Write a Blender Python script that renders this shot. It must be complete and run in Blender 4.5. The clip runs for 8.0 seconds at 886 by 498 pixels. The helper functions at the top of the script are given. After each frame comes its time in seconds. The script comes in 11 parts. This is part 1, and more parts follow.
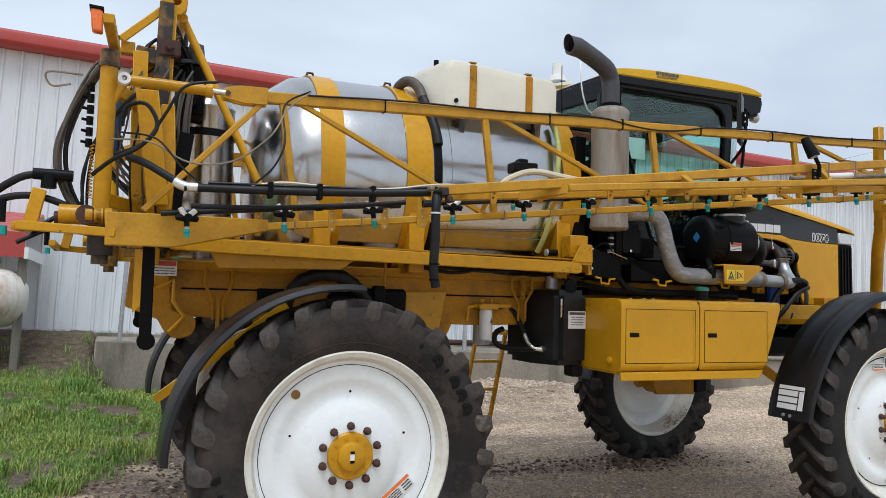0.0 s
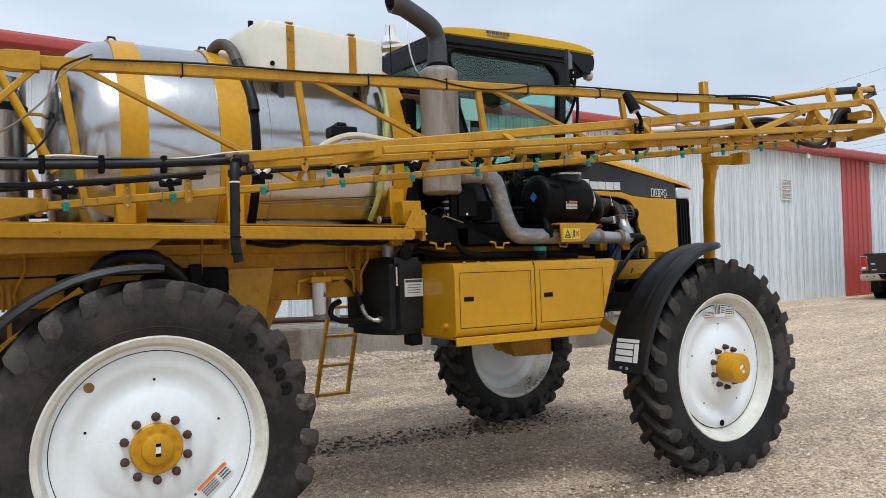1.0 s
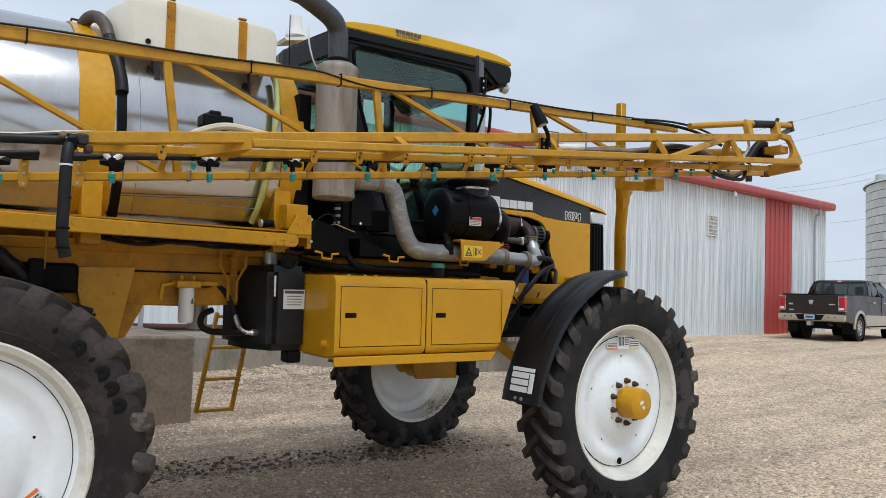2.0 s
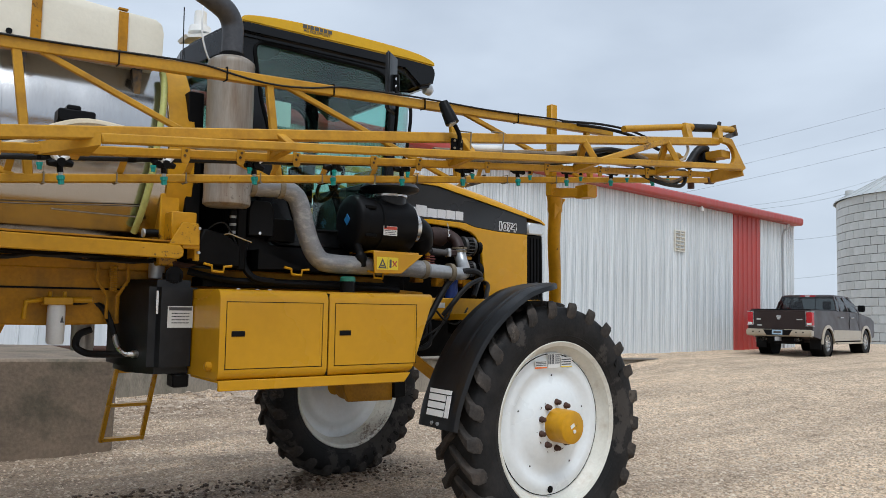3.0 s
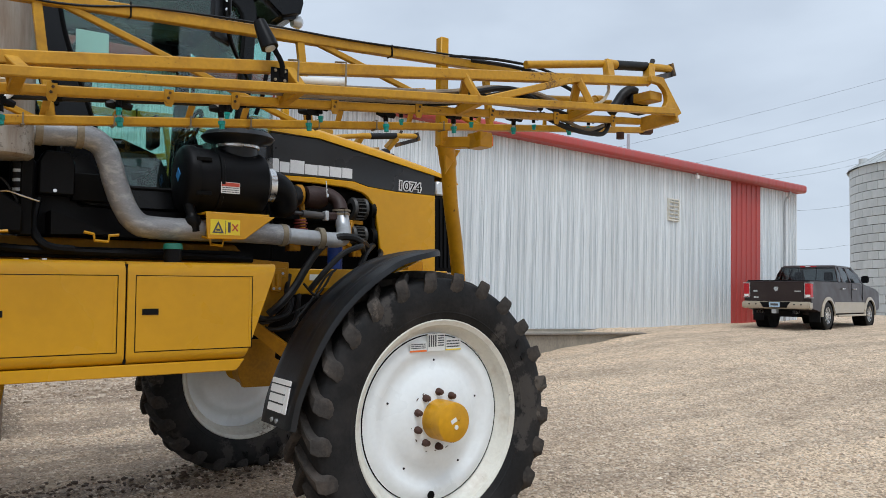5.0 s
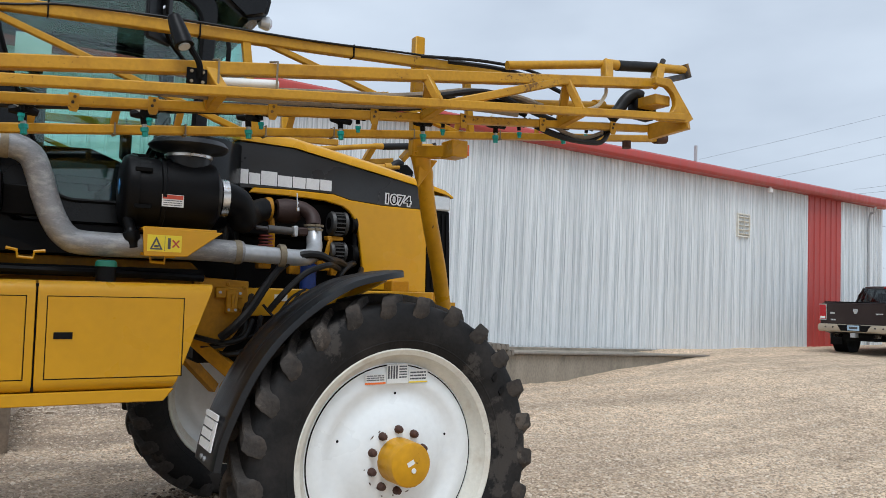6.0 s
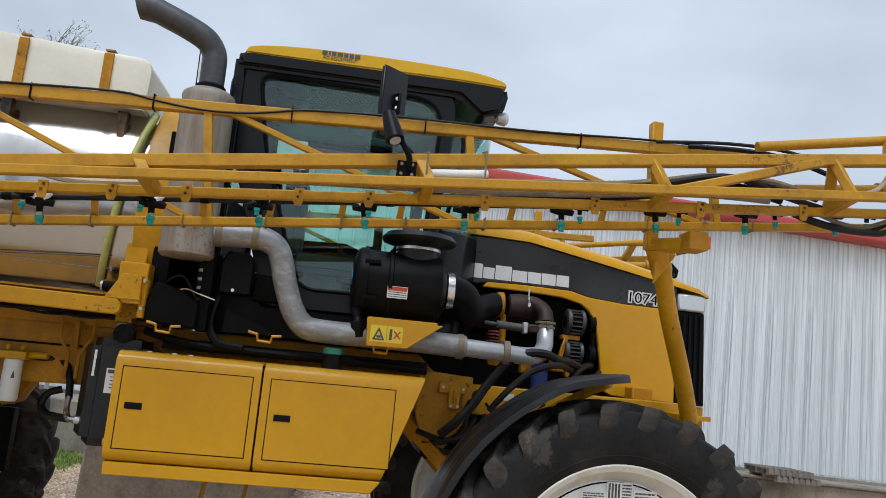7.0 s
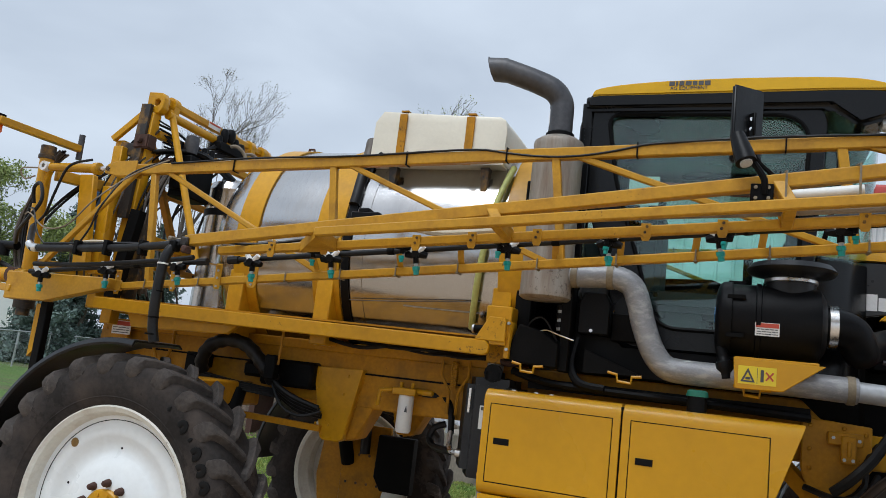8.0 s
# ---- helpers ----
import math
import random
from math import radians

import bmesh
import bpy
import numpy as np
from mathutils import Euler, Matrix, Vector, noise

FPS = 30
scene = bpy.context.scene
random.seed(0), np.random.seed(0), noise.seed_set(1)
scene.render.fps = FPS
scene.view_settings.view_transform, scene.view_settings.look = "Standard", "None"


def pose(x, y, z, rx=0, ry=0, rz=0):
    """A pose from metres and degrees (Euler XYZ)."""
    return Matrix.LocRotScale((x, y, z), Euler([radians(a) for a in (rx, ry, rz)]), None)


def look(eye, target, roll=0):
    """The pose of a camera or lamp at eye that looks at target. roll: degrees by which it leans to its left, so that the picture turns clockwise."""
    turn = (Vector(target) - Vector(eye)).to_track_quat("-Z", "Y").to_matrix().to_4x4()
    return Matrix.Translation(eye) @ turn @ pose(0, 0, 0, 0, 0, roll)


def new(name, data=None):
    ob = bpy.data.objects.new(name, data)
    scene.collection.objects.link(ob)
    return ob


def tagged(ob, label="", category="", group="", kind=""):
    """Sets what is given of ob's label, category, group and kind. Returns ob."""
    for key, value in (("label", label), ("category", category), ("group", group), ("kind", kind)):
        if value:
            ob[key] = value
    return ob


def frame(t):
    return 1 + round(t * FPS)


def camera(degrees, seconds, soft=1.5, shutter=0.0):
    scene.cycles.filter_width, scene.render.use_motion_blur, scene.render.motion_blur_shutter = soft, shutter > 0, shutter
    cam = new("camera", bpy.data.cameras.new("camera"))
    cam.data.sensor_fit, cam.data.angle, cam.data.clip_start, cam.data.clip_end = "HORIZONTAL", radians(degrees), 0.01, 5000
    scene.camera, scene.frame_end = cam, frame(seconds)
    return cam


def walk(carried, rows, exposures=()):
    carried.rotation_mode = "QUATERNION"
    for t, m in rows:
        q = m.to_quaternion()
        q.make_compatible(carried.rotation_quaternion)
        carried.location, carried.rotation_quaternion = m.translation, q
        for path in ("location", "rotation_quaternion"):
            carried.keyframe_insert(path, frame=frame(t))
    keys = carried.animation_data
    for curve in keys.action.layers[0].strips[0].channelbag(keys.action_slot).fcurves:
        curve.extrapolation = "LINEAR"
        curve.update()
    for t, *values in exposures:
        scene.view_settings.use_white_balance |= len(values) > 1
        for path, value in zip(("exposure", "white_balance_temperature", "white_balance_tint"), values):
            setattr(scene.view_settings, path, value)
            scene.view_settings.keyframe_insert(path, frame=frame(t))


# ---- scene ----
cam = camera(59.8, 8.0, 0.7)
PATH = [
    (0, (-1.237, -4.311, 1.807), (-0.481, -2.463, 1.926), 1.5),
    (0.5, (-0.961, -4.331, 1.801), (-0.071, -2.543, 1.905), 0.1),
    (1, (-0.73, -4.315, 1.779), (0.276, -2.587, 1.829), -1.9),
    (1.5, (-0.518, -4.143, 1.76), (0.542, -2.447, 1.766), -0.2),
    (2, (-0.201, -4.123, 1.765), (0.938, -2.481, 1.859), 1.5),
    (2.2, (-0.041, -4.119, 1.786), (1.125, -2.5, 1.925), 1.6),
    (3.5, (0.769, -3.979, 1.721), (1.945, -2.368, 1.867), 0.8),
    (4, (1.165, -4.011, 1.742), (2.299, -2.371, 1.887), 0.2),
    (4.5, (1.511, -3.872, 1.699), (2.661, -2.239, 1.815), 0.9),
    (4.7, (1.616, -3.81, 1.716), (2.792, -2.195, 1.814), 0.8),
    (5.8, (2.483, -3.806, 1.792), (3.492, -2.079, 1.822), 0.7),
    (6, (2.637, -3.746, 1.823), (3.621, -2.008, 1.928), 1.6),
    (6.5, (2.935, -3.744, 1.842), (3.668, -1.905, 2.122), 3.7),
    (7, (3.116, -3.629, 1.842), (3.36, -1.67, 2.162), 5.4),
    (7.4, (3.225, -3.525, 1.832), (3.027, -1.561, 2.153), 6.4),
    (7.5, (3.219, -3.565, 1.831), (2.911, -1.616, 2.157), 6.3),
    (8, (3.258, -3.572, 1.837), (2.544, -1.733, 2.166), 6.7),
]
# the machine stands on ground that climbs a little ahead of it
STAND = pose(0, 0, 0, 0.73, -1.72, 0)
walk(cam, [(t, STAND @ look(eye, target, roll)) for t, eye, target, roll in PATH], [(0, 0.22), (1.5, 0.17), (4, 0.08), (4.7, 0.09), (6, 0.14), (7, 0.11), (8, 0.11)])

# ---- sky and light: a bright overcast day ----
world = bpy.data.worlds.new("overcast")
scene.world = world
world.use_nodes = True
wn, wl = world.node_tree.nodes, world.node_tree.links
wn.clear()
w_out, w_bg = wn.new("ShaderNodeOutputWorld"), wn.new("ShaderNodeBackground")
w_sky = wn.new("ShaderNodeTexSky")
w_sky.sky_type, w_sky.sun_disc = "NISHITA", False
w_sky.sun_elevation, w_sky.sun_rotation = radians(52), radians(200)
w_sky.air_density, w_sky.dust_density = 1.2, 4.0
w_co, w_map = wn.new("ShaderNodeTexCoord"), wn.new("ShaderNodeMapping")
w_map.inputs["Scale"].default_value = (1.0, 1.0, 2.6)
w_n, w_r = wn.new("ShaderNodeTexNoise"), wn.new("ShaderNodeValToRGB")
w_n.inputs["Scale"].default_value, w_n.inputs["Detail"].default_value = 2.1, 5.0
w_n.inputs["Roughness"].default_value = 0.47
w_n.inputs["Distortion"].default_value = 0.25
w_r.color_ramp.elements[0].position, w_r.color_ramp.elements[0].color = 0.33, (5.5, 5.86, 6.38, 1)
w_r.color_ramp.elements[1].position, w_r.color_ramp.elements[1].color = 0.68, (7.9, 8.26, 8.65, 1)
w_mix = wn.new("ShaderNodeMixRGB")
w_mix.inputs[0].default_value = 0.88
wl.new(w_co.outputs["Generated"], w_map.inputs["Vector"])
wl.new(w_map.outputs["Vector"], w_n.inputs["Vector"])
wl.new(w_n.outputs["Fac"], w_r.inputs["Fac"])
wl.new(w_sky.outputs["Color"], w_mix.inputs[1])
wl.new(w_r.outputs["Color"], w_mix.inputs[2])
wl.new(w_mix.outputs["Color"], w_bg.inputs["Color"])
w_bg.inputs["Strength"].default_value = 0.1
wl.new(w_bg.outputs["Background"], w_out.inputs["Surface"])

sun_data = bpy.data.lights.new("sun", "SUN")
sun_data.energy, sun_data.angle, sun_data.color = 1.7, radians(25), (1.0, 0.985, 0.96)
sun = new("sun", sun_data)
sun.matrix_world = look((0, 0, 30), (6, 14, 0))
scene.view_settings.use_white_balance = True
scene.view_settings.white_balance_temperature = 5880
scene.view_settings.white_balance_tint = 8


# ---- materials ----
def mat(name, col, rough=0.5, metal=0.0, vary=0.12, scale=3.0, fine=60.0, bump=0.0, dirt=None, dirt_amt=0.0, dirt_scale=2.0,
        streak=False, coat=0.0, rvary=0.1, bump_scale=None, obj=0.0, spec=0.5, wear=None, wear_amt=0.8, wear_scale=26.0, wear_min=1.255):
    """A surface with a broad and a fine variation, a second dirt colour with its own blotches, and fine relief."""
    m = bpy.data.materials.new(name)
    m.use_nodes = True
    n, l = m.node_tree.nodes, m.node_tree.links
    b = n["Principled BSDF"]
    co = n.new("ShaderNodeTexCoord")
    vec = co.outputs["Object"]
    if streak:
        mp = n.new("ShaderNodeMapping")
        mp.inputs["Scale"].default_value = streak
        l.new(vec, mp.inputs["Vector"])
        vec = mp.outputs["Vector"]
    broad, grain = n.new("ShaderNodeTexNoise"), n.new("ShaderNodeTexNoise")
    broad.inputs["Scale"].default_value, broad.inputs["Detail"].default_value = scale, 5
    grain.inputs["Scale"].default_value, grain.inputs["Detail"].default_value = fine, 3
    l.new(vec, broad.inputs["Vector"])
    l.new(vec, grain.inputs["Vector"])
    add = n.new("ShaderNodeMath")
    add.operation = "ADD"
    l.new(broad.outputs["Fac"], add.inputs[0])
    l.new(grain.outputs["Fac"], add.inputs[1])
    rng = n.new("ShaderNodeMapRange")
    rng.inputs["From Min"].default_value, rng.inputs["From Max"].default_value = 0.65, 1.35
    rng.inputs["To Min"].default_value, rng.inputs["To Max"].default_value = 1 - vary, 1 + vary
    l.new(add.outputs[0], rng.inputs["Value"])
    mul = n.new("ShaderNodeVectorMath")
    mul.operation = "SCALE"
    mul.inputs[0].default_value = col
    l.new(rng.outputs["Result"], mul.inputs["Scale"])
    out = mul.outputs["Vector"]
    if obj:
        oi, om = n.new("ShaderNodeObjectInfo"), n.new("ShaderNodeMapRange")
        om.inputs["To Min"].default_value, om.inputs["To Max"].default_value = 1 - obj, 1 + obj
        l.new(oi.outputs["Random"], om.inputs["Value"])
        mul2 = n.new("ShaderNodeVectorMath")
        mul2.operation = "SCALE"
        l.new(out, mul2.inputs[0])
        l.new(om.outputs["Result"], mul2.inputs["Scale"])
        out = mul2.outputs["Vector"]
    if dirt:
        dn, dr, mx = n.new("ShaderNodeTexNoise"), n.new("ShaderNodeMapRange"), n.new("ShaderNodeMixRGB")
        dn.inputs["Scale"].default_value, dn.inputs["Detail"].default_value = dirt_scale, 7
        dn.inputs["Roughness"].default_value = 0.62
        l.new(vec, dn.inputs["Vector"])
        dr.inputs["From Min"].default_value, dr.inputs["From Max"].default_value = 0.48, 0.72
        dr.inputs["To Max"].default_value = dirt_amt
        l.new(dn.outputs["Fac"], dr.inputs["Value"])
        l.new(dr.outputs["Result"], mx.inputs[0])
        l.new(out, mx.inputs[1])
        mx.inputs[2].default_value = (*dirt, 1)
        out = mx.outputs["Color"]
    if wear:
        # chips and grime: small sharp specks, thicker where the broad noise is high
        wn_, ws, wr, wm, mx2 = n.new("ShaderNodeTexNoise"), n.new("ShaderNodeTexNoise"), n.new("ShaderNodeMapRange"), n.new("ShaderNodeMath"), n.new("ShaderNodeMixRGB")
        wn_.inputs["Scale"].default_value, wn_.inputs["Detail"].default_value, wn_.inputs["Roughness"].default_value = wear_scale, 6, 0.7
        ws.inputs["Scale"].default_value, ws.inputs["Detail"].default_value = 1.9, 3
        l.new(co.outputs["Object"], wn_.inputs["Vector"])
        l.new(co.outputs["Object"], ws.inputs["Vector"])
        wm.operation = "ADD"
        l.new(wn_.outputs["Fac"], wm.inputs[0])
        l.new(ws.outputs["Fac"], wm.inputs[1])
        wr.inputs["From Min"].default_value, wr.inputs["From Max"].default_value, wr.inputs["To Max"].default_value = wear_min, wear_min + 0.075, wear_amt
        l.new(wm.outputs[0], wr.inputs["Value"])
        l.new(wr.outputs["Result"], mx2.inputs[0])
        l.new(out, mx2.inputs[1])
        mx2.inputs[2].default_value = (*wear, 1)
        out = mx2.outputs["Color"]
    l.new(out, b.inputs["Base Color"])
    rr = n.new("ShaderNodeMapRange")
    rr.inputs["From Min"].default_value, rr.inputs["From Max"].default_value = 0.3, 0.7
    rr.inputs["To Min"].default_value, rr.inputs["To Max"].default_value = max(0.02, rough - rvary), min(1, rough + rvary)
    l.new(broad.outputs["Fac"], rr.inputs["Value"])
    l.new(rr.outputs["Result"], b.inputs["Roughness"])
    b.inputs["Metallic"].default_value = metal
    b.inputs["Coat Weight"].default_value = coat
    b.inputs["Specular IOR Level"].default_value = spec
    if bump:
        bp = n.new("ShaderNodeBump")
        bp.inputs["Strength"].default_value, bp.inputs["Distance"].default_value = 1.0, bump
        if bump_scale:
            bn = n.new("ShaderNodeTexNoise")
            bn.inputs["Scale"].default_value, bn.inputs["Detail"].default_value = bump_scale, 4
            l.new(vec, bn.inputs["Vector"])
            l.new(bn.outputs["Fac"], bp.inputs["Height"])
        else:
            l.new(grain.outputs["Fac"], bp.inputs["Height"])
        l.new(bp.outputs["Normal"], b.inputs["Normal"])
    return m


YELLOW = mat("yellow_paint", (0.55, 0.276, 0.005), 0.34, vary=0.12, scale=1.6, fine=28, bump=0.0006, dirt=(0.23, 0.105, 0.008), dirt_amt=0.45, dirt_scale=2.6, spec=0.3, wear=(0.05, 0.028, 0.015))
YELLOW_DULL = mat("dusty_yellow_paint", (0.44, 0.20, 0.004), 0.5, vary=0.18, scale=2.2, fine=40, bump=0.001, dirt=(0.10, 0.055, 0.015), dirt_amt=0.7, dirt_scale=3.2, spec=0.25, wear=(0.03, 0.02, 0.013))
BOOM_YELLOW = mat("boom_paint", (0.49, 0.255, 0.016), 0.4, vary=0.14, scale=3.0, fine=50, bump=0.0008, dirt=(0.20, 0.085, 0.012), dirt_amt=0.55, dirt_scale=6, spec=0.3, wear=(0.07, 0.03, 0.015), wear_scale=38.0)
PANEL_YELLOW = mat("panel_paint", (0.61, 0.308, 0.004), 0.28, vary=0.05, scale=1.2, fine=20, bump=0.0003, coat=0.15, dirt=(0.42, 0.21, 0.006), dirt_amt=0.3, dirt_scale=1.5, spec=0.3)
ROOF_YELLOW = mat("roof_paint", (0.66, 0.385, 0.010), 0.35, vary=0.06, scale=1.4, fine=24, dirt=(0.4, 0.26, 0.03), dirt_amt=0.4, spec=0.3)
BLACK = mat("black_plastic", (0.0034, 0.0035, 0.0042), 0.45, vary=0.3, scale=4, fine=90, bump=0.0006, dirt=(0.010, 0.0097, 0.0094), dirt_amt=0.4, dirt_scale=3, spec=0.14)
GLOSS_BLACK = mat("glossy_black_paint", (0.0045, 0.0048, 0.0056), 0.26, vary=0.2, scale=2, fine=70, bump=0.0004, dirt=(0.011, 0.0105, 0.010), dirt_amt=0.35, dirt_scale=2.5, spec=0.26)
GUARD = mat("black_mudguard_plastic", (0.0055, 0.0062, 0.0078), 0.40, vary=0.3, scale=3, fine=70, bump=0.0006, dirt=(0.024, 0.026, 0.029), dirt_amt=0.6, dirt_scale=4, spec=0.40)
DECAL = mat("dark_grey_decal", (0.022, 0.0235, 0.026), 0.32, vary=0.1, scale=2, fine=60, spec=0.5)
DARK = mat("black_frame_paint", (0.002, 0.002, 0.0022), 0.6, vary=0.3, scale=3, fine=60, bump=0.0008, dirt=(0.009, 0.0075, 0.006), dirt_amt=0.45, spec=0.12)
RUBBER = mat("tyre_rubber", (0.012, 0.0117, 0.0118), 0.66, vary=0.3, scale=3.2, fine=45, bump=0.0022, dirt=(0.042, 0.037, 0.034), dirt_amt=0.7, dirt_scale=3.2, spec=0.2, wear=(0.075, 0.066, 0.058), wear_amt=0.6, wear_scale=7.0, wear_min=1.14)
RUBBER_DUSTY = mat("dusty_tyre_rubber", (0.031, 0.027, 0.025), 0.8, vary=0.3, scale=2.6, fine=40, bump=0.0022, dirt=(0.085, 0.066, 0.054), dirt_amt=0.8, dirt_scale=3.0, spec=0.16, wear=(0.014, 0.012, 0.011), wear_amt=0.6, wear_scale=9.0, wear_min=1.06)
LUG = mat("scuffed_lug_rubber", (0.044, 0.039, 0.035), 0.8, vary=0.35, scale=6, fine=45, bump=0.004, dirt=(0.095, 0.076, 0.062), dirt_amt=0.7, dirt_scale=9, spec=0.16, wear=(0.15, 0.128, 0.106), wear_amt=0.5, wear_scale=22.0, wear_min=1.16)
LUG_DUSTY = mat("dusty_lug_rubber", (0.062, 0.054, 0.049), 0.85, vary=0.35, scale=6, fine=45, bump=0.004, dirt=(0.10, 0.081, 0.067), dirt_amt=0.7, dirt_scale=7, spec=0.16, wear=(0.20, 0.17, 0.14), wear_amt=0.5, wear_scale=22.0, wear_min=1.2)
MARK = mat("black_moulded_mark", (0.0035, 0.0034, 0.0035), 0.6, vary=0.2, scale=8, fine=60, spec=0.2)
HOSE = mat("hose_rubber", (0.006, 0.006, 0.0065), 0.5, vary=0.3, scale=8, fine=120, bump=0.0008, dirt=(0.035, 0.031, 0.026), dirt_amt=0.4, dirt_scale=6, spec=0.3)
HOSE_TAN = mat("sun_bleached_hose", (0.24, 0.19, 0.13), 0.65, vary=0.25, scale=7, fine=90, bump=0.0008, dirt=(0.03, 0.025, 0.02), dirt_amt=0.6, dirt_scale=9)
HOSE_BROWN = mat("dusty_brown_hose", (0.085, 0.066, 0.050), 0.6, vary=0.3, scale=7, fine=90, bump=0.0008, dirt=(0.02, 0.017, 0.015), dirt_amt=0.7, dirt_scale=7)
HOSE_CREAM = mat("cream_hose", (0.58, 0.50, 0.36), 0.45, vary=0.12, scale=6, fine=60)
HOSE_LIME = mat("yellow_green_ribbed_hose", (0.42, 0.43, 0.13), 0.55, vary=0.2, scale=6, fine=60)
RIM = mat("white_rim_paint", (0.80, 0.825, 0.82), 0.32, vary=0.04, scale=2, fine=30, bump=0.0006, dirt=(0.46, 0.42, 0.36), dirt_amt=0.22, dirt_scale=2.2, wear=(0.30, 0.19, 0.12), wear_amt=0.30, wear_min=1.32)
RIM_WORN = mat("worn_rim_edge", (0.70, 0.68, 0.60), 0.42, vary=0.08, scale=6, fine=50, bump=0.001, dirt=(0.40, 0.30, 0.20), dirt_amt=0.45, dirt_scale=7, wear=(0.12, 0.06, 0.035), wear_amt=0.7, wear_scale=34.0, wear_min=1.22)
STEEL = mat("brushed_stainless", (0.51, 0.505, 0.50), 0.20, 1.0, vary=0.05, scale=1.2, fine=20, bump=0.00025, dirt=(0.44, 0.38, 0.31), dirt_amt=0.35, dirt_scale=1.3, streak=(4.0, 1.0, 1.0), rvary=0.05)
CHROME = mat("bright_metal", (0.72, 0.71, 0.69), 0.28, 1.0, vary=0.1, scale=10, fine=80)
ALUM = mat("grey_aluminised_pipe", (0.26, 0.26, 0.265), 0.5, 0.4, vary=0.18, scale=5, fine=50, bump=0.001, dirt=(0.52, 0.51, 0.49), dirt_amt=0.7, dirt_scale=6, streak=(2.0, 5.0, 5.0))
MUFFLER = mat("heat_stained_muffler", (0.345, 0.305, 0.255), 0.5, 0.45, vary=0.14, scale=2, fine=40, bump=0.001, dirt=(0.17, 0.095, 0.05), dirt_amt=0.75, dirt_scale=3.4, streak=(3.0, 3.0, 0.35), wear=(0.07, 0.035, 0.018), wear_amt=0.6, wear_min=1.2)
STACK = mat("sooty_exhaust_pipe", (0.075, 0.075, 0.08), 0.5, 0.6, vary=0.25, scale=4, fine=40, bump=0.0008, dirt=(0.16, 0.14, 0.12), dirt_amt=0.5)
TURBO = mat("brown_cast_iron", (0.030, 0.014, 0.0115), 0.6, 0.2, vary=0.3, scale=8, fine=70, bump=0.0015, dirt=(0.045, 0.022, 0.015), dirt_amt=0.5, dirt_scale=7)
CAST = mat("dull_cast_aluminium", (0.075, 0.075, 0.074), 0.5, 0.5, vary=0.2, scale=9, fine=70, bump=0.001, dirt=(0.05, 0.045, 0.04), dirt_amt=0.6, dirt_scale=9)
RUST = mat("rusty_cast_iron", (0.075, 0.036, 0.025), 0.8, 0.2, vary=0.35, scale=8, fine=70, bump=0.002, dirt=(0.05, 0.03, 0.025), dirt_amt=0.6, dirt_scale=8)
GREASE = mat("greasy_worn_steel", (0.022, 0.017, 0.014), 0.5, 0.1, vary=0.35, scale=6, fine=60, bump=0.0012, dirt=(0.34, 0.17, 0.012), dirt_amt=0.9, dirt_scale=7)
GREASE_TAN = mat("dusty_ochre_steel", (0.20, 0.11, 0.022), 0.6, vary=0.3, scale=9, fine=60)
POLY = mat("cream_poly_tank", (0.74, 0.70, 0.58), 0.42, vary=0.04, scale=2, fine=40, bump=0.0008, dirt=(0.55, 0.50, 0.40), dirt_amt=0.35, dirt_scale=1.8)
POLY.node_tree.nodes["Principled BSDF"].inputs["Subsurface Weight"].default_value = 0.0
TEAL = mat("teal_nozzle_plastic", (0.012, 0.30, 0.27), 0.4, vary=0.15, scale=20, fine=100)
WHITE = mat("white_plastic", (0.78, 0.78, 0.76), 0.4, vary=0.05, scale=6, fine=60)
LABEL = mat("label_white", (0.74, 0.74, 0.71), 0.45, vary=0.05, scale=10, fine=90, dirt=(0.5, 0.48, 0.44), dirt_amt=0.35, dirt_scale=9)
INK = mat("label_ink", (0.07, 0.07, 0.075), 0.5)
RED_INK = mat("label_red", (0.50, 0.07, 0.035), 0.5)
SIGN_YELLOW = mat("warning_yellow", (0.80, 0.62, 0.02), 0.4, vary=0.05)
SILVER_INK = mat("silver_lettering", (0.70, 0.70, 0.70), 0.4, vary=0.08, scale=9, fine=90)
AMBER = mat("orange_lens", (0.80, 0.17, 0.03), 0.25, vary=0.08, scale=20, fine=90)
ZINC = mat("dull_zinc", (0.22, 0.18, 0.12), 0.6, 0.3, vary=0.2, scale=9, fine=80)
GREEN_CAP = mat("green_cap", (0.02, 0.17, 0.11), 0.45)
BLUE_DRUM = mat("dusty_blue_paint", (0.03, 0.09, 0.22), 0.5, vary=0.2, scale=5, fine=50)
BLUE = mat("blue_filter_paint", (0.02, 0.06, 0.30), 0.35)
GALV = mat("galvanised_steel", (0.46, 0.47, 0.48), 0.45, 0.6, vary=0.15, scale=5, fine=30, bump=0.0006)
SEAT = mat("seat_fabric", (0.045, 0.047, 0.05), 0.85, vary=0.2)


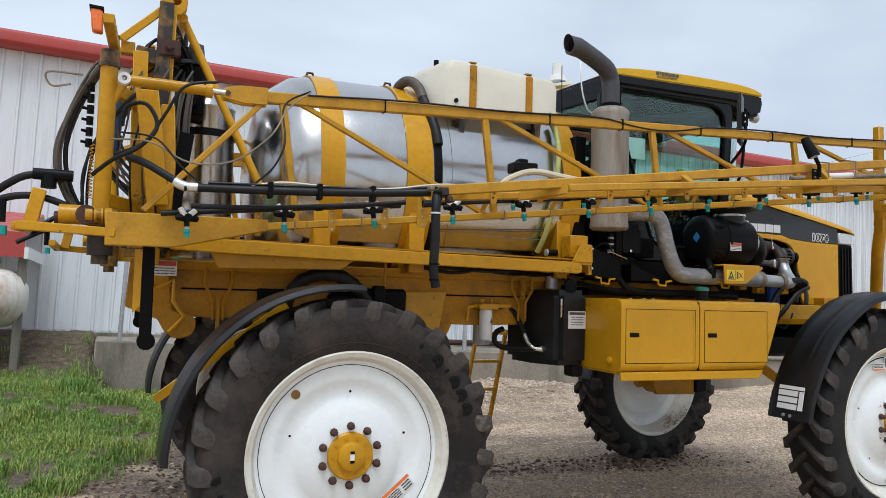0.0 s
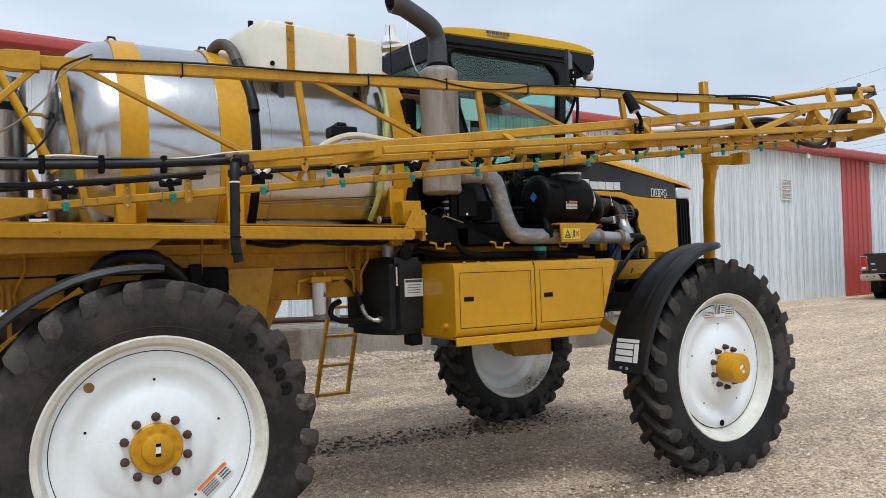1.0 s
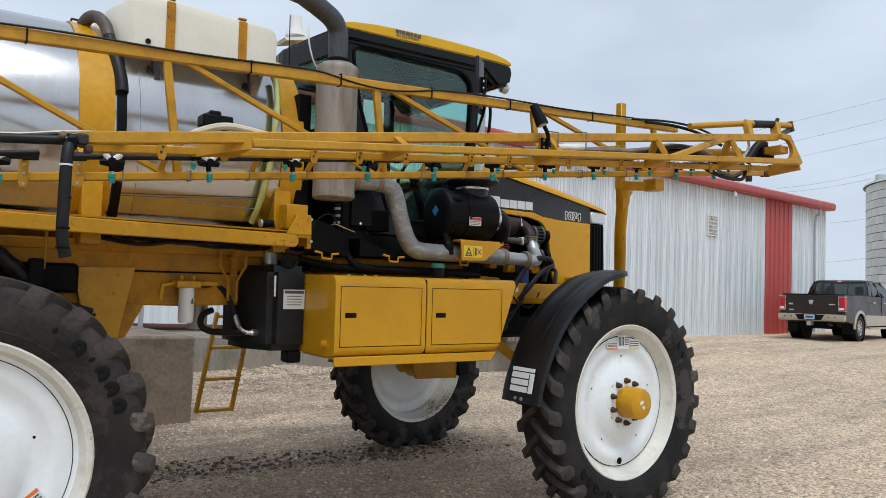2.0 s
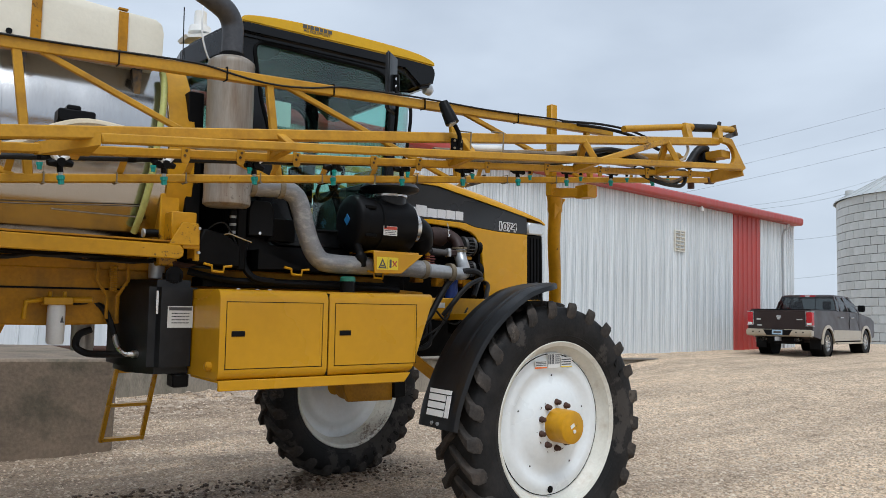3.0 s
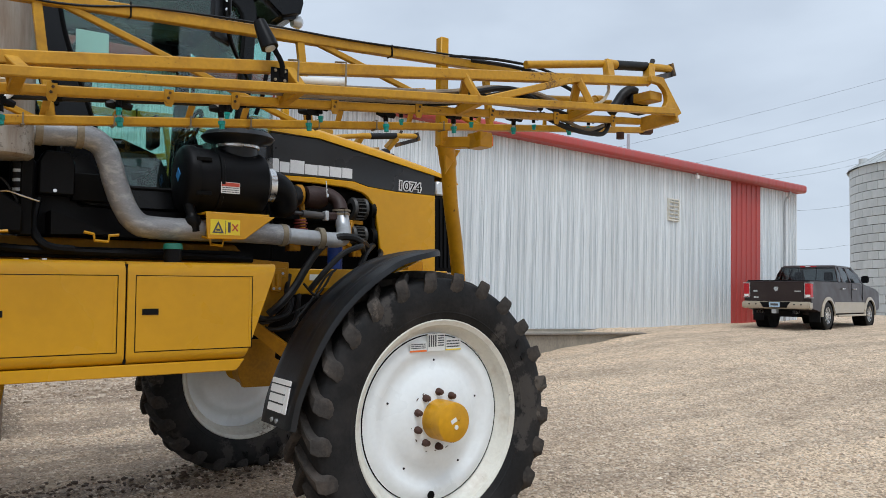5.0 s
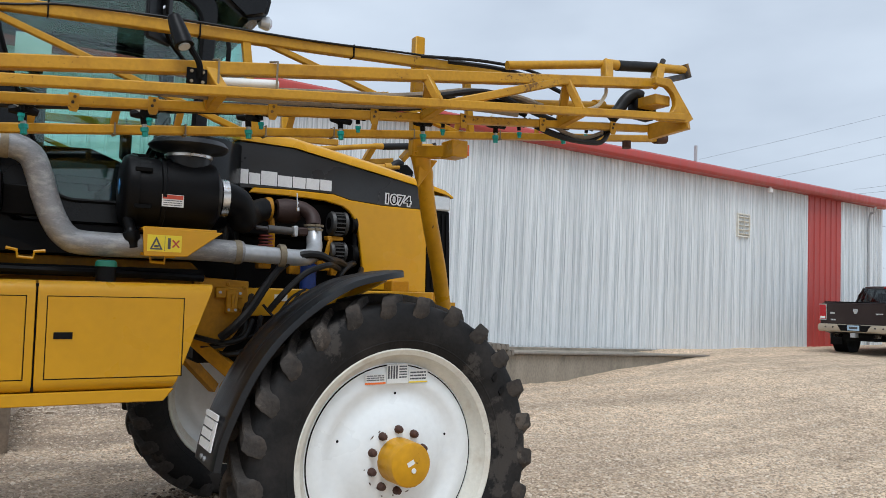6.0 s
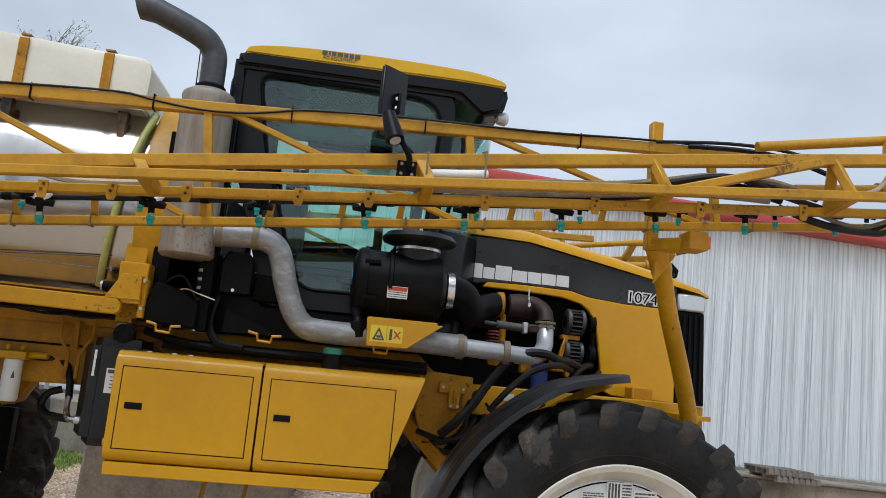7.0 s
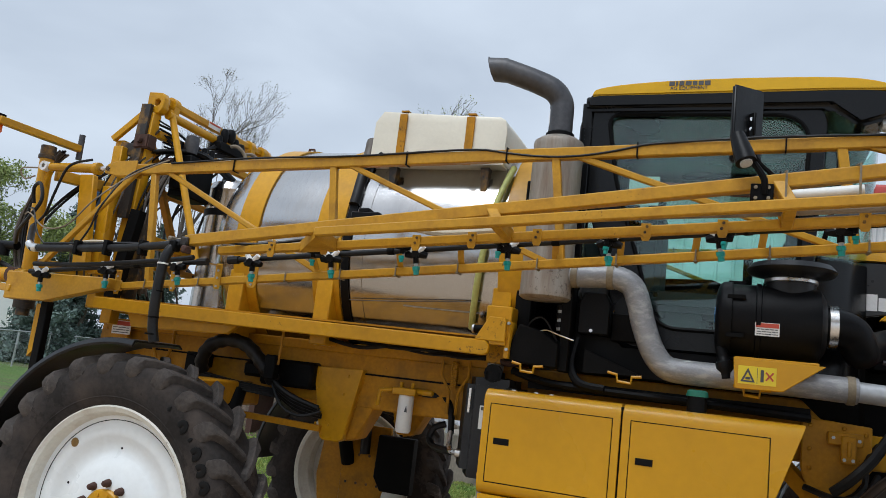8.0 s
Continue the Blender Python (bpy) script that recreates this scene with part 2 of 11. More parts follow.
def glass(name, col, rough=0.03, ior=1.5):
    m = bpy.data.materials.new(name)
    m.use_nodes = True
    n, l = m.node_tree.nodes, m.node_tree.links
    n.clear()
    out, mx, tr, gl = n.new("ShaderNodeOutputMaterial"), n.new("ShaderNodeMixShader"), n.new("ShaderNodeBsdfTransparent"), n.new("ShaderNodeBsdfGlossy")
    lw, pw, ma = n.new("ShaderNodeLayerWeight"), n.new("ShaderNodeMath"), n.new("ShaderNodeMath")
    lw.inputs["Blend"].default_value = 0.5
    pw.operation, pw.inputs[1].default_value = "POWER", 5.0
    f0 = ((ior - 1) / (ior + 1)) ** 2
    ma.operation, ma.inputs[1].default_value, ma.inputs[2].default_value = "MULTIPLY_ADD", 1 - f0, f0
    l.new(lw.outputs["Facing"], pw.inputs[0])
    l.new(pw.outputs[0], ma.inputs[0])
    tr.inputs["Color"].default_value = (*col, 1)
    gl.inputs["Roughness"].default_value = rough
    l.new(ma.outputs[0], mx.inputs[0])
    l.new(tr.outputs["BSDF"], mx.inputs[1])
    l.new(gl.outputs["BSDF"], mx.inputs[2])
    l.new(mx.outputs["Shader"], out.inputs["Surface"])
    return m


CAB_GLASS = glass("green_tinted_glass", (0.76, 0.93, 0.89), ior=1.65)
CAR_GLASS = glass("dark_car_glass", (0.26, 0.28, 0.28), ior=1.6)
LAMP_GLASS = mat("lamp_lens", (0.62, 0.64, 0.65), 0.15, 0.3, vary=0.1, scale=30, fine=120)


# ---- mesh helpers ----
V = Vector


def smooth_path(pts, k=6):
    """Points on a smooth curve through pts."""
    pts = [V(p) for p in pts]
    out = []
    for i in range(len(pts) - 1):
        p0, p1, p2, p3 = pts[max(i - 1, 0)], pts[i], pts[i + 1], pts[min(i + 2, len(pts) - 1)]
        for j in range(k):
            t = j / k
            out.append(0.5 * (2 * p1 + (p2 - p0) * t + (2 * p0 - 5 * p1 + 4 * p2 - p3) * t * t + (3 * p1 - p0 - 3 * p2 + p3) * t ** 3))
    return out + [pts[-1]]


def tube(bm, pts, r, n=8, cap=True):
    """A round bar along pts; r one radius or one for each point."""
    pts = [V(p) for p in pts]
    rs = r if isinstance(r, (list, tuple)) else [r] * len(pts)
    rings, side = [], None
    for i, p in enumerate(pts):
        d = (pts[min(i + 1, len(pts) - 1)] - pts[max(i - 1, 0)]).normalized()
        if side is None:
            side = d.cross(V((0, 0, 1)) if abs(d.z) < 0.9 else V((1, 0, 0))).normalized()
        side = (side - d * side.dot(d)).normalized()
        up = d.cross(side)
        rings.append([bm.verts.new(p + rs[i] * (math.cos(2 * math.pi * k / n) * side + math.sin(2 * math.pi * k / n) * up)) for k in range(n)])
    for a, b in zip(rings, rings[1:]):
        for k in range(n):
            bm.faces.new((a[k], a[(k + 1) % n], b[(k + 1) % n], b[k]))
    if cap:
        bm.faces.new(list(reversed(rings[0])))
        bm.faces.new(rings[-1])


def beam(bm, p, q, w, h, up=(0, 0, 1), t=1.0):
    """A rectangular bar from p to q; w across, h along up; t narrows its far end."""
    p, q = V(p), V(q)
    d = (q - p).normalized()
    s = d.cross(V(up)).normalized()
    u = s.cross(d)
    a = [bm.verts.new(p + s * w / 2 * i + u * h / 2 * j) for i, j in ((-1, -1), (1, -1), (1, 1), (-1, 1))]
    b = [bm.verts.new(q + s * w / 2 * i + u * h / 2 * t * j) for i, j in ((-1, -1), (1, -1), (1, 1), (-1, 1))]
    for k in range(4):
        bm.faces.new((a[k], a[(k + 1) % 4], b[(k + 1) % 4], b[k]))
    bm.faces.new(list(reversed(a)))
    bm.faces.new(b)


def box(bm, x0, x1, y0, y1, z0, z1):
    beam(bm, ((x0 + x1) / 2, (y0 + y1) / 2, z0), ((x0 + x1) / 2, (y0 + y1) / 2, z1), abs(x1 - x0), abs(y1 - y0), up=(0, 1, 0))


def prism(bm, poly, a, b, axis="y", shift=(0, 0)):
    """A flat outline given thickness from a to b along axis. The outline is (x, z) for y, (y, z) for x, (x, y) for z."""
    def at(u, v, w):
        return {"y": (u, w, v), "x": (w, u, v), "z": (u, v, w)}[axis]
    n = len(poly)
    A = [bm.verts.new(at(u, v, a)) for u, v in poly]
    B = [bm.verts.new(at(u + shift[0], v + shift[1], b)) for u, v in poly]
    bm.faces.new(A)
    bm.faces.new(list(reversed(B)))
    for i in range(n):
        bm.faces.new((A[i], B[i], B[(i + 1) % n], A[(i + 1) % n]))


def lathe(bm, prof, c, axis="y", n=32, a0=0.0, a1=2 * math.pi, close=False):
    """Turns a profile of (radius, way along the axis) round the axis through c."""
    c = V(c)
    full = abs(a1 - a0 - 2 * math.pi) < 1e-6
    m = n if full else n + 1
    rings = []
    for r, h in prof:
        ring = []
        for k in range(m):
            t = a0 + (a1 - a0) * k / n
            u, v = r * math.cos(t), r * math.sin(t)
            ring.append(bm.verts.new(c + V({"y": (u, h, v), "x": (h, u, v), "z": (u, v, h)}[axis])))
        rings.append(ring)
    pairs = list(zip(rings, rings[1:])) + ([(rings[-1], rings[0])] if close else [])
    for A, B in pairs:
        for k in range(n):
            j = (k + 1) % m
            bm.faces.new((A[k], A[j], B[j], B[k]))
    return rings


def disc(bm, c, r, h, axis="y", n=20):
    """A solid round slab from c along axis by h."""
    c = V(c)
    d = V({"y": (0, h, 0), "x": (h, 0, 0), "z": (0, 0, h)}[axis])
    tube(bm, (c, c + d), r, n)


def part(name, bm, material, parent=None, label="", bevel=0.0, angle=40, seg=1):
    """Links a bmesh as one mesh object under a thing or a part."""
    if bevel:
        bm.normal_update()
        edges = [e for e in bm.edges if len(e.link_faces) == 2 and e.calc_face_angle(0) > 0.6]
        bmesh.ops.bevel(bm, geom=edges, offset=bevel, segments=seg, affect="EDGES", clamp_overlap=True)
    bmesh.ops.recalc_face_normals(bm, faces=bm.faces)
    me = bpy.data.meshes.new(name)
    bm.to_mesh(me)
    bm.free()
    for f in me.polygons:
        f.use_smooth = True
    me.set_sharp_from_angle(angle=radians(angle))
    for mm in (material if isinstance(material, (list, tuple)) else [material]):
        me.materials.append(mm)
    ob = new(name, me)
    if parent:
        ob.parent = parent
    if label:
        ob["label"] = label
    return ob


def share(ob, parent, m):
    """Another part with the same mesh, at the pose m."""
    o = new(ob.name.split(".")[0], ob.data)
    o.parent = parent
    o.matrix_basis = m
    if "label" in ob:
        o["label"] = ob["label"]
    return o


def bars(bm, x0, x1, z0, z1, y, rows, fill=0.5, seed=0):
    """Rows of writing too small to read, as thin plates on the plane y, facing -y."""
    rnd = random.Random(seed)
    h = (z1 - z0) / rows
    for i in range(rows):
        z = z1 - (i + 0.5) * h
        x = x0
        while x < x1 - 0.004:
            w = min(rnd.uniform(0.08, 0.25) * (x1 - x0), x1 - x)
            box(bm, x, x + w * 0.86, y - 0.0012, y, z - h * fill / 2, z + h * fill / 2)
            x += w


def words(name, body, size, m, material, parent, label="", depth=0.002, fat=0.0):
    """Lettering as a mesh, at the pose m."""
    cu = bpy.data.curves.new(name, "FONT")
    cu.body, cu.size, cu.extrude, cu.offset, cu.align_x, cu.align_y = body, size, depth, fat, "CENTER", "CENTER"
    tmp = new("tmp", cu)
    me = bpy.data.meshes.new_from_object(tmp.evaluated_get(bpy.context.evaluated_depsgraph_get()))
    bpy.data.objects.remove(tmp)
    me.materials.clear()
    me.materials.append(material)
    ob = new(name, me)
    ob.parent = parent
    ob.matrix_basis = m
    if label:
        ob["label"] = label
    return ob


# ---- ground: one sheet of gravel, mud and grass ----
def ramp(a, b, v):
    t = min(1.0, max(0.0, (v - a) / (b - a)))
    return t * t * (3 - 2 * t)


def lawn(x, y):
    """How far a place is lawn: 0 gravel, 1 grass."""
    edge = -1.75 + 0.47 * (y - 2.9) if y < 5.8 else -0.39
    edge += 0.22 * noise.noise((x * 1.7, y * 1.7, 4))
    return ramp(0.22, -0.30, x - edge) * ramp(0.9, 2.2, y + 0.25 * noise.noise((x, y, 3)))


def ground_z(x, y):
    cx, cy = max(-12, min(30, x)), max(-8, min(16, y))
    z = 0.03 * cx + 0.0128 * cy
    z += 0.36 * ramp(10.5, 19, x) * ramp(-14, 0, y)
    low = ramp(6.5, 9.0, y) * ramp(-1.85, -1.35, x)
    bank = ramp(0.6, -1.6, x) * (ramp(3.0, 9.0, y) * 0.42 * (1 - 0.75 * low) + ramp(8.4, 10.8, y) * 0.57 * (1 - low)) * ramp(-9.0, -6.5, x)
    bank += ramp(-6.5, -9.0, x) * ramp(3, 12, y) * 0.35
    z += bank
    # the heap of dirt against the loading dock, the ruts in the wet yard
    z += 0.22 * ramp(3.2, 0.2, abs(y - 8.9)) * ramp(2.2, 3.4, x) * ramp(11, 8, x) * (0.55 + 0.6 * noise.noise((x * 0.55, y * 0.8, 1)))
    z -= 0.20 * ramp(2.4, 0.6, abs(y - 10.0)) * ramp(5.5, 8.0, x) * ramp(18.5, 13.0, x)
    near = ramp(40, 15, math.hypot(x - 6, y))
    z += near * (0.035 * noise.noise((x * 0.7, y * 0.9, 0)) + 0.022 * noise.noise((x * 2.4, y * 2.4, 5)))
    z += 0.02 * ramp(24, 10, math.hypot(x - 4, y - 4)) * noise.noise((x * 6, y * 6, 9))
    k = rut(x, y)
    if k > 0.02:
        z += k * (0.055 * noise.noise((x * 7, y * 7, 21)) + 0.035 * noise.noise((x * 15, y * 15, 23)) - 0.02)
    # the tyres rest on it
    for wx in (0.0, 4.5):
        for wy in (0.16, 3.3):
            k = ramp(0.75, 0.2, math.hypot(x - wx, (y - wy) * 1.3))
            z = z * (1 - k) + (0.03 * wx + 0.0128 * wy) * k
    return z


def ground_material():
    m = bpy.data.materials.new("gravel_mud_and_grass")
    m.use_nodes = True
    n, l = m.node_tree.nodes, m.node_tree.links
    b = n["Principled BSDF"]
    co = n.new("ShaderNodeTexCoord")

    def noise_node(scale, detail=4, rough=0.55):
        t = n.new("ShaderNodeTexNoise")
        t.inputs["Scale"].default_value, t.inputs["Detail"].default_value, t.inputs["Roughness"].default_value = scale, detail, rough
        l.new(co.outputs["Object"], t.inputs["Vector"])
        return t

    def ramp_node(src, stops):
        r = n.new("ShaderNodeValToRGB")
        while len(r.color_ramp.elements) < len(stops):
            r.color_ramp.elements.new(0.5)
        for e, (p, c) in zip(r.color_ramp.elements, stops):
            e.position, e.color = p, (*c, 1)
        l.new(src, r.inputs["Fac"])
        return r

    def mix(fac, a, c, mode="MIX"):
        x = n.new("ShaderNodeMixRGB")
        x.blend_type = mode
        if isinstance(fac, float):
            x.inputs[0].default_value = fac
        else:
            l.new(fac, x.inputs[0])
        l.new(a, x.inputs[1])
        l.new(c, x.inputs[2])
        return x.outputs["Color"]

    # pebbles: every cell its own grey or tan
    vor = n.new("ShaderNodeTexVoronoi")
    vor.inputs["Scale"].default_value = 46.0
    l.new(co.outputs["Object"], vor.inputs["Vector"])
    vor2 = n.new("ShaderNodeTexVoronoi")
    vor2.inputs["Scale"].default_value = 15.0
    l.new(co.outputs["Object"], vor2.inputs["Vector"])
    peb = ramp_node(vor.outputs["Color"], [(0.20, (0.235, 0.178, 0.125)), (0.38, (0.46, 0.36, 0.262)), (0.58, (0.62, 0.50, 0.375)), (0.80, (0.80, 0.70, 0.57))])
    peb2 = ramp_node(vor2.outputs["Color"], [(0.2, (0.34, 0.265, 0.185)), (0.5, (0.62, 0.49, 0.355)), (0.8, (0.80, 0.67, 0.50))])
    gravel = mix(0.22, peb.outputs["Color"], peb2.outputs["Color"])
    broad = ramp_node(noise_node(0.55, 6).outputs["Fac"], [(0.3, (0.98, 0.92, 0.85)), (0.5, (1.12, 1.055, 0.98)), (0.72, (1.24, 1.17, 1.08))])
    gravel = mix(1.0, gravel, broad.outputs["Color"], "MULTIPLY")
    clumps = ramp_node(noise_node(3.6, 9, 0.72).outputs["Fac"], [(0.34, (0.62, 0.58, 0.54)), (0.47, (0.97, 0.95, 0.93)), (0.66, (1.14, 1.12, 1.09))])
    gravel = mix(0.55, gravel, clumps.outputs["Color"], "MULTIPLY")
    # old wheel tracks: long faint darker and paler bands
    tr_m = n.new("ShaderNodeMapping")
    tr_m.inputs["Scale"].default_value, tr_m.inputs["Rotation"].default_value = (0.16, 1.5, 1.0), (0, 0, radians(-12))
    l.new(co.outputs["Object"], tr_m.inputs["Vector"])
    tr_n = noise_node(1.0, 6, 0.6)
    l.new(tr_m.outputs["Vector"], tr_n.inputs["Vector"])
    tracks = ramp_node(tr_n.outputs["Fac"], [(0.36, (0.80, 0.79, 0.78)), (0.50, (1.0, 1.0, 1.0)), (0.66, (1.10, 1.09, 1.07))])
    gravel = mix(1.0, gravel, tracks.outputs["Color"], "MULTIPLY")
    # wet mud where the machine has churned the yard, with some shade in its amount
    mud_t = noise_node(1.0, 7, 0.64)
    stretch = n.new("ShaderNodeMapping")
    stretch.inputs["Scale"].default_value = (0.45, 1.5, 1.0)
    l.new(co.outputs["Object"], stretch.inputs["Vector"])
    l.new(stretch.outputs["Vector"], mud_t.inputs["Vector"])
    mud_n = ramp_node(mud_t.outputs["Fac"], [(0.34, (0, 0, 0)), (0.52, (1, 1, 1))])
    at_a, at_b = n.new("ShaderNodeAttribute"), n.new("ShaderNodeAttribute")
    at_a.attribute_name, at_b.attribute_name = "lawn", "mud"
    mud_f = n.new("ShaderNodeMath")
    mud_f.operation, mud_f.use_clamp = "MULTIPLY", True
    l.new(mud_n.outputs["Color"], mud_f.inputs[0])
    l.new(at_b.outputs["Fac"], mud_f.inputs[1])
    mud = ramp_node(noise_node(30, 5, 0.7).outputs["Fac"], [(0.36, (0.050, 0.033, 0.021)), (0.50, (0.165, 0.108, 0.068)), (0.66, (0.42, 0.30, 0.20))])
    col = mix(mud_f.outputs[0], gravel, mud.outputs["Color"])
    # soil and thatch under the grass
    soil = ramp_node(noise_node(9, 7, 0.7).outputs["Fac"], [(0.3, (0.055, 0.037, 0.025)), (0.52, (0.135, 0.093, 0.062)), (0.75, (0.27, 0.20, 0.135))])
    turf = ramp_node(noise_node(7, 6, 0.7).outputs["Fac"], [(0.3, (0.045, 0.095, 0.014)), (0.5, (0.095, 0.18, 0.028)), (0.75, (0.19, 0.23, 0.06))])
    bare = ramp_node(noise_node(0.8, 4, 0.6).outputs["Fac"], [(0.42, (0, 0, 0)), (0.50, (1, 1, 1))])
    at_c = n.new("ShaderNodeAttribute")
    at_c.attribute_name = "turf"
    tf = n.new("ShaderNodeMath")
    tf.operation = "MULTIPLY"
    l.new(bare.outputs["Color"], tf.inputs[0])
    l.new(at_c.outputs["Fac"], tf.inputs[1])
    green = mix(at_c.outputs["Fac"], soil.outputs["Color"], turf.outputs["Color"])
    col = mix(at_a.outputs["Fac"], col, green)
    l.new(col, b.inputs["Base Color"])
    rough = n.new("ShaderNodeMapRange")
    rough.inputs["To Min"].default_value, rough.inputs["To Max"].default_value = 0.9, 0.42
    l.new(mud_f.outputs[0], rough.inputs["Value"])
    l.new(rough.outputs["Result"], b.inputs["Roughness"])
    bp = n.new("ShaderNodeBump")
    bp.inputs["Strength"].default_value, bp.inputs["Distance"].default_value = 1.0, 0.022
    hsum = n.new("ShaderNodeMath")
    hsum.operation = "SUBTRACT"
    l.new(noise_node(24, 6, 0.7).outputs["Fac"], hsum.inputs[0])
    l.new(vor.outputs["Distance"], hsum.inputs[1])
    l.new(hsum.outputs[0], bp.inputs["Height"])
    l.new(bp.outputs["Normal"], b.inputs["Normal"])
    return m


def turf_amount(x, y):
    k = ramp(0.05, 0.42, noise.noise((x * 1.3, y * 1.3, 7)) + 0.6 * noise.noise((x * 4.1, y * 4.1, 17)) + 0.36)
    k = max(k, 0.9 * ramp(0.22, 0.4, noise.noise((x * 1.6, y * 1.6, 31))))
    bare = ramp(7.6, 9.6, y + 1.2 * noise.noise((x, y, 12))) * ramp(-1.1, -1.5, x) if x > -6 else 0.0
    return lawn(x, y) * k * (1 - 0.96 * bare)


def rut(x, y):
    """The wheel tracks: churned strips along the machine's two sides."""
    far_ = ramp(0.55, 0.12, abs(y - 3.02 - 0.12 * math.sin(x * 1.1))) * ramp(-3.0, 0.5, x) * ramp(5.6, 4.4, x)
    near_ = ramp(0.42, 0.12, abs(y - 0.25)) * ramp(-4.0, -1.5, x) * ramp(5.4, 4.6, x)
    return max(far_, 0.8 * near_)


def mud_amount(x, y):
    """Wet churned earth under and behind the machine, wheel tracks, dry gravel further off; holds some of the machine's
    shade too.
    """
    # mud under the machine, with part of the shade there put into it
    m = 0.42 * ramp(5.6, 2.2, math.hypot((x - 1.8) * 0.6, y - 3.2))
    m = max(m, 1.15 * ramp(2.4, 1.0, math.hypot(x + 0.9, (y - 3.0) * 0.55)))
    # brown earth towards the dock, its darker shaded bits put into the amount
    m = max(m, 0.62 * ramp(4.0, 1.8, abs(y - 6.0)) * ramp(8.0, 4.5, x) * ramp(-0.5, 0.6, x))
    m = max(m, 0.6 * ramp(2.6, 0.6, abs(y - 7.6)) * ramp(13, 7, x) * ramp(1.0, 2.5, x))
    return max(m, 0.85 * rut(x, y))


def axis_steps(lo, hi, step, far, grow=1.35):
    out, v, s = [], lo, step
    while v > -far:
        s *= grow
        v -= s
        out.append(v)
    out.reverse()
    v = lo
    while v < hi:
        out.append(v)
        v += step
    s = step
    while v < far:
        out.append(v)
        s *= grow
        v += s
    return out


def make_ground():
    xs, ys = axis_steps(-9, 24, 0.07, 900), axis_steps(-3, 11.6, 0.06, 900)
    verts = [(x, y, ground_z(x, y)) for y in ys for x in xs]
    w = len(xs)
    faces = [(j * w + i, j * w + i + 1, (j + 1) * w + i + 1, (j + 1) * w + i) for j in range(len(ys) - 1) for i in range(w - 1)]
    me = bpy.data.meshes.new("ground")
    me.from_pydata(verts, [], faces)
    for name, fn in (("lawn", lawn), ("turf", turf_amount), ("mud", mud_amount)):
        a = me.attributes.new(name, "FLOAT", "POINT")
        a.data.foreach_set("value", [fn(x, y) for x, y, z in verts])
    for f in me.polygons:
        f.use_smooth = True
    me.materials.append(ground_material())
    return tagged(new("ground", me), "gravel yard with wet mud, ruts and a grassy bank", "ground", kind="structure")


make_ground()


# ---- the long metal shed ----
SHED = pose(-11.24 * math.sin(radians(1.18)), 11.24 * math.cos(radians(1.18)), 0, 0, 0, 1.18)
BASE, TOP, S0, S1 = 1.08, 6.01, -6.2, 29.05
SIDING = mat("weathered_white_siding", (0.69, 0.715, 0.725), 0.42, 0.1, vary=0.20, scale=1.6, fine=14, streak=(9.0, 9.0, 0.10), dirt=(0.19, 0.225, 0.25), dirt_amt=0.92, dirt_scale=2.2, obj=0.04)
SIDING_CLEAN = mat("white_siding", (0.74, 0.76, 0.78), 0.42, vary=0.06, scale=1.0, fine=12, streak=(4.0, 4.0, 0.2), dirt=(0.45, 0.49, 0.50), dirt_amt=0.55, dirt_scale=2.0, obj=0.03)
RED = mat("red_metal", (0.42, 0.055, 0.045), 0.42, vary=0.10, scale=1.5, fine=20, streak=(4.0, 4.0, 0.3), dirt=(0.30, 0.10, 0.09), dirt_amt=0.4)
CONCRETE = mat("stained_concrete", (0.27, 0.235, 0.185), 0.85, vary=0.26, scale=2.2, fine=34, bump=0.004, dirt=(0.085, 0.085, 0.06), dirt_amt=0.95, dirt_scale=1.3, streak=(1.5, 1.5, 0.5))
CONCRETE_BROWN = mat("brown_stained_concrete", (0.21, 0.16, 0.115), 0.9, vary=0.3, scale=2.0, fine=30, bump=0.005, dirt=(0.07, 0.068, 0.045), dirt_amt=0.95, dirt_scale=2.2)
OLD_WOOD = mat("grey_weathered_timber", (0.20, 0.175, 0.145), 0.85, vary=0.25, scale=3, fine=50, bump=0.003, streak=(5, 5, 0.5), dirt=(0.10, 0.085, 0.07), dirt_amt=0.6)


def sheet_mesh(width, height, ribs, minor, mat_, name, rib=0.032):
    """One ribbed steel sheet: raised ribs with sloping flanks and low ones between, standing from z = 0, facing -y."""
    prof = [(0, 0)]
    pitch = width / ribs
    for i in range(ribs):
        a = i * pitch
        prof += [(a + 0.012, 0), (a + 0.030, -rib), (a + 0.062, -rib), (a + 0.080, 0)]
        for k in range(minor):
            c = a + 0.08 + (pitch - 0.08) * (k + 1) / (minor + 1)
            prof += [(c - 0.018, 0), (c - 0.008, -0.007), (c + 0.008, -0.007), (c + 0.018, 0)]
    prof.append((width, 0))
    bm = bmesh.new()
    lo = [bm.verts.new((x, y, 0)) for x, y in prof]
    hi = [bm.verts.new((x, y, height)) for x, y in prof]
    for i in range(len(prof) - 1):
        bm.faces.new((lo[i], lo[i + 1], hi[i + 1], hi[i]))
    me = bpy.data.meshes.new(name)
    bm.to_mesh(me)
    bm.free()
    me.materials.append(mat_)
    return me


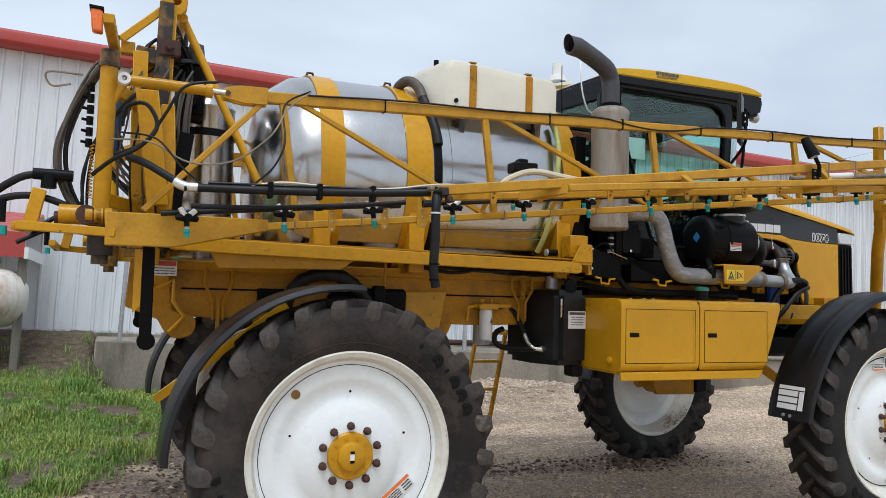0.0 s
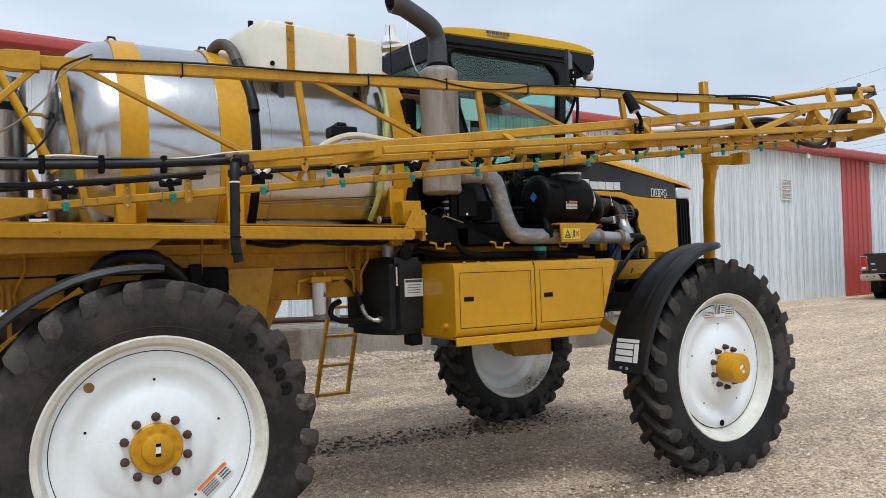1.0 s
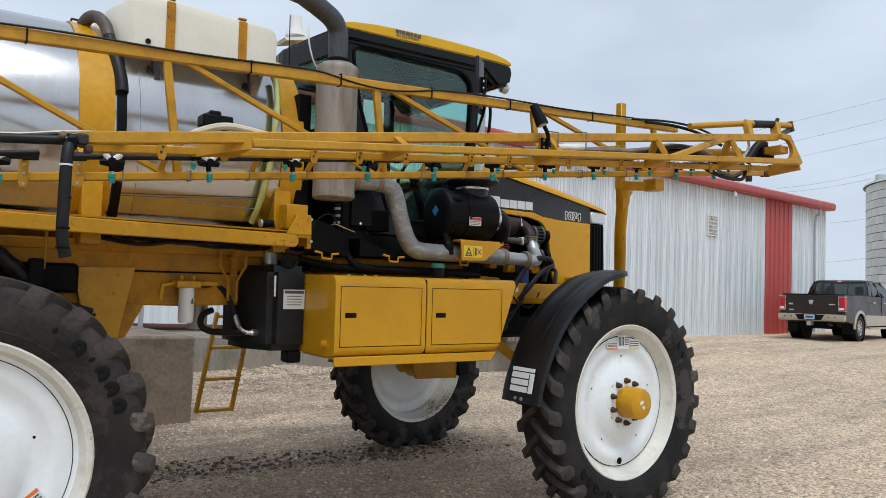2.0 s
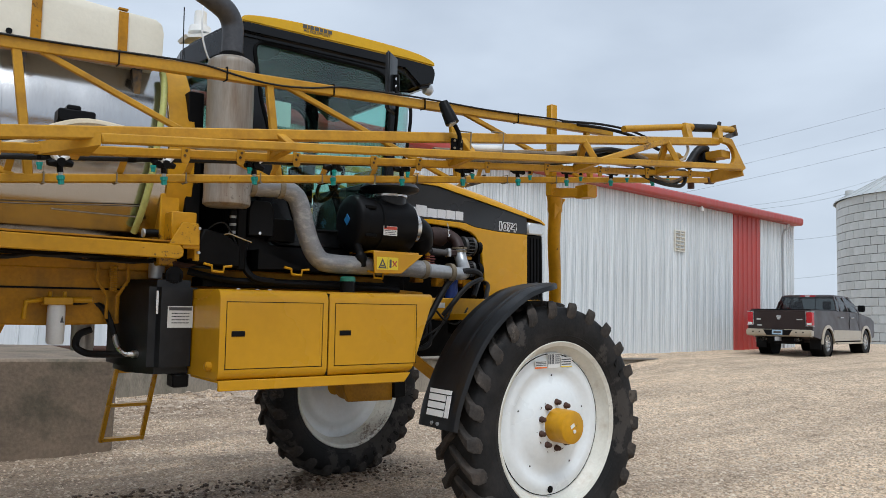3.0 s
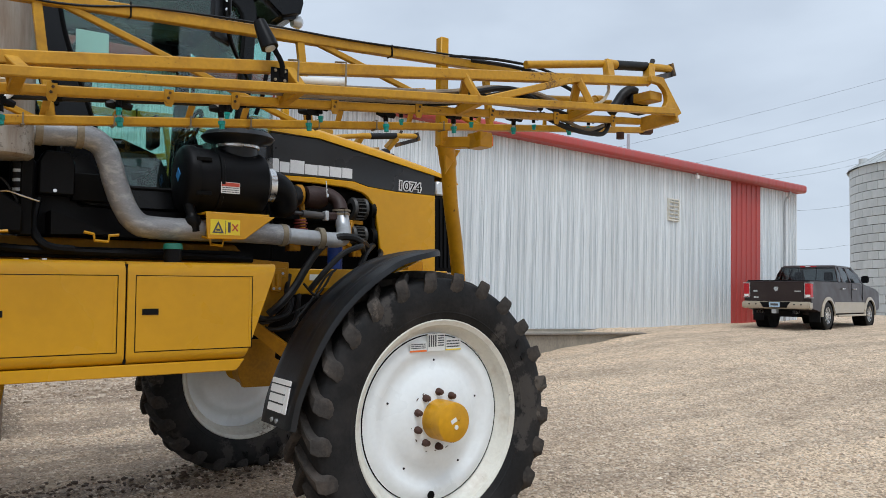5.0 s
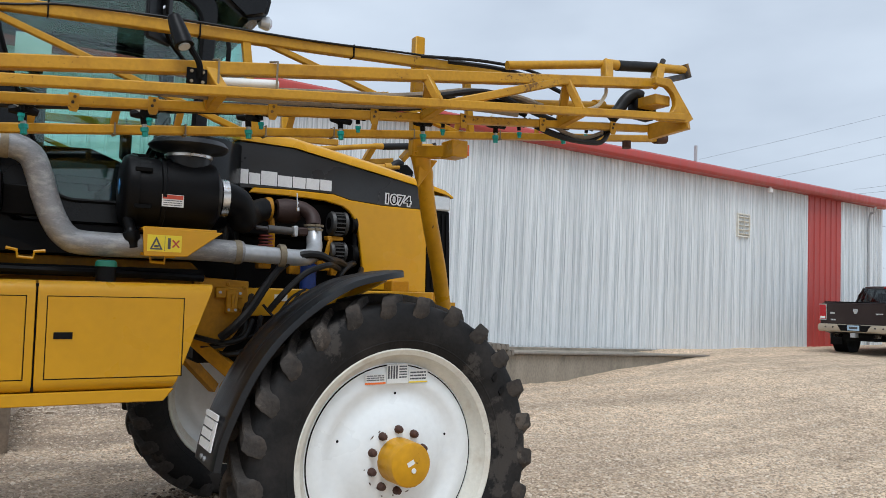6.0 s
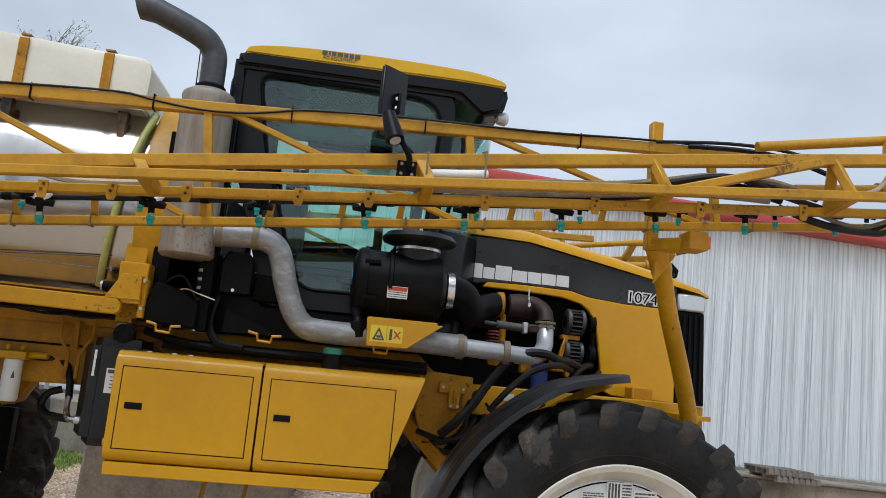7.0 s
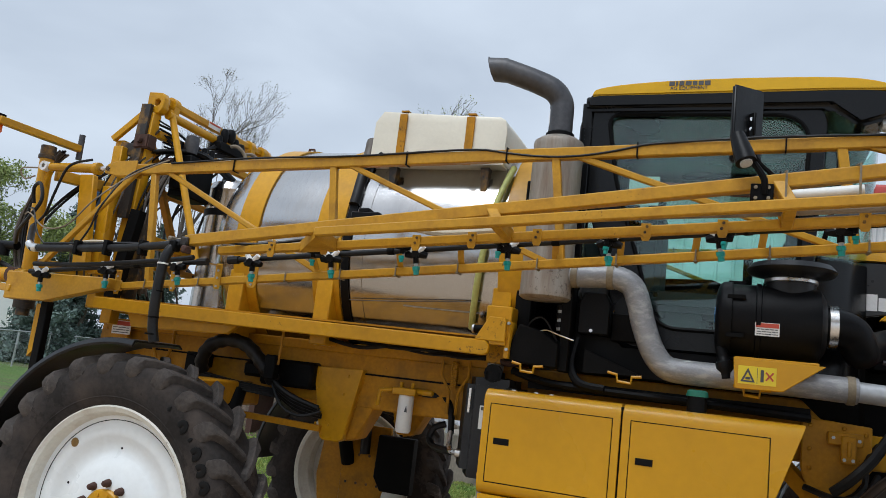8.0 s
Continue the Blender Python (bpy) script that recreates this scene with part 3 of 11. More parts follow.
def make_shed():
    wall = bmesh.new()
    box(wall, S0, S1, 0.012, 0.16, BASE - 0.06, TOP)
    wall_o = part("wall_front", wall, SIDING, label="long white ribbed metal shed wall, streaked and weathered")
    tagged(wall_o, category="wall", kind="structure")
    wall_o.matrix_world = SHED
    for name, x0, x1, y0, y1 in (("wall_left", S0, S0 + 0.15, 0.16, 15), ("wall_right", S1 - 0.15, S1, 0.16, 15), ("wall_back", S0, S1, 15, 15.15)):
        bm = bmesh.new()
        box(bm, x0, x1, y0, y1, BASE - 0.06, TOP)
        o = part(name, bm, SIDING_CLEAN, label="white metal end wall of the shed")
        tagged(o, category="wall", kind="structure")
        o.matrix_world = SHED
    # sheets, one behind the other along the wall; the red bay is the old sliding door's
    w = 0.914
    plain, clean, red = (sheet_mesh(w, TOP - BASE + 0.06, 4, 1, SIDING, "siding_sheet"), sheet_mesh(w, TOP - BASE + 0.06, 3, 0, SIDING_CLEAN, "siding_sheet"),
                         sheet_mesh(0.88, TOP - BASE + 0.06, 3, 0, RED, "red_sheet"))
    x = S0
    while x < S1 - 0.1:
        inred = 24.9 < x + 0.3 < 26.85
        me = red if inred else (clean if x < 4 else plain)
        o = new("red_siding_sheet" if inred else "siding_sheet", me)
        o.parent = wall_o
        left = S1 - x
        o.matrix_basis = pose(x, 0.010, BASE) @ Matrix.Diagonal((min(1, left / w), 1, 1, 1))
        x += 0.88 if inred else w
    # red eave trim, with a rounded drip edge
    bm = bmesh.new()
    prism(bm, [(-0.30, TOP + 0.30), (-0.34, TOP + 0.26), (-0.34, TOP + 0.10), (-0.29, TOP + 0.03), (-0.02, TOP + 0.03), (-0.02, TOP + 0.02), (0.2, TOP + 0.36), (0.2, TOP + 0.40)], S0 - 0.2, S1 + 0.06, "x")
    o = tagged(part("trim_eave", bm, RED, label="red metal eave trim along the shed roof", bevel=0.012), category="trim", kind="structure")
    o.matrix_world = SHED
    bm = bmesh.new()
    prism(bm, [(-0.29, TOP + 0.31), (7.5, TOP + 1.25), (15.4, TOP + 0.31), (15.4, TOP + 0.22), (7.5, TOP + 1.16), (-0.29, TOP + 0.22)], S0 - 0.15, S1 + 0.05, "x")
    o = tagged(part("roof", bm, RED, label="low-pitched red metal shed roof"), category="roof", kind="structure")
    o.matrix_world = SHED
    # louvred vent, floodlight on the eave, downpipe
    v = tagged(part("wall_vent", frame_bm(21.45, 22.0, -0.05, 4.42, 5.12, 0.04), RIM_WORN, None, "small grey louvred vent in the shed wall"), category="vent")
    v.matrix_world = SHED
    for i in range(5):
        bm = bmesh.new()
        beam(bm, (21.48, -0.03, 4.50 + 0.125 * i), (21.97, -0.03, 4.50 + 0.125 * i), 0.07, 0.014, up=(0, 0.6, 1))
        part("slat", bm, RIM_WORN, v)
    bm = bmesh.new()
    box(bm, 21.72, 21.74, -0.05, -0.03, 4.44, 5.10)
    part("bar", bm, RIM_WORN, v)
    bm = bmesh.new()
    tube(bm, smooth_path([(28.1, -0.30, TOP - 0.02), (28.1, -0.22, TOP - 0.2), (28.1, -0.08, TOP - 0.5), (28.1, -0.07, 3.2), (28.1, -0.07, 1.3)]), 0.04, 8)
    o = tagged(part("downpipe", bm, GALV, None, "dented galvanised downpipe on the shed wall"), category="pipe")
    o.matrix_world = SHED
    bm = bmesh.new()
    disc(bm, (22.7, -0.2, TOP - 0.16), 0.07, 0.12, "z", 12)
    disc(bm, (22.7, -0.2, TOP - 0.08), 0.03, 0.10, "z", 8)
    o = tagged(part("eave_lamp", bm, WHITE, None, "small white lamp under the red eave"), category="lamp")
    o.matrix_world = SHED
    # roof stack
    bm = bmesh.new()
    tube(bm, ((21.0, 1.2, TOP + 0.4), (21.0, 1.2, TOP + 1.25)), 0.05, 8)
    o = tagged(part("roof_pipe", bm, GALV, None, "thin steel vent pipe on the shed roof"), category="pipe")
    o.matrix_world = SHED


def frame_bm(x0, x1, y, z0, z1, w, d=0.06):
    bm = bmesh.new()
    for a in ((x0, x1, z0, z0 + w), (x0, x1, z1 - w, z1), (x0, x0 + w, z0 + w, z1 - w), (x1 - w, x1, z0 + w, z1 - w)):
        box(bm, a[0], a[1], y, y + d, a[2], a[3])
    return bm


make_shed()


def make_dock():
    bm = bmesh.new()
    box(bm, -1.5, 18.2, -1.7, 0.03, -0.6, 0.985)
    bmesh.ops.subdivide_edges(bm, edges=bm.edges[:], cuts=2)
    o = tagged(part("loading_dock", bm, CONCRETE, None, "long stained concrete loading dock below the shed wall", bevel=0.02), category="dock", kind="structure")
    o.matrix_world = SHED
    bm = bmesh.new()
    box(bm, S0, S1, -0.03, 0.3, -0.4, 1.05)
    o = tagged(part("foundation", bm, CONCRETE, None, "low concrete footing under the metal siding", bevel=0.01), category="foundation", kind="structure")
    o.matrix_world = SHED
    # timber edge on the dock
    bm = bmesh.new()
    box(bm, 8.0, 18.3, -1.78, -1.56, 0.985, 1.03)
    o = tagged(part("timber_edge", bm, OLD_WOOD, None, "dark weathered timber along the dock's edge", bevel=0.01), category="timber")
    o.matrix_world = SHED
    # the ramp's side wall, nearer to the machine
    bm = bmesh.new()
    box(bm, 0.5, 2.74, 5.45, 9.7, -0.5, 1.2)
    tagged(part("ramp_wall", bm, CONCRETE_BROWN, None, "brown stained concrete block wall by the dock", bevel=0.03), category="wall", kind="structure")


make_dock()


# ---- the sprayer: an Empty on the ground, x ahead, y across, z up ----
YC = 1.725
sprayer = tagged(new("crop_sprayer"), "yellow self-propelled crop sprayer with folded booms, steel tank and black cab", "sprayer")
sprayer.matrix_world = STAND


def P_(name, bm, material, label="", bevel=0.0, parent=None, angle=40, seg=1):
    return part(name, bm, material, parent or sprayer, label, bevel, angle, seg)


def bolts(bm, pts, r=0.012, h=0.012):
    for x, y, z in pts:
        disc(bm, (x, y, z), r, -h, "y", 6)


# ---- wheels ----
R_T, R_RIM = 0.905, 0.605


def tyre_bm():
    bm = bmesh.new()
    half = [(0.575, -0.120), (0.592, -0.150), (0.612, -0.164), (0.655, -0.180), (0.68, -0.187), (0.71, -0.192), (0.735, -0.194), (0.765, -0.193), (0.79, -0.190), (0.815, -0.183), (0.838, -0.172), (0.850, -0.155), (0.857, -0.12), (0.860, -0.06)]
    prof = half + [(r, -h) for r, h in reversed(half)]
    lathe(bm, prof, (0, 0, 0), "y", 96)
    # moulded ring at the foot of the sidewall
    for k in (-1, 1):
        lathe(bm, [(0.640, k * 0.170), (0.646, k * 0.1795), (0.652, k * 0.1805), (0.656, k * 0.178)], (0, 0, 0), "y", 96)
    return bm


def lugs_bm(lead):
    """Curved tread bars, each from the middle of the tread to a square shoulder, running out down the sidewall; lead is their lean."""
    bm = bmesh.new()
    n = 25
    rnd = random.Random(3)
    # way across, turn along the tread, root, crest, half width at the root and at the crest
    secs = ((-0.022, -0.012, 0.85, 0.893, 0.026, 0.015), (0.00, 0.004, 0.85, 0.900, 0.029, 0.019), (0.05, 0.052, 0.85, 0.903, 0.032, 0.021), (0.10, 0.108, 0.848, 0.903, 0.036, 0.024), (0.145, 0.158, 0.842, 0.900, 0.042, 0.029),
            (0.178, 0.186, 0.83, 0.896, 0.050, 0.036), (0.196, 0.199, 0.815, 0.872, 0.055, 0.040), (0.2015, 0.208, 0.80, 0.845, 0.054, 0.036), (0.199, 0.214, 0.785, 0.812, 0.048, 0.026), (0.193, 0.218, 0.765, 0.780, 0.036, 0.012))
    for side in (-1, 1):
        for i in range(n):
            a = 2 * math.pi * (i + (0.5 if side > 0 else 0)) / n
            worn = rnd.uniform(-0.004, 0.002)
            rings = []
            for across, turn, r0, r1, hw, tw in secs:
                r1 += worn * (1 if across < 0.19 else 0.3)
                ring = []
                for rr, d in ((r0, -hw), (r1 - 0.006, -tw - 0.004), (r1, -tw + 0.004), (r1, tw - 0.004), (r1 - 0.006, tw + 0.004), (r0, hw)):
                    t = a + lead * turn + d / 0.88
                    inset = 0.010 if rr == r0 and across > 0.17 else 0.0
                    ring.append(bm.verts.new((rr * math.cos(t), side * (across - inset), rr * math.sin(t))))
                rings.append(ring)
            for A, B in zip(rings, rings[1:]):
                for k in range(5):
                    bm.faces.new((A[k], A[k + 1], B[k + 1], B[k]))
            bm.faces.new(rings[0])
            bm.faces.new(rings[-1])
    return bm


def rim_bm(k=1.0):
    bm = bmesh.new()
    # flanges, drop centre and bead seats
    prof = [(0.612, -0.165), (0.622, -0.158), (0.618, -0.148), (0.590, -0.140), (0.582, -0.10), (0.545, -0.06), (0.540, 0.04), (0.580, 0.09), (0.590, 0.140), (0.618, 0.148), (0.622, 0.158), (0.612, 0.165),
            (0.584, 0.150), (0.572, 0.09), (0.532, 0.045), (0.532, -0.065), (0.574, -0.10), (0.584, -0.150)]
    lathe(bm, [(r * k, h) for r, h in prof], (0, 0, 0), "y", 72, close=True)
    return bm


def centre_bm(dish):
    """The dished wheel disc; dish lists (radius, depth)."""
    bm = bmesh.new()
    lathe(bm, dish + [(r, h + 0.014) for r, h in reversed(dish)], (0, 0, 0), "y", 72, close=True)
    return bm


REAR_DISH = [(0.10, -0.115), (0.212, -0.112), (0.245, -0.099), (0.285, -0.095), (0.315, -0.070), (0.35, -0.062), (0.395, -0.066), (0.425, -0.083), (0.45, -0.090), (0.49, -0.086), (0.512, -0.080), (0.528, -0.082), (0.542, -0.090)]
FRONT_DISH = [(0.10, -0.128), (0.20, -0.125), (0.232, -0.112), (0.275, -0.107), (0.308, -0.080), (0.36, -0.068), (0.395, -0.070), (0.425, -0.086), (0.455, -0.091), (0.495, -0.082), (0.52, -0.066), (0.535, -0.060), (0.552, -0.050)]
meshes = {}


def make_wheel(x, y, front, far, spin, steer=0.0):
    """Rim, with disc, tyre, hub and ten bolts under it."""
    key = "front" if front else "rear"
    m = pose(x, y, R_T - 0.035, 0, spin, steer + (180 if far else 0))
    if "rim" + key not in meshes:
        r = part("wheel", rim_bm(1.0 if front else 0.968), RIM_WORN, sprayer, "white steel wheel on an agricultural tyre")
        meshes["rim" + key] = r
        r.matrix_basis = m
    else:
        r = share(meshes["rim" + key], sprayer, m)

    def sub(name, make, material, k, label="", angle=40):
        if k not in meshes:
            meshes[k] = part(name, make(), material, r, label, angle=angle)
        else:
            share(meshes[k], r, Matrix())

    sub("wheel_disc", lambda: centre_bm(FRONT_DISH if front else REAR_DISH), RIM, "disc" + key, "white dished wheel disc")
    big = Matrix.Diagonal((1.022, 1, 1.022, 1)) if front else Matrix()
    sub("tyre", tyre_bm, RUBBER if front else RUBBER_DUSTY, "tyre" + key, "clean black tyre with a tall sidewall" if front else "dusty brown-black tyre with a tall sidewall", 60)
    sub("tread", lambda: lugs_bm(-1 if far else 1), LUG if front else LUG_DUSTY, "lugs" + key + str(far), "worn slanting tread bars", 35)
    if front:
        for c in r.children:
            if c.name.startswith(("tyre", "tread")):
                c.matrix_basis = big
    d0 = -0.125 if front else -0.115
    if front:
        def line():
            bm = bmesh.new()
            lathe(bm, [(0.517, -0.0685), (0.5235, -0.0680), (0.525, -0.060), (0.517, -0.060)], (0, 0, 0), "y", 72, close=True)
            return bm
        sub("rim_joint", line, DARK, "joint_front")
    else:
        def line():
            bm = bmesh.new()
            lathe(bm, [(0.515, -0.0815), (0.519, -0.0825), (0.520, -0.078), (0.515, -0.078)], (0, 0, 0), "y", 72, close=True)
            return bm
        sub("rim_joint", line, DARK, "joint")

    def hub():
        bm = bmesh.new()
        if front:
            lathe(bm, [(0.0, -0.292), (0.108, -0.292), (0.118, -0.286), (0.122, -0.27), (0.124, -0.12), (0.0, -0.12)], (0, 0, 0), "y", 32)
        else:
            lathe(bm, [(0.0, -0.172), (0.072, -0.172), (0.080, -0.166), (0.084, -0.145), (0.128, -0.142), (0.136, -0.134), (0.136, -0.105), (0.0, -0.105)], (0, 0, 0), "y", 32)
            for i in range(10):
                a = 2 * math.pi * i / 10
                disc(bm, (0.108 * math.cos(a), -0.143, 0.108 * math.sin(a)), 0.009, -0.008, "y", 6)
        return bm
    sub("hub_cap", hub, YELLOW, "hub" + key, "yellow hub cover")

    def plate_bm():
        bm = bmesh.new()
        y_ = -0.2935 if front else -0.1735
        if front:
            box(bm, -0.022, 0.022, y_, y_ + 0.002, 0.0, 0.026)
            bmesh.ops.rotate(bm, verts=bm.verts, cent=(0, 0, 0), matrix=Matrix.Rotation(radians(-25), 3, "Y"))
            disc(bm, (0.012, y_ + 0.001, -0.028), 0.014, -0.006, "y", 12)
        else:
            box(bm, -0.013, 0.013, y_, y_ + 0.002, -0.03, 0.03)
        return bm
    sub("hub_plate", plate_bm, LABEL, "plate" + key, "small data plate")

    def bolt(i):
        bm = bmesh.new()
        a = 2 * math.pi * (i + 0.5) / 10
        c = (0.168 * math.cos(a), d0, 0.168 * math.sin(a))
        lathe(bm, [(0.0, -0.046), (0.012, -0.044), (0.018, -0.036), (0.019, -0.018), (0.024, -0.012), (0.024, 0.0)], c, "y", 8)
        return bm
    for i in range(10):
        sub("wheel_bolt", lambda: bolt(i), RUST, "bolt%s%d" % (key, i))

    if front:
        def chip(i):
            bm = bmesh.new()
            a, rad = 2.2 + 0.36 * i + 0.12 * math.sin(i * 5.1), 0.198 + 0.012 * math.sin(i * 2.3)
            c = V((rad * math.cos(a), -0.1265, rad * math.sin(a)))
            u, v = V((-math.sin(a), 0, math.cos(a))), V((math.cos(a), 0, math.sin(a)))
            L, W = 0.010 + 0.006 * math.sin(i * 1.7), 0.004
            bm.faces.new([bm.verts.new(c + u * (L * p) + v * (W * q)) for p, q in ((-1, 0.2), (-0.3, -0.9), (0.5, -0.5), (1, 0.3), (0.2, 1), (-0.5, 0.8))])
            return bm
        for i in range(11):
            sub("paint_chip", lambda: chip(i), RUST, "chip%d" % i)
    D = FRONT_DISH if front else REAR_DISH

    def hole(a, rad, d, r, h):
        bm = bmesh.new()
        disc(bm, (rad * math.cos(a), d + 0.001, rad * math.sin(a)), r, -h, "y", 12)
        return bm
    for i in range(5):
        sub("disc_hole", lambda: hole(2 * math.pi * i / 5 + 0.3, 0.36, D[5][1], 0.0075, 0.003), DARK, "hole%s%d" % (key, i))
    sub("valve_hole", lambda: hole(-1.62 if front else 2.31, 0.475, D[8][1], 0.027, 0.004), DARK if front else GREASE_TAN, "valve" + key)

    def sticker():
        bm = bmesh.new()
        D = FRONT_DISH if front else REAR_DISH
        if front:
            box(bm, -0.065, 0.070, D[8][1] - 0.006, D[8][1] - 0.004, 0.418, 0.525)
        else:
            box(bm, -0.10, 0.10, -0.096, -0.094, -0.04, 0.04)
            bmesh.ops.transform(bm, verts=bm.verts, matrix=Matrix.Translation((0.31, 0, -0.225)) @ Matrix.Rotation(radians(-40), 4, "Y"))
        return bm

    def sticker_ink():
        bm = bmesh.new()
        D = FRONT_DISH if front else REAR_DISH
        if front:
            for k in range(4):
                box(bm, -0.058 + 0.017 * k, -0.048 + 0.017 * k, D[8][1] - 0.0075, D[8][1] - 0.006, 0.445, 0.518)
            bars(bm, 0.014, 0.064, 0.445, 0.52, D[8][1] - 0.006, 5, seed=3)
        else:
            bars(bm, -0.09, 0.01, -0.035, 0.018, -0.097, 4, seed=4)
            bars(bm, 0.03, 0.09, -0.035, 0.018, -0.097, 3, seed=6)
            bmesh.ops.transform(bm, verts=bm.verts, matrix=Matrix.Translation((0.31, 0, -0.225)) @ Matrix.Rotation(radians(-40), 4, "Y"))
        return bm
    sub("sticker", sticker, LABEL, "stick" + key)
    sub("sticker_print", sticker_ink, INK, "stickink" + key)
    if not front:
        def sticker_head():
            bm = bmesh.new()
            box(bm, -0.10, 0.10, -0.0975, -0.0955, 0.022, 0.04)
            bmesh.ops.transform(bm, verts=bm.verts, matrix=Matrix.Translation((0.31, 0, -0.225)) @ Matrix.Rotation(radians(-40), 4, "Y"))
            return bm
        sub("sticker_heading", sticker_head, AMBER, "stickhead")

        for z in (-0.026, 0.026):
            def plate_edge():
                bm = bmesh.new()
                box(bm, -0.013, 0.013, -0.1765, -0.1745, z - 0.008, z + 0.008)
                return bm
            sub("hub_plate_end", plate_edge, DARK, "plateend%d" % (z > 0))
    if front:
        for i, (u0, u1, v0, v1, mt) in enumerate(((-0.198, -0.072, 0.428, 0.474, LABEL), (-0.198, -0.072, 0.417, 0.428, AMBER), (0.078, 0.200, 0.426, 0.492, LABEL), (0.078, 0.200, 0.418, 0.426, SIGN_YELLOW))):
            def small(u0=u0, u1=u1, v0=v0, v1=v1):
                bm = bmesh.new()
                box(bm, u0, u1, D[8][1] - 0.006, D[8][1] - 0.004, v0, v1)
                return bm
            sub("sticker", small, mt, "small%d" % i)
        for i, (u0, u1, v0, v1) in enumerate(((-0.19, -0.08, 0.435, 0.47), (0.085, 0.19, 0.432, 0.485))):
            def print_(u0=u0, u1=u1, v0=v0, v1=v1):
                bm = bmesh.new()
                bars(bm, u0, u1, v0, v1, D[8][1] - 0.006, 3, seed=5)
                return bm
            sub("sticker_print", print_, INK, "print%d" % i)
    # raised sidewall marks, too scuffed to read
    def side_mark(i):
        """A rubbed-off raised mark: a thick open ring or a short stub, flat on the sidewall."""
        bm = bmesh.new()
        a = (1.00, 0.83, 0.70, 0.60, 0.475, 0.35, 3.27, 3.40)[i] - (2.75 if front else 0.0)
        small = i in (0, 2)
        c = V((0.738 * math.cos(a), -0.1935, 0.738 * math.sin(a)))
        u, v = V((-math.sin(a), 0, math.cos(a))), V((math.cos(a), 0, math.sin(a)))
        w, h = (0.010, 0.014) if small else (0.021, 0.027)
        turn = -0.6 if i < 6 else 1.4
        tube(bm, [c + u * w * math.cos(t) + v * h * math.sin(t) for t in [turn + 2 * math.pi * k / 12 for k in range(5 if small or i > 5 else 10)]], 0.012 if small else 0.0185, 6)
        for q in bm.verts:
            q.co.y = -0.1935 + (q.co.y + 0.1935) * 0.45
        return bm
    for i in range(8):
        sub("sidewall_mark", lambda: side_mark(i), MARK, "sidemark%s%d" % (key, i))
    return r


make_wheel(0.0, 0.165, False, False, 0)
make_wheel(4.58, 0.275, True, False, 0, 2.5)
make_wheel(0.0, 3.29, False, True, 60)
far_front = make_wheel(4.47, 3.22, True, True, 10, 4.5)
# the size moulded into the far tyre's inner sidewall, read clockwise
for i, ch in enumerate("VF 380/90 R46"):
    if ch != " ":
        a = radians(1 - 8.2 * i - 10)
        up = Matrix(((math.sin(a), math.cos(a), 0), (0, 0, -1), (-math.cos(a), math.sin(a), 0))).to_4x4()
        spot = Matrix.Translation((4.47 + 0.752 * math.cos(a), 3.22 - 0.199, R_T - 0.035 + 0.752 * math.sin(a))) @ up
        words("tyre_size", ch, 0.078, far_front.matrix_basis.inverted() @ spot, MARK, far_front, depth=0.004, fat=0.002)


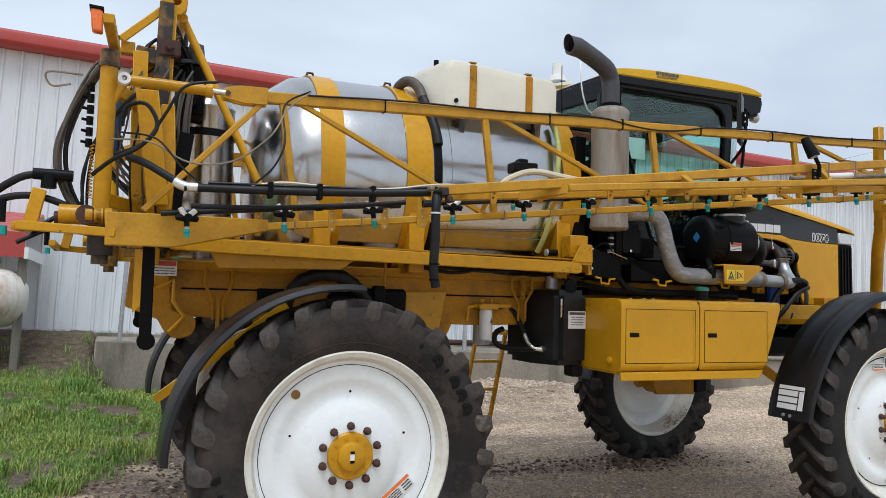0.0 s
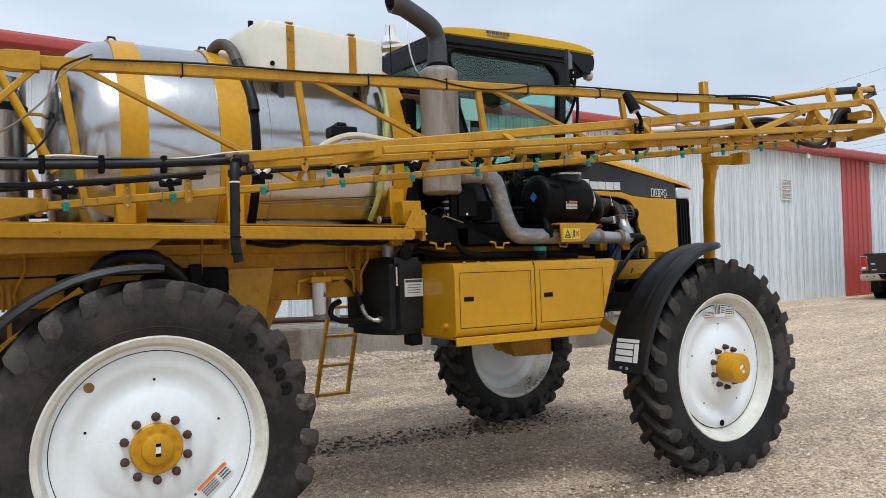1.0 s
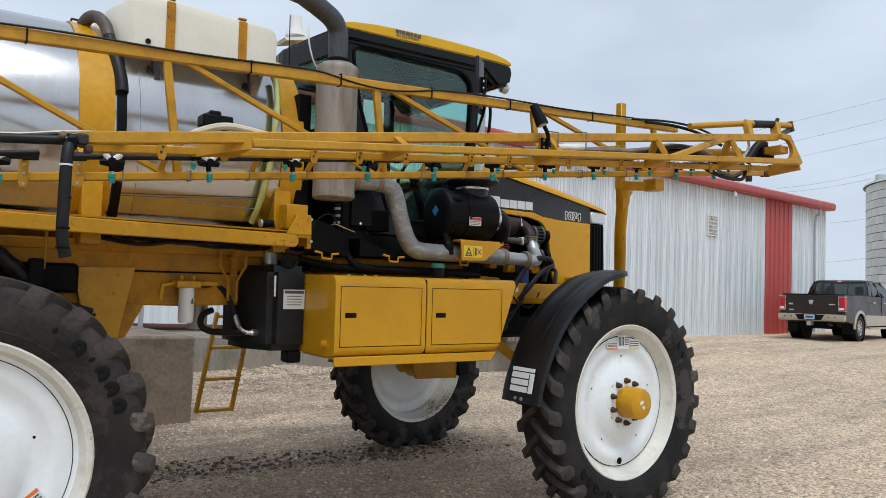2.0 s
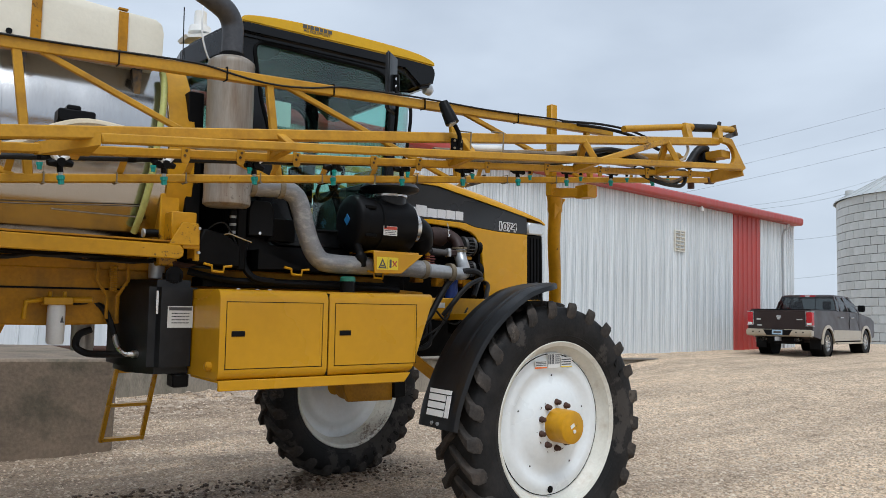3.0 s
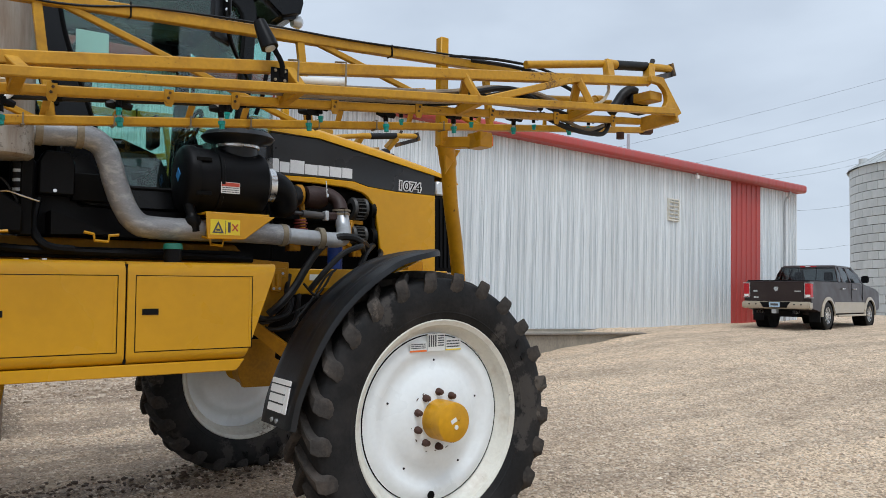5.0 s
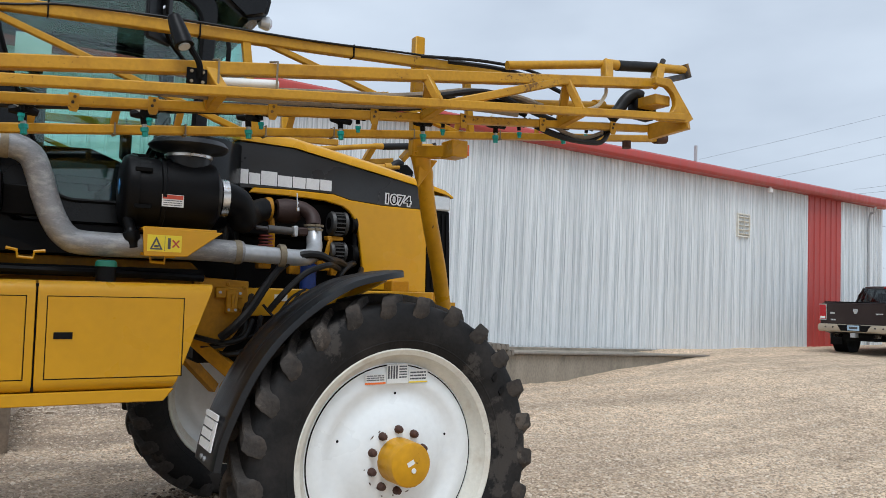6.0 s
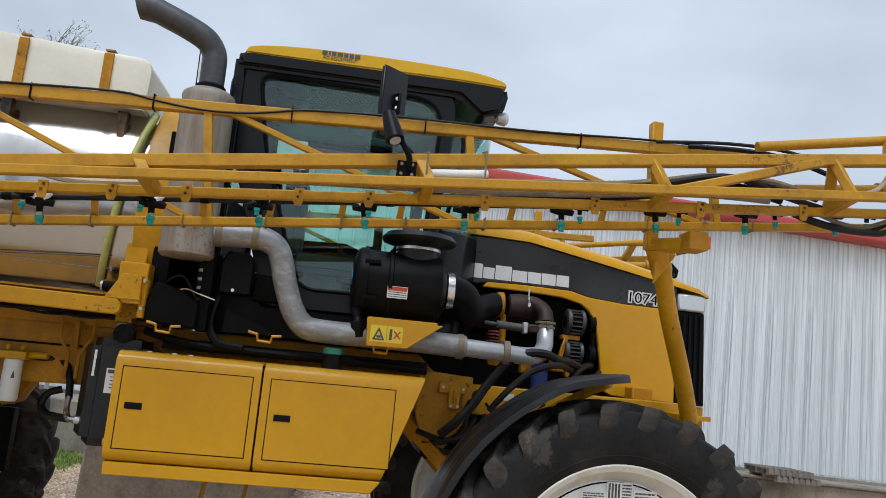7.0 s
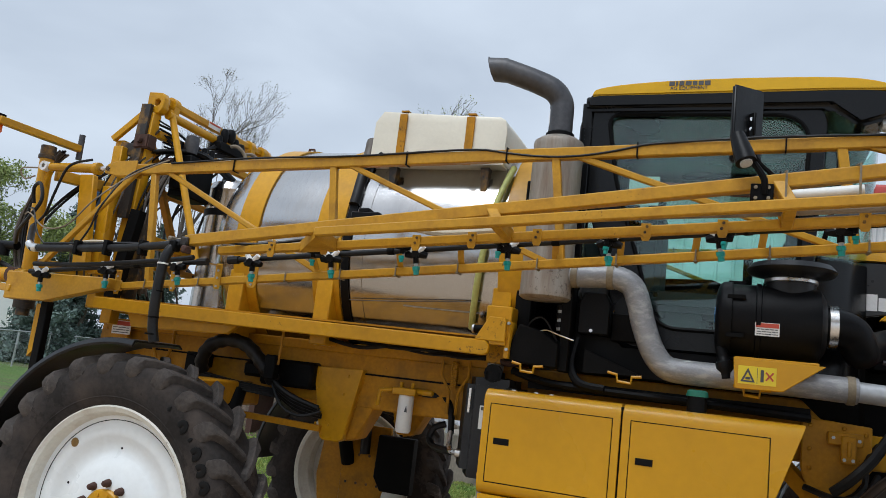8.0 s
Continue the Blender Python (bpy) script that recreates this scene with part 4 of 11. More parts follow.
# ---- chassis ----
def frame_rails():
    for y0, y1 in ((1.12, 1.20), (2.25, 2.33)):
        bm = bmesh.new()
        prism(bm, [(-1.18, 1.93), (2.2, 1.96), (3.62, 1.95), (3.78, 1.80), (5.35, 1.80), (5.35, 1.66), (3.9, 1.62), (2.2, 1.60), (1.3, 1.58), (-1.05, 1.62), (-1.18, 1.70)], y0, y1)
        P_("frame_rail", bm, YELLOW_DULL, "yellow painted steel frame rail", 0.01)
        bm = bmesh.new()
        box(bm, -1.0, 2.0, y0 - 0.03, y1 + 0.03, 1.925, 1.995)
        P_("frame_cap", bm, YELLOW_DULL, bevel=0.008)
        bm = bmesh.new()
        box(bm, -0.9, 2.0, y0 - 0.012, y0, 1.80, 1.812)
        P_("frame_seam", bm, DARK)
    for x in (-0.9, 0.5, 2.1, 3.6, 5.1):
        bm = bmesh.new()
        box(bm, x - 0.07, x + 0.07, 1.2, 2.25, 1.68, 1.88)
        P_("cross_member", bm, YELLOW_DULL, bevel=0.01)
    # plates and brackets on the near rail
    bm = bmesh.new()
    prism(bm, [(-1.22, 2.0), (-1.0, 2.0), (-0.95, 1.66), (-0.83, 1.63), (-0.80, 1.60), (-0.80, 1.54), (-0.83, 1.495), (-0.89, 1.475), (-0.95, 1.485), (-1.0, 1.53), (-1.04, 1.60), (-1.24, 1.68)], 1.05, 1.10)
    bolts(bm, [(-1.17 + 0.10 * i, 1.05, 1.72 + 0.10 * j) for i in range(3) for j in range(3)])
    P_("rear_plate", bm, YELLOW_DULL, bevel=0.006)
    bm = bmesh.new()
    tube(bm, [(-1.05, 1.03, 1.80), (-0.95, 1.02, 1.86), (-0.95, 1.02, 1.72), (-0.88, 1.02, 1.62), (-0.97, 1.02, 1.52)], 0.014, 6)
    P_("bent_handle", bm, YELLOW)
    for s in (-1, 1):
        bm = bmesh.new()
        tube(bm, [(-0.66 + 0.09 * s, 1.08, 1.95), (-0.66 + 0.09 * s, 1.08, 1.84), (-0.66 + 0.03 * s, 1.08, 1.72), (-0.66 + 0.03 * s, 1.08, 1.60)], 0.012, 6)
        P_("suspension_strap", bm, YELLOW_DULL)
    bm = bmesh.new()
    box(bm, -0.66 - 0.012, -0.66 + 0.012, 1.06, 1.09, 1.42, 1.75)
    P_("hanger", bm, YELLOW_DULL)
    bm = bmesh.new()
    box(bm, -0.40, -0.22, 1.03, 1.12, 1.72, 1.82)
    box(bm, -0.36, -0.27, 0.98, 1.05, 1.66, 1.80)
    P_("valve_block", bm, DARK, "greasy valve block on the frame rail", 0.008)
    bm = bmesh.new()
    for i in range(5):
        tube(bm, smooth_path([(-0.28, 1.0, 1.70 - 0.012 * i), (0.1, 0.95, 1.66 - 0.012 * i), (0.45, 1.0, 1.63 - 0.012 * i)]), 0.007, 5)
    P_("hydraulic_line", bm, HOSE)


frame_rails()


def danger_label(x0, x1, y, z0, z1, head=0.3, seed=1, on=None, red=RED_INK):
    bm = bmesh.new()
    box(bm, x0, x1, y - 0.002, y, z0, z1)
    lab = part("warning_label", bm, LABEL, on or sprayer, "white warning label with a red heading")
    bm = bmesh.new()
    box(bm, x0 + 0.004, x1 - 0.004, y - 0.0032, y - 0.002, z1 - (z1 - z0) * head, z1 - 0.004)
    p = part("heading", bm, red, lab if not on else on)
    bm = bmesh.new()
    bars(bm, x0 + 0.01, x1 - 0.01, z0 + 0.005, z1 - (z1 - z0) * (head + 0.06), y - 0.002, 3, 0.35, seed)
    part("print", bm, INK, lab if not on else on)
    return lab


danger_label(-1.11, -0.935, 1.03, 1.885, 1.985, 0.36)


def suspension():
    # legs that carry the wheels: gusseted boxes down to each wheel motor
    for x, s in ((0.72, 1), (4.5, 1)):
        for near in (True, False):
            k = 1 if near else -1
            bm = bmesh.new()
            if x < 2:
                poly = [(0.63, 1.82), (1.0, 1.83), (0.91, 1.37), (0.88, 1.35), (0.76, 1.35), (0.74, 1.37)]
                prism(bm, poly, YC - k * 0.66, YC - k * 0.60)
                bolts(bm, [(0.69, YC - k * 0.66, 1.78), (0.90, YC - k * 0.66, 1.78), (0.69, YC - k * 0.66, 1.68), (0.88, YC - k * 0.66, 1.66), (0.70, YC - k * 0.66, 1.45), (0.80, YC - k * 0.66, 1.45)], 0.011, 0.006)
                P_("gusset_plate", bm, YELLOW, bevel=0.006)
                bm = bmesh.new()
                prism(bm, [(0.985, 1.83), (1.17, 1.82), (1.06, 1.55), (0.97, 1.38), (0.88, 1.352)], YC - k * 0.599, YC - k * 0.42)
                P_("gusset_side", bm, YELLOW_DULL, bevel=0.006)
    for x in (0.0, 4.5):
        for near in (True, False):
            k = -1 if near else 1
            yw = YC + k * 1.38
            bm = bmesh.new()
            # upright leg, stepping in to the frame
            if x > 2:
                prism(bm, [(x - 0.12, 0.745), (x + 0.40, 0.735), (x + 0.44, 0.86), (x + 0.30, 1.20), (x + 0.12, 1.62), (x - 0.12, 1.62), (x - 0.20, 1.20), (x - 0.17, 0.86)], YC + k * 1.18, YC + k * 1.24)
                bolts(bm, [(x - 0.02 + 0.09 * i, YC + k * 1.18, 0.775 - 0.002 * i) for i in range(5)], 0.011, 0.008)
            else:
                prism(bm, [(x - 0.20, 0.62), (x + 0.20, 0.62), (x + 0.24, 0.86), (x + 0.20, 1.20), (x + 0.12, 1.62), (x - 0.12, 1.62), (x - 0.20, 1.20), (x - 0.24, 0.86)], YC + k * 1.18, YC + k * 1.24)
            P_("wheel_leg", bm, YELLOW_DULL, "yellow upright leg of the wheel", 0.01)
            bm = bmesh.new()
            disc(bm, (x, YC + k * 1.24, 0.87), 0.13 if x > 2 else 0.17, k * 0.22, "y", 24)
            P_("wheel_motor", bm, YELLOW_DULL)
            if x > 2:
                bm = bmesh.new()
                box(bm, x + 0.40, x + 0.55, min(YC + k * 1.14, YC + k * 1.22), max(YC + k * 1.14, YC + k * 1.22), 0.76, 1.0)
                P_("brake_box", bm, DARK, bevel=0.01)
            bm = bmesh.new()
            box(bm, x - 0.14, x + 0.14, min(YC + k * 0.5, YC + k * 1.26), max(YC + k * 0.5, YC + k * 1.26), 1.50, 1.66)
            P_("axle_beam", bm, YELLOW_DULL if x < 2 else DARK, bevel=0.012)
            bm = bmesh.new()
            beam(bm, (x - 0.3, YC + k * 1.12, 0.95), (x - 0.95 if x > 2 else x + 0.9, YC + k * 0.6, 1.58), 0.06, 0.08)
            if x > 2:
                P_("torque_arm", bm, YELLOW_DULL)
            else:
                bm.free()
            bm = bmesh.new()
            tube(bm, [(x + 0.16, YC + k * 1.0, 1.02), (x + 0.12, YC + k * 0.75, 1.60)], 0.06, 12)
            P_("air_spring", bm, DARK)
    bm = bmesh.new()
    box(bm, 0.25, 0.66, 1.0, 1.14, 1.66, 1.84)
    box(bm, 0.1, 0.35, 1.02, 1.14, 1.70, 1.80)
    P_("drive_motor", bm, DARK, bevel=0.02)
    bm = bmesh.new()
    beam(bm, (0.10, 1.05, 1.44), (0.75, 1.05, 1.42), 0.04, 0.04)
    P_("stay", bm, YELLOW_DULL)
    # rear wheel stays seen past the mudguard
    for y in (0.55,):
        bm = bmesh.new()
        beam(bm, (-1.05, y, 1.15), (-0.3, y, 1.72), 0.03, 0.05)
        beam(bm, (-0.86, y - 0.2, 0.62), (-0.60, y - 0.1, 0.85), 0.03, 0.05)
        P_("mudguard_stay", bm, YELLOW)


suspension()


def far_motor():
    bm = bmesh.new()
    prism(bm, [(0.10, 0.70), (0.48, 0.70), (0.54, 1.0), (0.54, 1.36), (0.10, 1.36)], 2.72, 2.76)
    plate = P_("motor_plate", bm, YELLOW_DULL, "yellow bolted wheel motor plate", 0.006)
    bm = bmesh.new()
    prism(bm, [(0.47, 1.30), (0.80, 1.30), (0.80, 0.84), (0.53, 0.84), (0.46, 0.95)], 2.62, 2.72)
    P_("motor_guard", bm, DARK, "black motor guard box", 0.008)
    bm = bmesh.new()
    tube(bm, smooth_path([(0.34, 2.66, 1.12), (0.33, 2.66, 1.40), (0.36, 2.62, 1.52), (0.50, 2.5, 1.54), (0.75, 2.4, 1.52)]), 0.045, 10)
    P_("motor_hose", bm, HOSE)
    for i in range(4):
        for j in range(2):
            bm = bmesh.new()
            disc(bm, (0.16 + 0.10 * i, 2.722, 0.86 + 0.24 * j), 0.012, -0.008, "y", 6)
            part("bolt", bm, GREASE, plate)


far_motor()


# ---- mudguards ----
def mudguard(x, y0, y1, r, a0, a1, name="mudguard"):
    """A curved black plastic sheet over the tyre, from angle a0 to a1, rolled down at its outer edge."""
    bm = bmesh.new()
    prof = [(r - 0.03, y0), (r - 0.004, y0 + 0.012), (r, y0 + 0.04), (r, y1 - 0.03), (r - 0.02, y1), (r - 0.030, y1), (r - 0.012, y1 - 0.034), (r - 0.012, y0 + 0.045), (r - 0.016, y0 + 0.022), (r - 0.042, y0 + 0.008)]
    rings = lathe(bm, prof, (x, 0, 0.87), "y", 28, radians(a0), radians(a1), close=True)
    bm.faces.new([ring[0] for ring in rings])
    bm.faces.new([ring[-1] for ring in rings][::-1])
    o = P_(name, bm, GUARD, "black plastic mudguard", angle=50)
    return o


rear_guard = mudguard(-0.05, -0.02, 0.42, 0.985, 84, 180)
mudguard(-0.05, 3.03, 3.47, 0.985, 84, 180)
for yy0, yy1 in ((0.045, 0.46), (2.99, 3.405)):
    bm = bmesh.new()
    # flat tip, round crown, straight flap behind
    outline = [(4.62, 1.928), (4.46, 1.910), (4.27, 1.866), (4.145, 1.805), (4.005, 1.71), (3.87, 1.59), (3.765, 1.46), (3.685, 1.325), (3.62, 1.18), (3.572, 1.05), (3.545, 0.915)]
    outline = [(p.x, p.z) for p in smooth_path([(u, 0, v) for u, v in outline], 4)]
    # across: a rolled edge, three low ribs, the far edge
    w_ = yy1 - yy0
    across = [(0.0, -0.030), (0.006, -0.008), (0.03, 0.0)]
    for c in (0.10, 0.155, w_ - 0.09):
        across += [(c - 0.016, 0.0), (c - 0.009, 0.0028), (c + 0.009, 0.0028), (c + 0.016, 0.0)]
    across += [(w_ - 0.03, 0.0), (w_ - 0.006, -0.008), (w_, -0.030)]
    rows = []
    for i, (u, v) in enumerate(outline):
        a, b = outline[max(i - 1, 0)], outline[min(i + 1, len(outline) - 1)]
        d = V((b[0] - a[0], b[1] - a[1])).normalized()
        flat = ramp(1.30, 1.45, v)
        tip = 0.16 * max(0.0, 1 - i / 5) ** 1.6
        ring_ = []
        for thick in (0.0, 0.010):
            line = []
            for y, h in across:
                h = h * flat if h > 0 else h
                y = tip + y * (w_ - tip) / w_
                line.append((u + d.y * (h - thick), yy0 + y, v - d.x * (h - thick)))
            ring_ += line if thick == 0 else line[::-1]
        rows.append([bm.verts.new(p) for p in ring_])
    for A, B in zip(rows, rows[1:]):
        for k in range(len(A)):
            bm.faces.new((A[k], A[(k + 1) % len(A)], B[(k + 1) % len(A)], B[k]))
    bm.faces.new(rows[0])
    bm.faces.new(rows[-1])
    fg = P_("mudguard", bm, GUARD, "black plastic mudguard with a flat rear flap", angle=30)
# white emblem plate on the near flap, two bolts below it
bm = bmesh.new()
for y0, y1, z0, z1 in ((0.115, 0.355, 1.146, 1.172), (0.115, 0.155, 0.995, 1.137), (0.172, 0.355, 1.097, 1.137), (0.172, 0.355, 1.046, 1.086), (0.172, 0.355, 0.995, 1.035)):
    xs = lambda z: 3.566 + (z - 1.07) * 0.19
    a = [bm.verts.new((xs(z) - 0.006, y, z)) for y, z in ((y0, z0), (y1, z0), (y1, z1), (y0, z1))]
    b = [bm.verts.new((xs(z) + 0.002, y, z)) for y, z in ((y0, z0), (y1, z0), (y1, z1), (y0, z1))]
    bm.faces.new(a)
    bm.faces.new(b[::-1])
    for k in range(4):
        bm.faces.new((a[k], b[k], b[(k + 1) % 4], a[(k + 1) % 4]))
P_("emblem", bm, WHITE, "white barred emblem on the flap")
for y in (0.225, 0.29):
    bm = bmesh.new()
    disc(bm, (3.553, y, 0.945), 0.013, -0.012, "x", 8)
    P_("flap_bolt", bm, GALV)
for y in (0.56, 2.9):
    bm = bmesh.new()
    beam(bm, (4.55, y - 0.25, 1.88), (4.25, y + 0.1, 1.66), 0.05, 0.04)
    beam(bm, (4.25, y + 0.1, 1.66), (4.2, y + 0.6 if y < 1 else y - 0.6, 1.64), 0.05, 0.05)
    P_("mudguard_bracket", bm, YELLOW, bevel=0.004)


# ---- stainless product tank ----
TZ, TR = 2.655, 0.83


def tank():
    bm = bmesh.new()
    prof = [(0.0, -0.44), (0.32, -0.425), (0.56, -0.37), (0.715, -0.28), (0.80, -0.16), (TR, -0.04), (TR, 0.5), (TR, 1.0), (TR, 1.5), (TR, 1.96), (0.80, 2.05), (0.715, 2.12), (0.43, 2.20), (0.0, 2.23)]
    lathe(bm, prof, (0, YC, TZ), "x", 72)
    t = P_("tank", bm, STEEL, "brushed stainless steel cylinder tank", angle=50)
    for x0, x1, mt, lab in ((-0.03, 0.14, YELLOW, "yellow steel tank band"), (0.60, 0.80, YELLOW, "yellow steel tank band"), (0.815, 0.87, BLACK, "black rubber tank band"), (1.90, 2.06, YELLOW, "yellow steel tank band")):
        bm = bmesh.new()
        r = TR + (0.006 if mt is YELLOW else 0.009)
        lathe(bm, [(r - 0.004, x0), (r + 0.006, x0), (r + 0.006, x1), (r - 0.004, x1)], (0, YC, TZ), "x", 72, close=True)
        part("tank_band", bm, mt, t, lab)
    for x in (-0.02, 1.97, 0.95):
        bm = bmesh.new()
        lathe(bm, [(TR - 0.004, x), (TR + 0.004, x + 0.004), (TR + 0.004, x + 0.016), (TR - 0.004, x + 0.02)], (0, YC, TZ), "x", 72)
        part("weld_seam", bm, STEEL, t)
    # saddles on which it lies
    for x in (0.0, 0.70, 1.93):
        for k in (-1, 1):
            bm = bmesh.new()
            prism(bm, [(YC + k * 0.80, 2.42), (YC + k * 0.70, 2.42), (YC + k * 0.55, 2.12), (YC + k * 0.55, 1.96), (YC + k * 0.80, 1.96)], x - 0.06, x + 0.06, "x")
            P_("tank_saddle", bm, YELLOW, bevel=0.008)
    # filler lug and lifting eyes
    for x in (0.02, 0.66):
        bm = bmesh.new()
        tube(bm, [(x - 0.035, 1.62, TZ + TR - 0.01), (x - 0.02, 1.62, TZ + TR + 0.035), (x + 0.02, 1.62, TZ + TR + 0.035), (x + 0.035, 1.62, TZ + TR - 0.01)], 0.010, 6)
        part("lifting_eye", bm, RUST, t)
    bm = bmesh.new()
    tube(bm, smooth_path([(1.885, 1.06, 3.22), (1.876, 0.98, 3.12), (1.85, 0.89, 2.95), (1.82, 0.86, 2.75), (1.79, 0.86, 2.5), (1.76, 0.92, 2.3), (1.735, 1.0, 2.16)], 16), [0.0225 if i % 2 else 0.0195 for i in range(97)], 10)
    P_("sight_tube", bm, HOSE_LIME, "yellow-green ribbed sight tube")
    for mt, pts in ((HOSE_BROWN, [(0.88, 0.965, 2.275), (1.19, 0.955, 2.288), (1.5, 0.95, 2.31), (1.79, 0.945, 2.326)]), (HOSE_TAN, [(1.26, 0.985, 2.268), (1.5, 0.99, 2.262), (1.78, 0.99, 2.258)])):
        bm = bmesh.new()
        tube(bm, smooth_path(pts), 0.004, 6)
        P_("tank_wire", bm, mt)
    bm = bmesh.new()
    tube(bm, smooth_path([(0.79, 1.13, 3.30), (0.805, 1.08, 3.225), (0.825, 1.01, 3.11), (0.84, 0.95, 2.99), (0.842, 0.92, 2.91)]), 0.038, 10)
    P_("fill_hose", bm, HOSE, "black hose over the tank")
    bm = bmesh.new()
    tube(bm, smooth_path([(0.675, 1.44, 3.40), (0.685, 1.38, 3.445), (0.71, 1.31, 3.465), (0.745, 1.24, 3.445), (0.775, 1.18, 3.385), (0.79, 1.13, 3.30)]), 0.040, 12)
    P_("fill_elbow", bm, HOSE_BROWN, "weathered brown filling elbow")


tank()


def poly_tank():
    bm = bmesh.new()
    def sec(y, x0, z):
        return [(x0 - 0.015, y, 3.22), (x0 - 0.005, y, z - 0.06), (x0 + 0.04, y, z), (1.5, y, z - 0.035), (1.79, y, z - 0.048), (1.825, y, z - 0.07), (1.835, y, z - 0.11), (1.83, y, 3.22)]
    rows = [[bm.verts.new(p) for p in sec(*a)] for a in ((0.94, 0.935, 3.55), (0.955, 0.92, 3.575), (1.0, 0.89, 3.585), (1.35, 0.81, 3.59), (2.0, 0.79, 3.59), (2.40, 0.88, 3.585), (2.485, 0.92, 3.575), (2.5, 0.935, 3.55))]
    for A, B in zip(rows, rows[1:]):
        for i in range(8):
            bm.faces.new((A[i], A[(i + 1) % 8], B[(i + 1) % 8], B[i]))
    bm.faces.new(rows[0])
    bm.faces.new(rows[-1])
    o = P_("rinse_tank", bm, POLY, "cream moulded plastic tank strapped on top", bevel=0.015, seg=2, angle=50)
    for x in (1.12, 1.60):
        bm = bmesh.new()
        box(bm, x - 0.027, x + 0.027, 0.926, 0.938, 3.20, 3.560 - 0.055 * (x - 0.9))
        box(bm, x - 0.027, x + 0.027, 0.938, 2.5, 3.580 - 0.055 * (x - 0.9), 3.590 - 0.055 * (x - 0.9))
        part("strap", bm, YELLOW_DULL, o, "yellow steel strap")
    bm = bmesh.new()
    disc(bm, (0.90, 1.15, 3.57), 0.02, 0.045, "z", 10)
    part("fitting", bm, BLACK, o)
    bm = bmesh.new()
    disc(bm, (0.985, 0.945, 3.265), 0.017, -0.016, "y", 12)
    part("drain_plug", bm, BLACK, o)
    bm = bmesh.new()
    box(bm, 0.95, 1.85, 1.30, 2.15, 3.17, 3.215)
    P_("tank_cradle", bm, DARK)
    for x in (1.05, 1.70):
        bm = bmesh.new()
        prism(bm, [(x - 0.02, 3.20), (x + 0.04, 3.20), (x + 0.03, 3.02), (x, 3.0)], 0.99, 1.05)
        P_("cradle_foot", bm, GREASE)
    # narrow upright rinse cylinder behind the tank
    bm = bmesh.new()
    lathe(bm, [(0.0, 1.98), (0.18, 1.99), (0.215, 2.03), (0.213, 3.15), (0.217, 3.16), (0.19, 3.22), (0.06, 3.27), (0.0, 3.27)], (-0.735, 1.73, 0), "z", 36)
    u = P_("rinse_cylinder", bm, STEEL, "upright stainless rinse cylinder")
    bm = bmesh.new()
    lathe(bm, [(0.214, 2.93), (0.222, 2.93), (0.222, 2.985), (0.214, 2.985)], (-0.735, 1.73, 0), "z", 36, close=True)
    part("clamp_band", bm, BLACK, u)


poly_tank()


# ---- deck rail beside the tank ----
def deck():
    for k in (-1, 1):
        y = YC + k * 1.02
        bm = bmesh.new()
        prism(bm, [(-1.0, 2.125), (1.93, 2.082), (1.955, 2.05), (1.95, 2.01), (1.925, 1.995), (-0.6, 2.03), (-1.0, 2.045)], y - 0.02, y + 0.03)
        P_("deck_rail", bm, YELLOW, "long yellow steel deck rail", 0.006)
        bm = bmesh.new()
        prism(bm, [(-1.0, 2.13), (2.05, 2.105), (2.05, 2.095), (-1.0, 2.118)], min(y - k * 0.0, y - k * 0.32), max(y, y - k * 0.32))
        P_("deck_plate", bm, YELLOW_DULL)
        bm = bmesh.new()
        prism(bm, [(-0.75, 2.04), (0.20, 2.03), (0.10, 1.96), (-0.70, 1.94)], y + 0.06 * -k, y + 0.10 * -k)
        P_("under_rail", bm, YELLOW, bevel=0.005)
        # end bracket with a gas strut
        bm = bmesh.new()
        prism(bm, [(1.86, 2.08), (2.046, 2.08), (2.038, 2.217), (1.94, 2.22)], y - 0.02, y - 0.008)
        prism(bm, [(1.945, 2.06), (2.046, 2.06), (2.038, 2.217), (1.945, 2.217)], y - 0.008, y + 0.05)
        prism(bm, [(2.03, 1.99), (2.062, 1.99), (2.062, 2.20), (2.03, 2.21)], y + 0.02, y + 0.16)
        bracket = P_("rail_bracket", bm, YELLOW, bevel=0.004)
        for z in (2.04, 2.19):
            bm = bmesh.new()
            disc(bm, (2.052, y - 0.002, z), 0.010, 0.022, "y", 6)
            part("bolt", bm, GALV, bracket)
        # drain fitting low on the tank's flank
        bm = bmesh.new()
        tube(bm, [(1.775, YC + k * 0.80, 2.157), (1.86, YC + k * 0.82, 2.158)], 0.026, 10)
        P_("drain_fitting", bm, DARK)
        bm = bmesh.new()
        tube(bm, [(1.768, YC + k * 0.80, 2.157), (1.780, YC + k * 0.80, 2.157)], 0.029, 10)
        P_("fitting_collar", bm, GALV)
        bm = bmesh.new()
        box(bm, 1.895, 2.05, min(y - k * 0.06, y - k * 0.2), max(y - k * 0.06, y - k * 0.2), 2.12, 2.292)
        P_("step_bracket", bm, YELLOW, bevel=0.006)


deck()


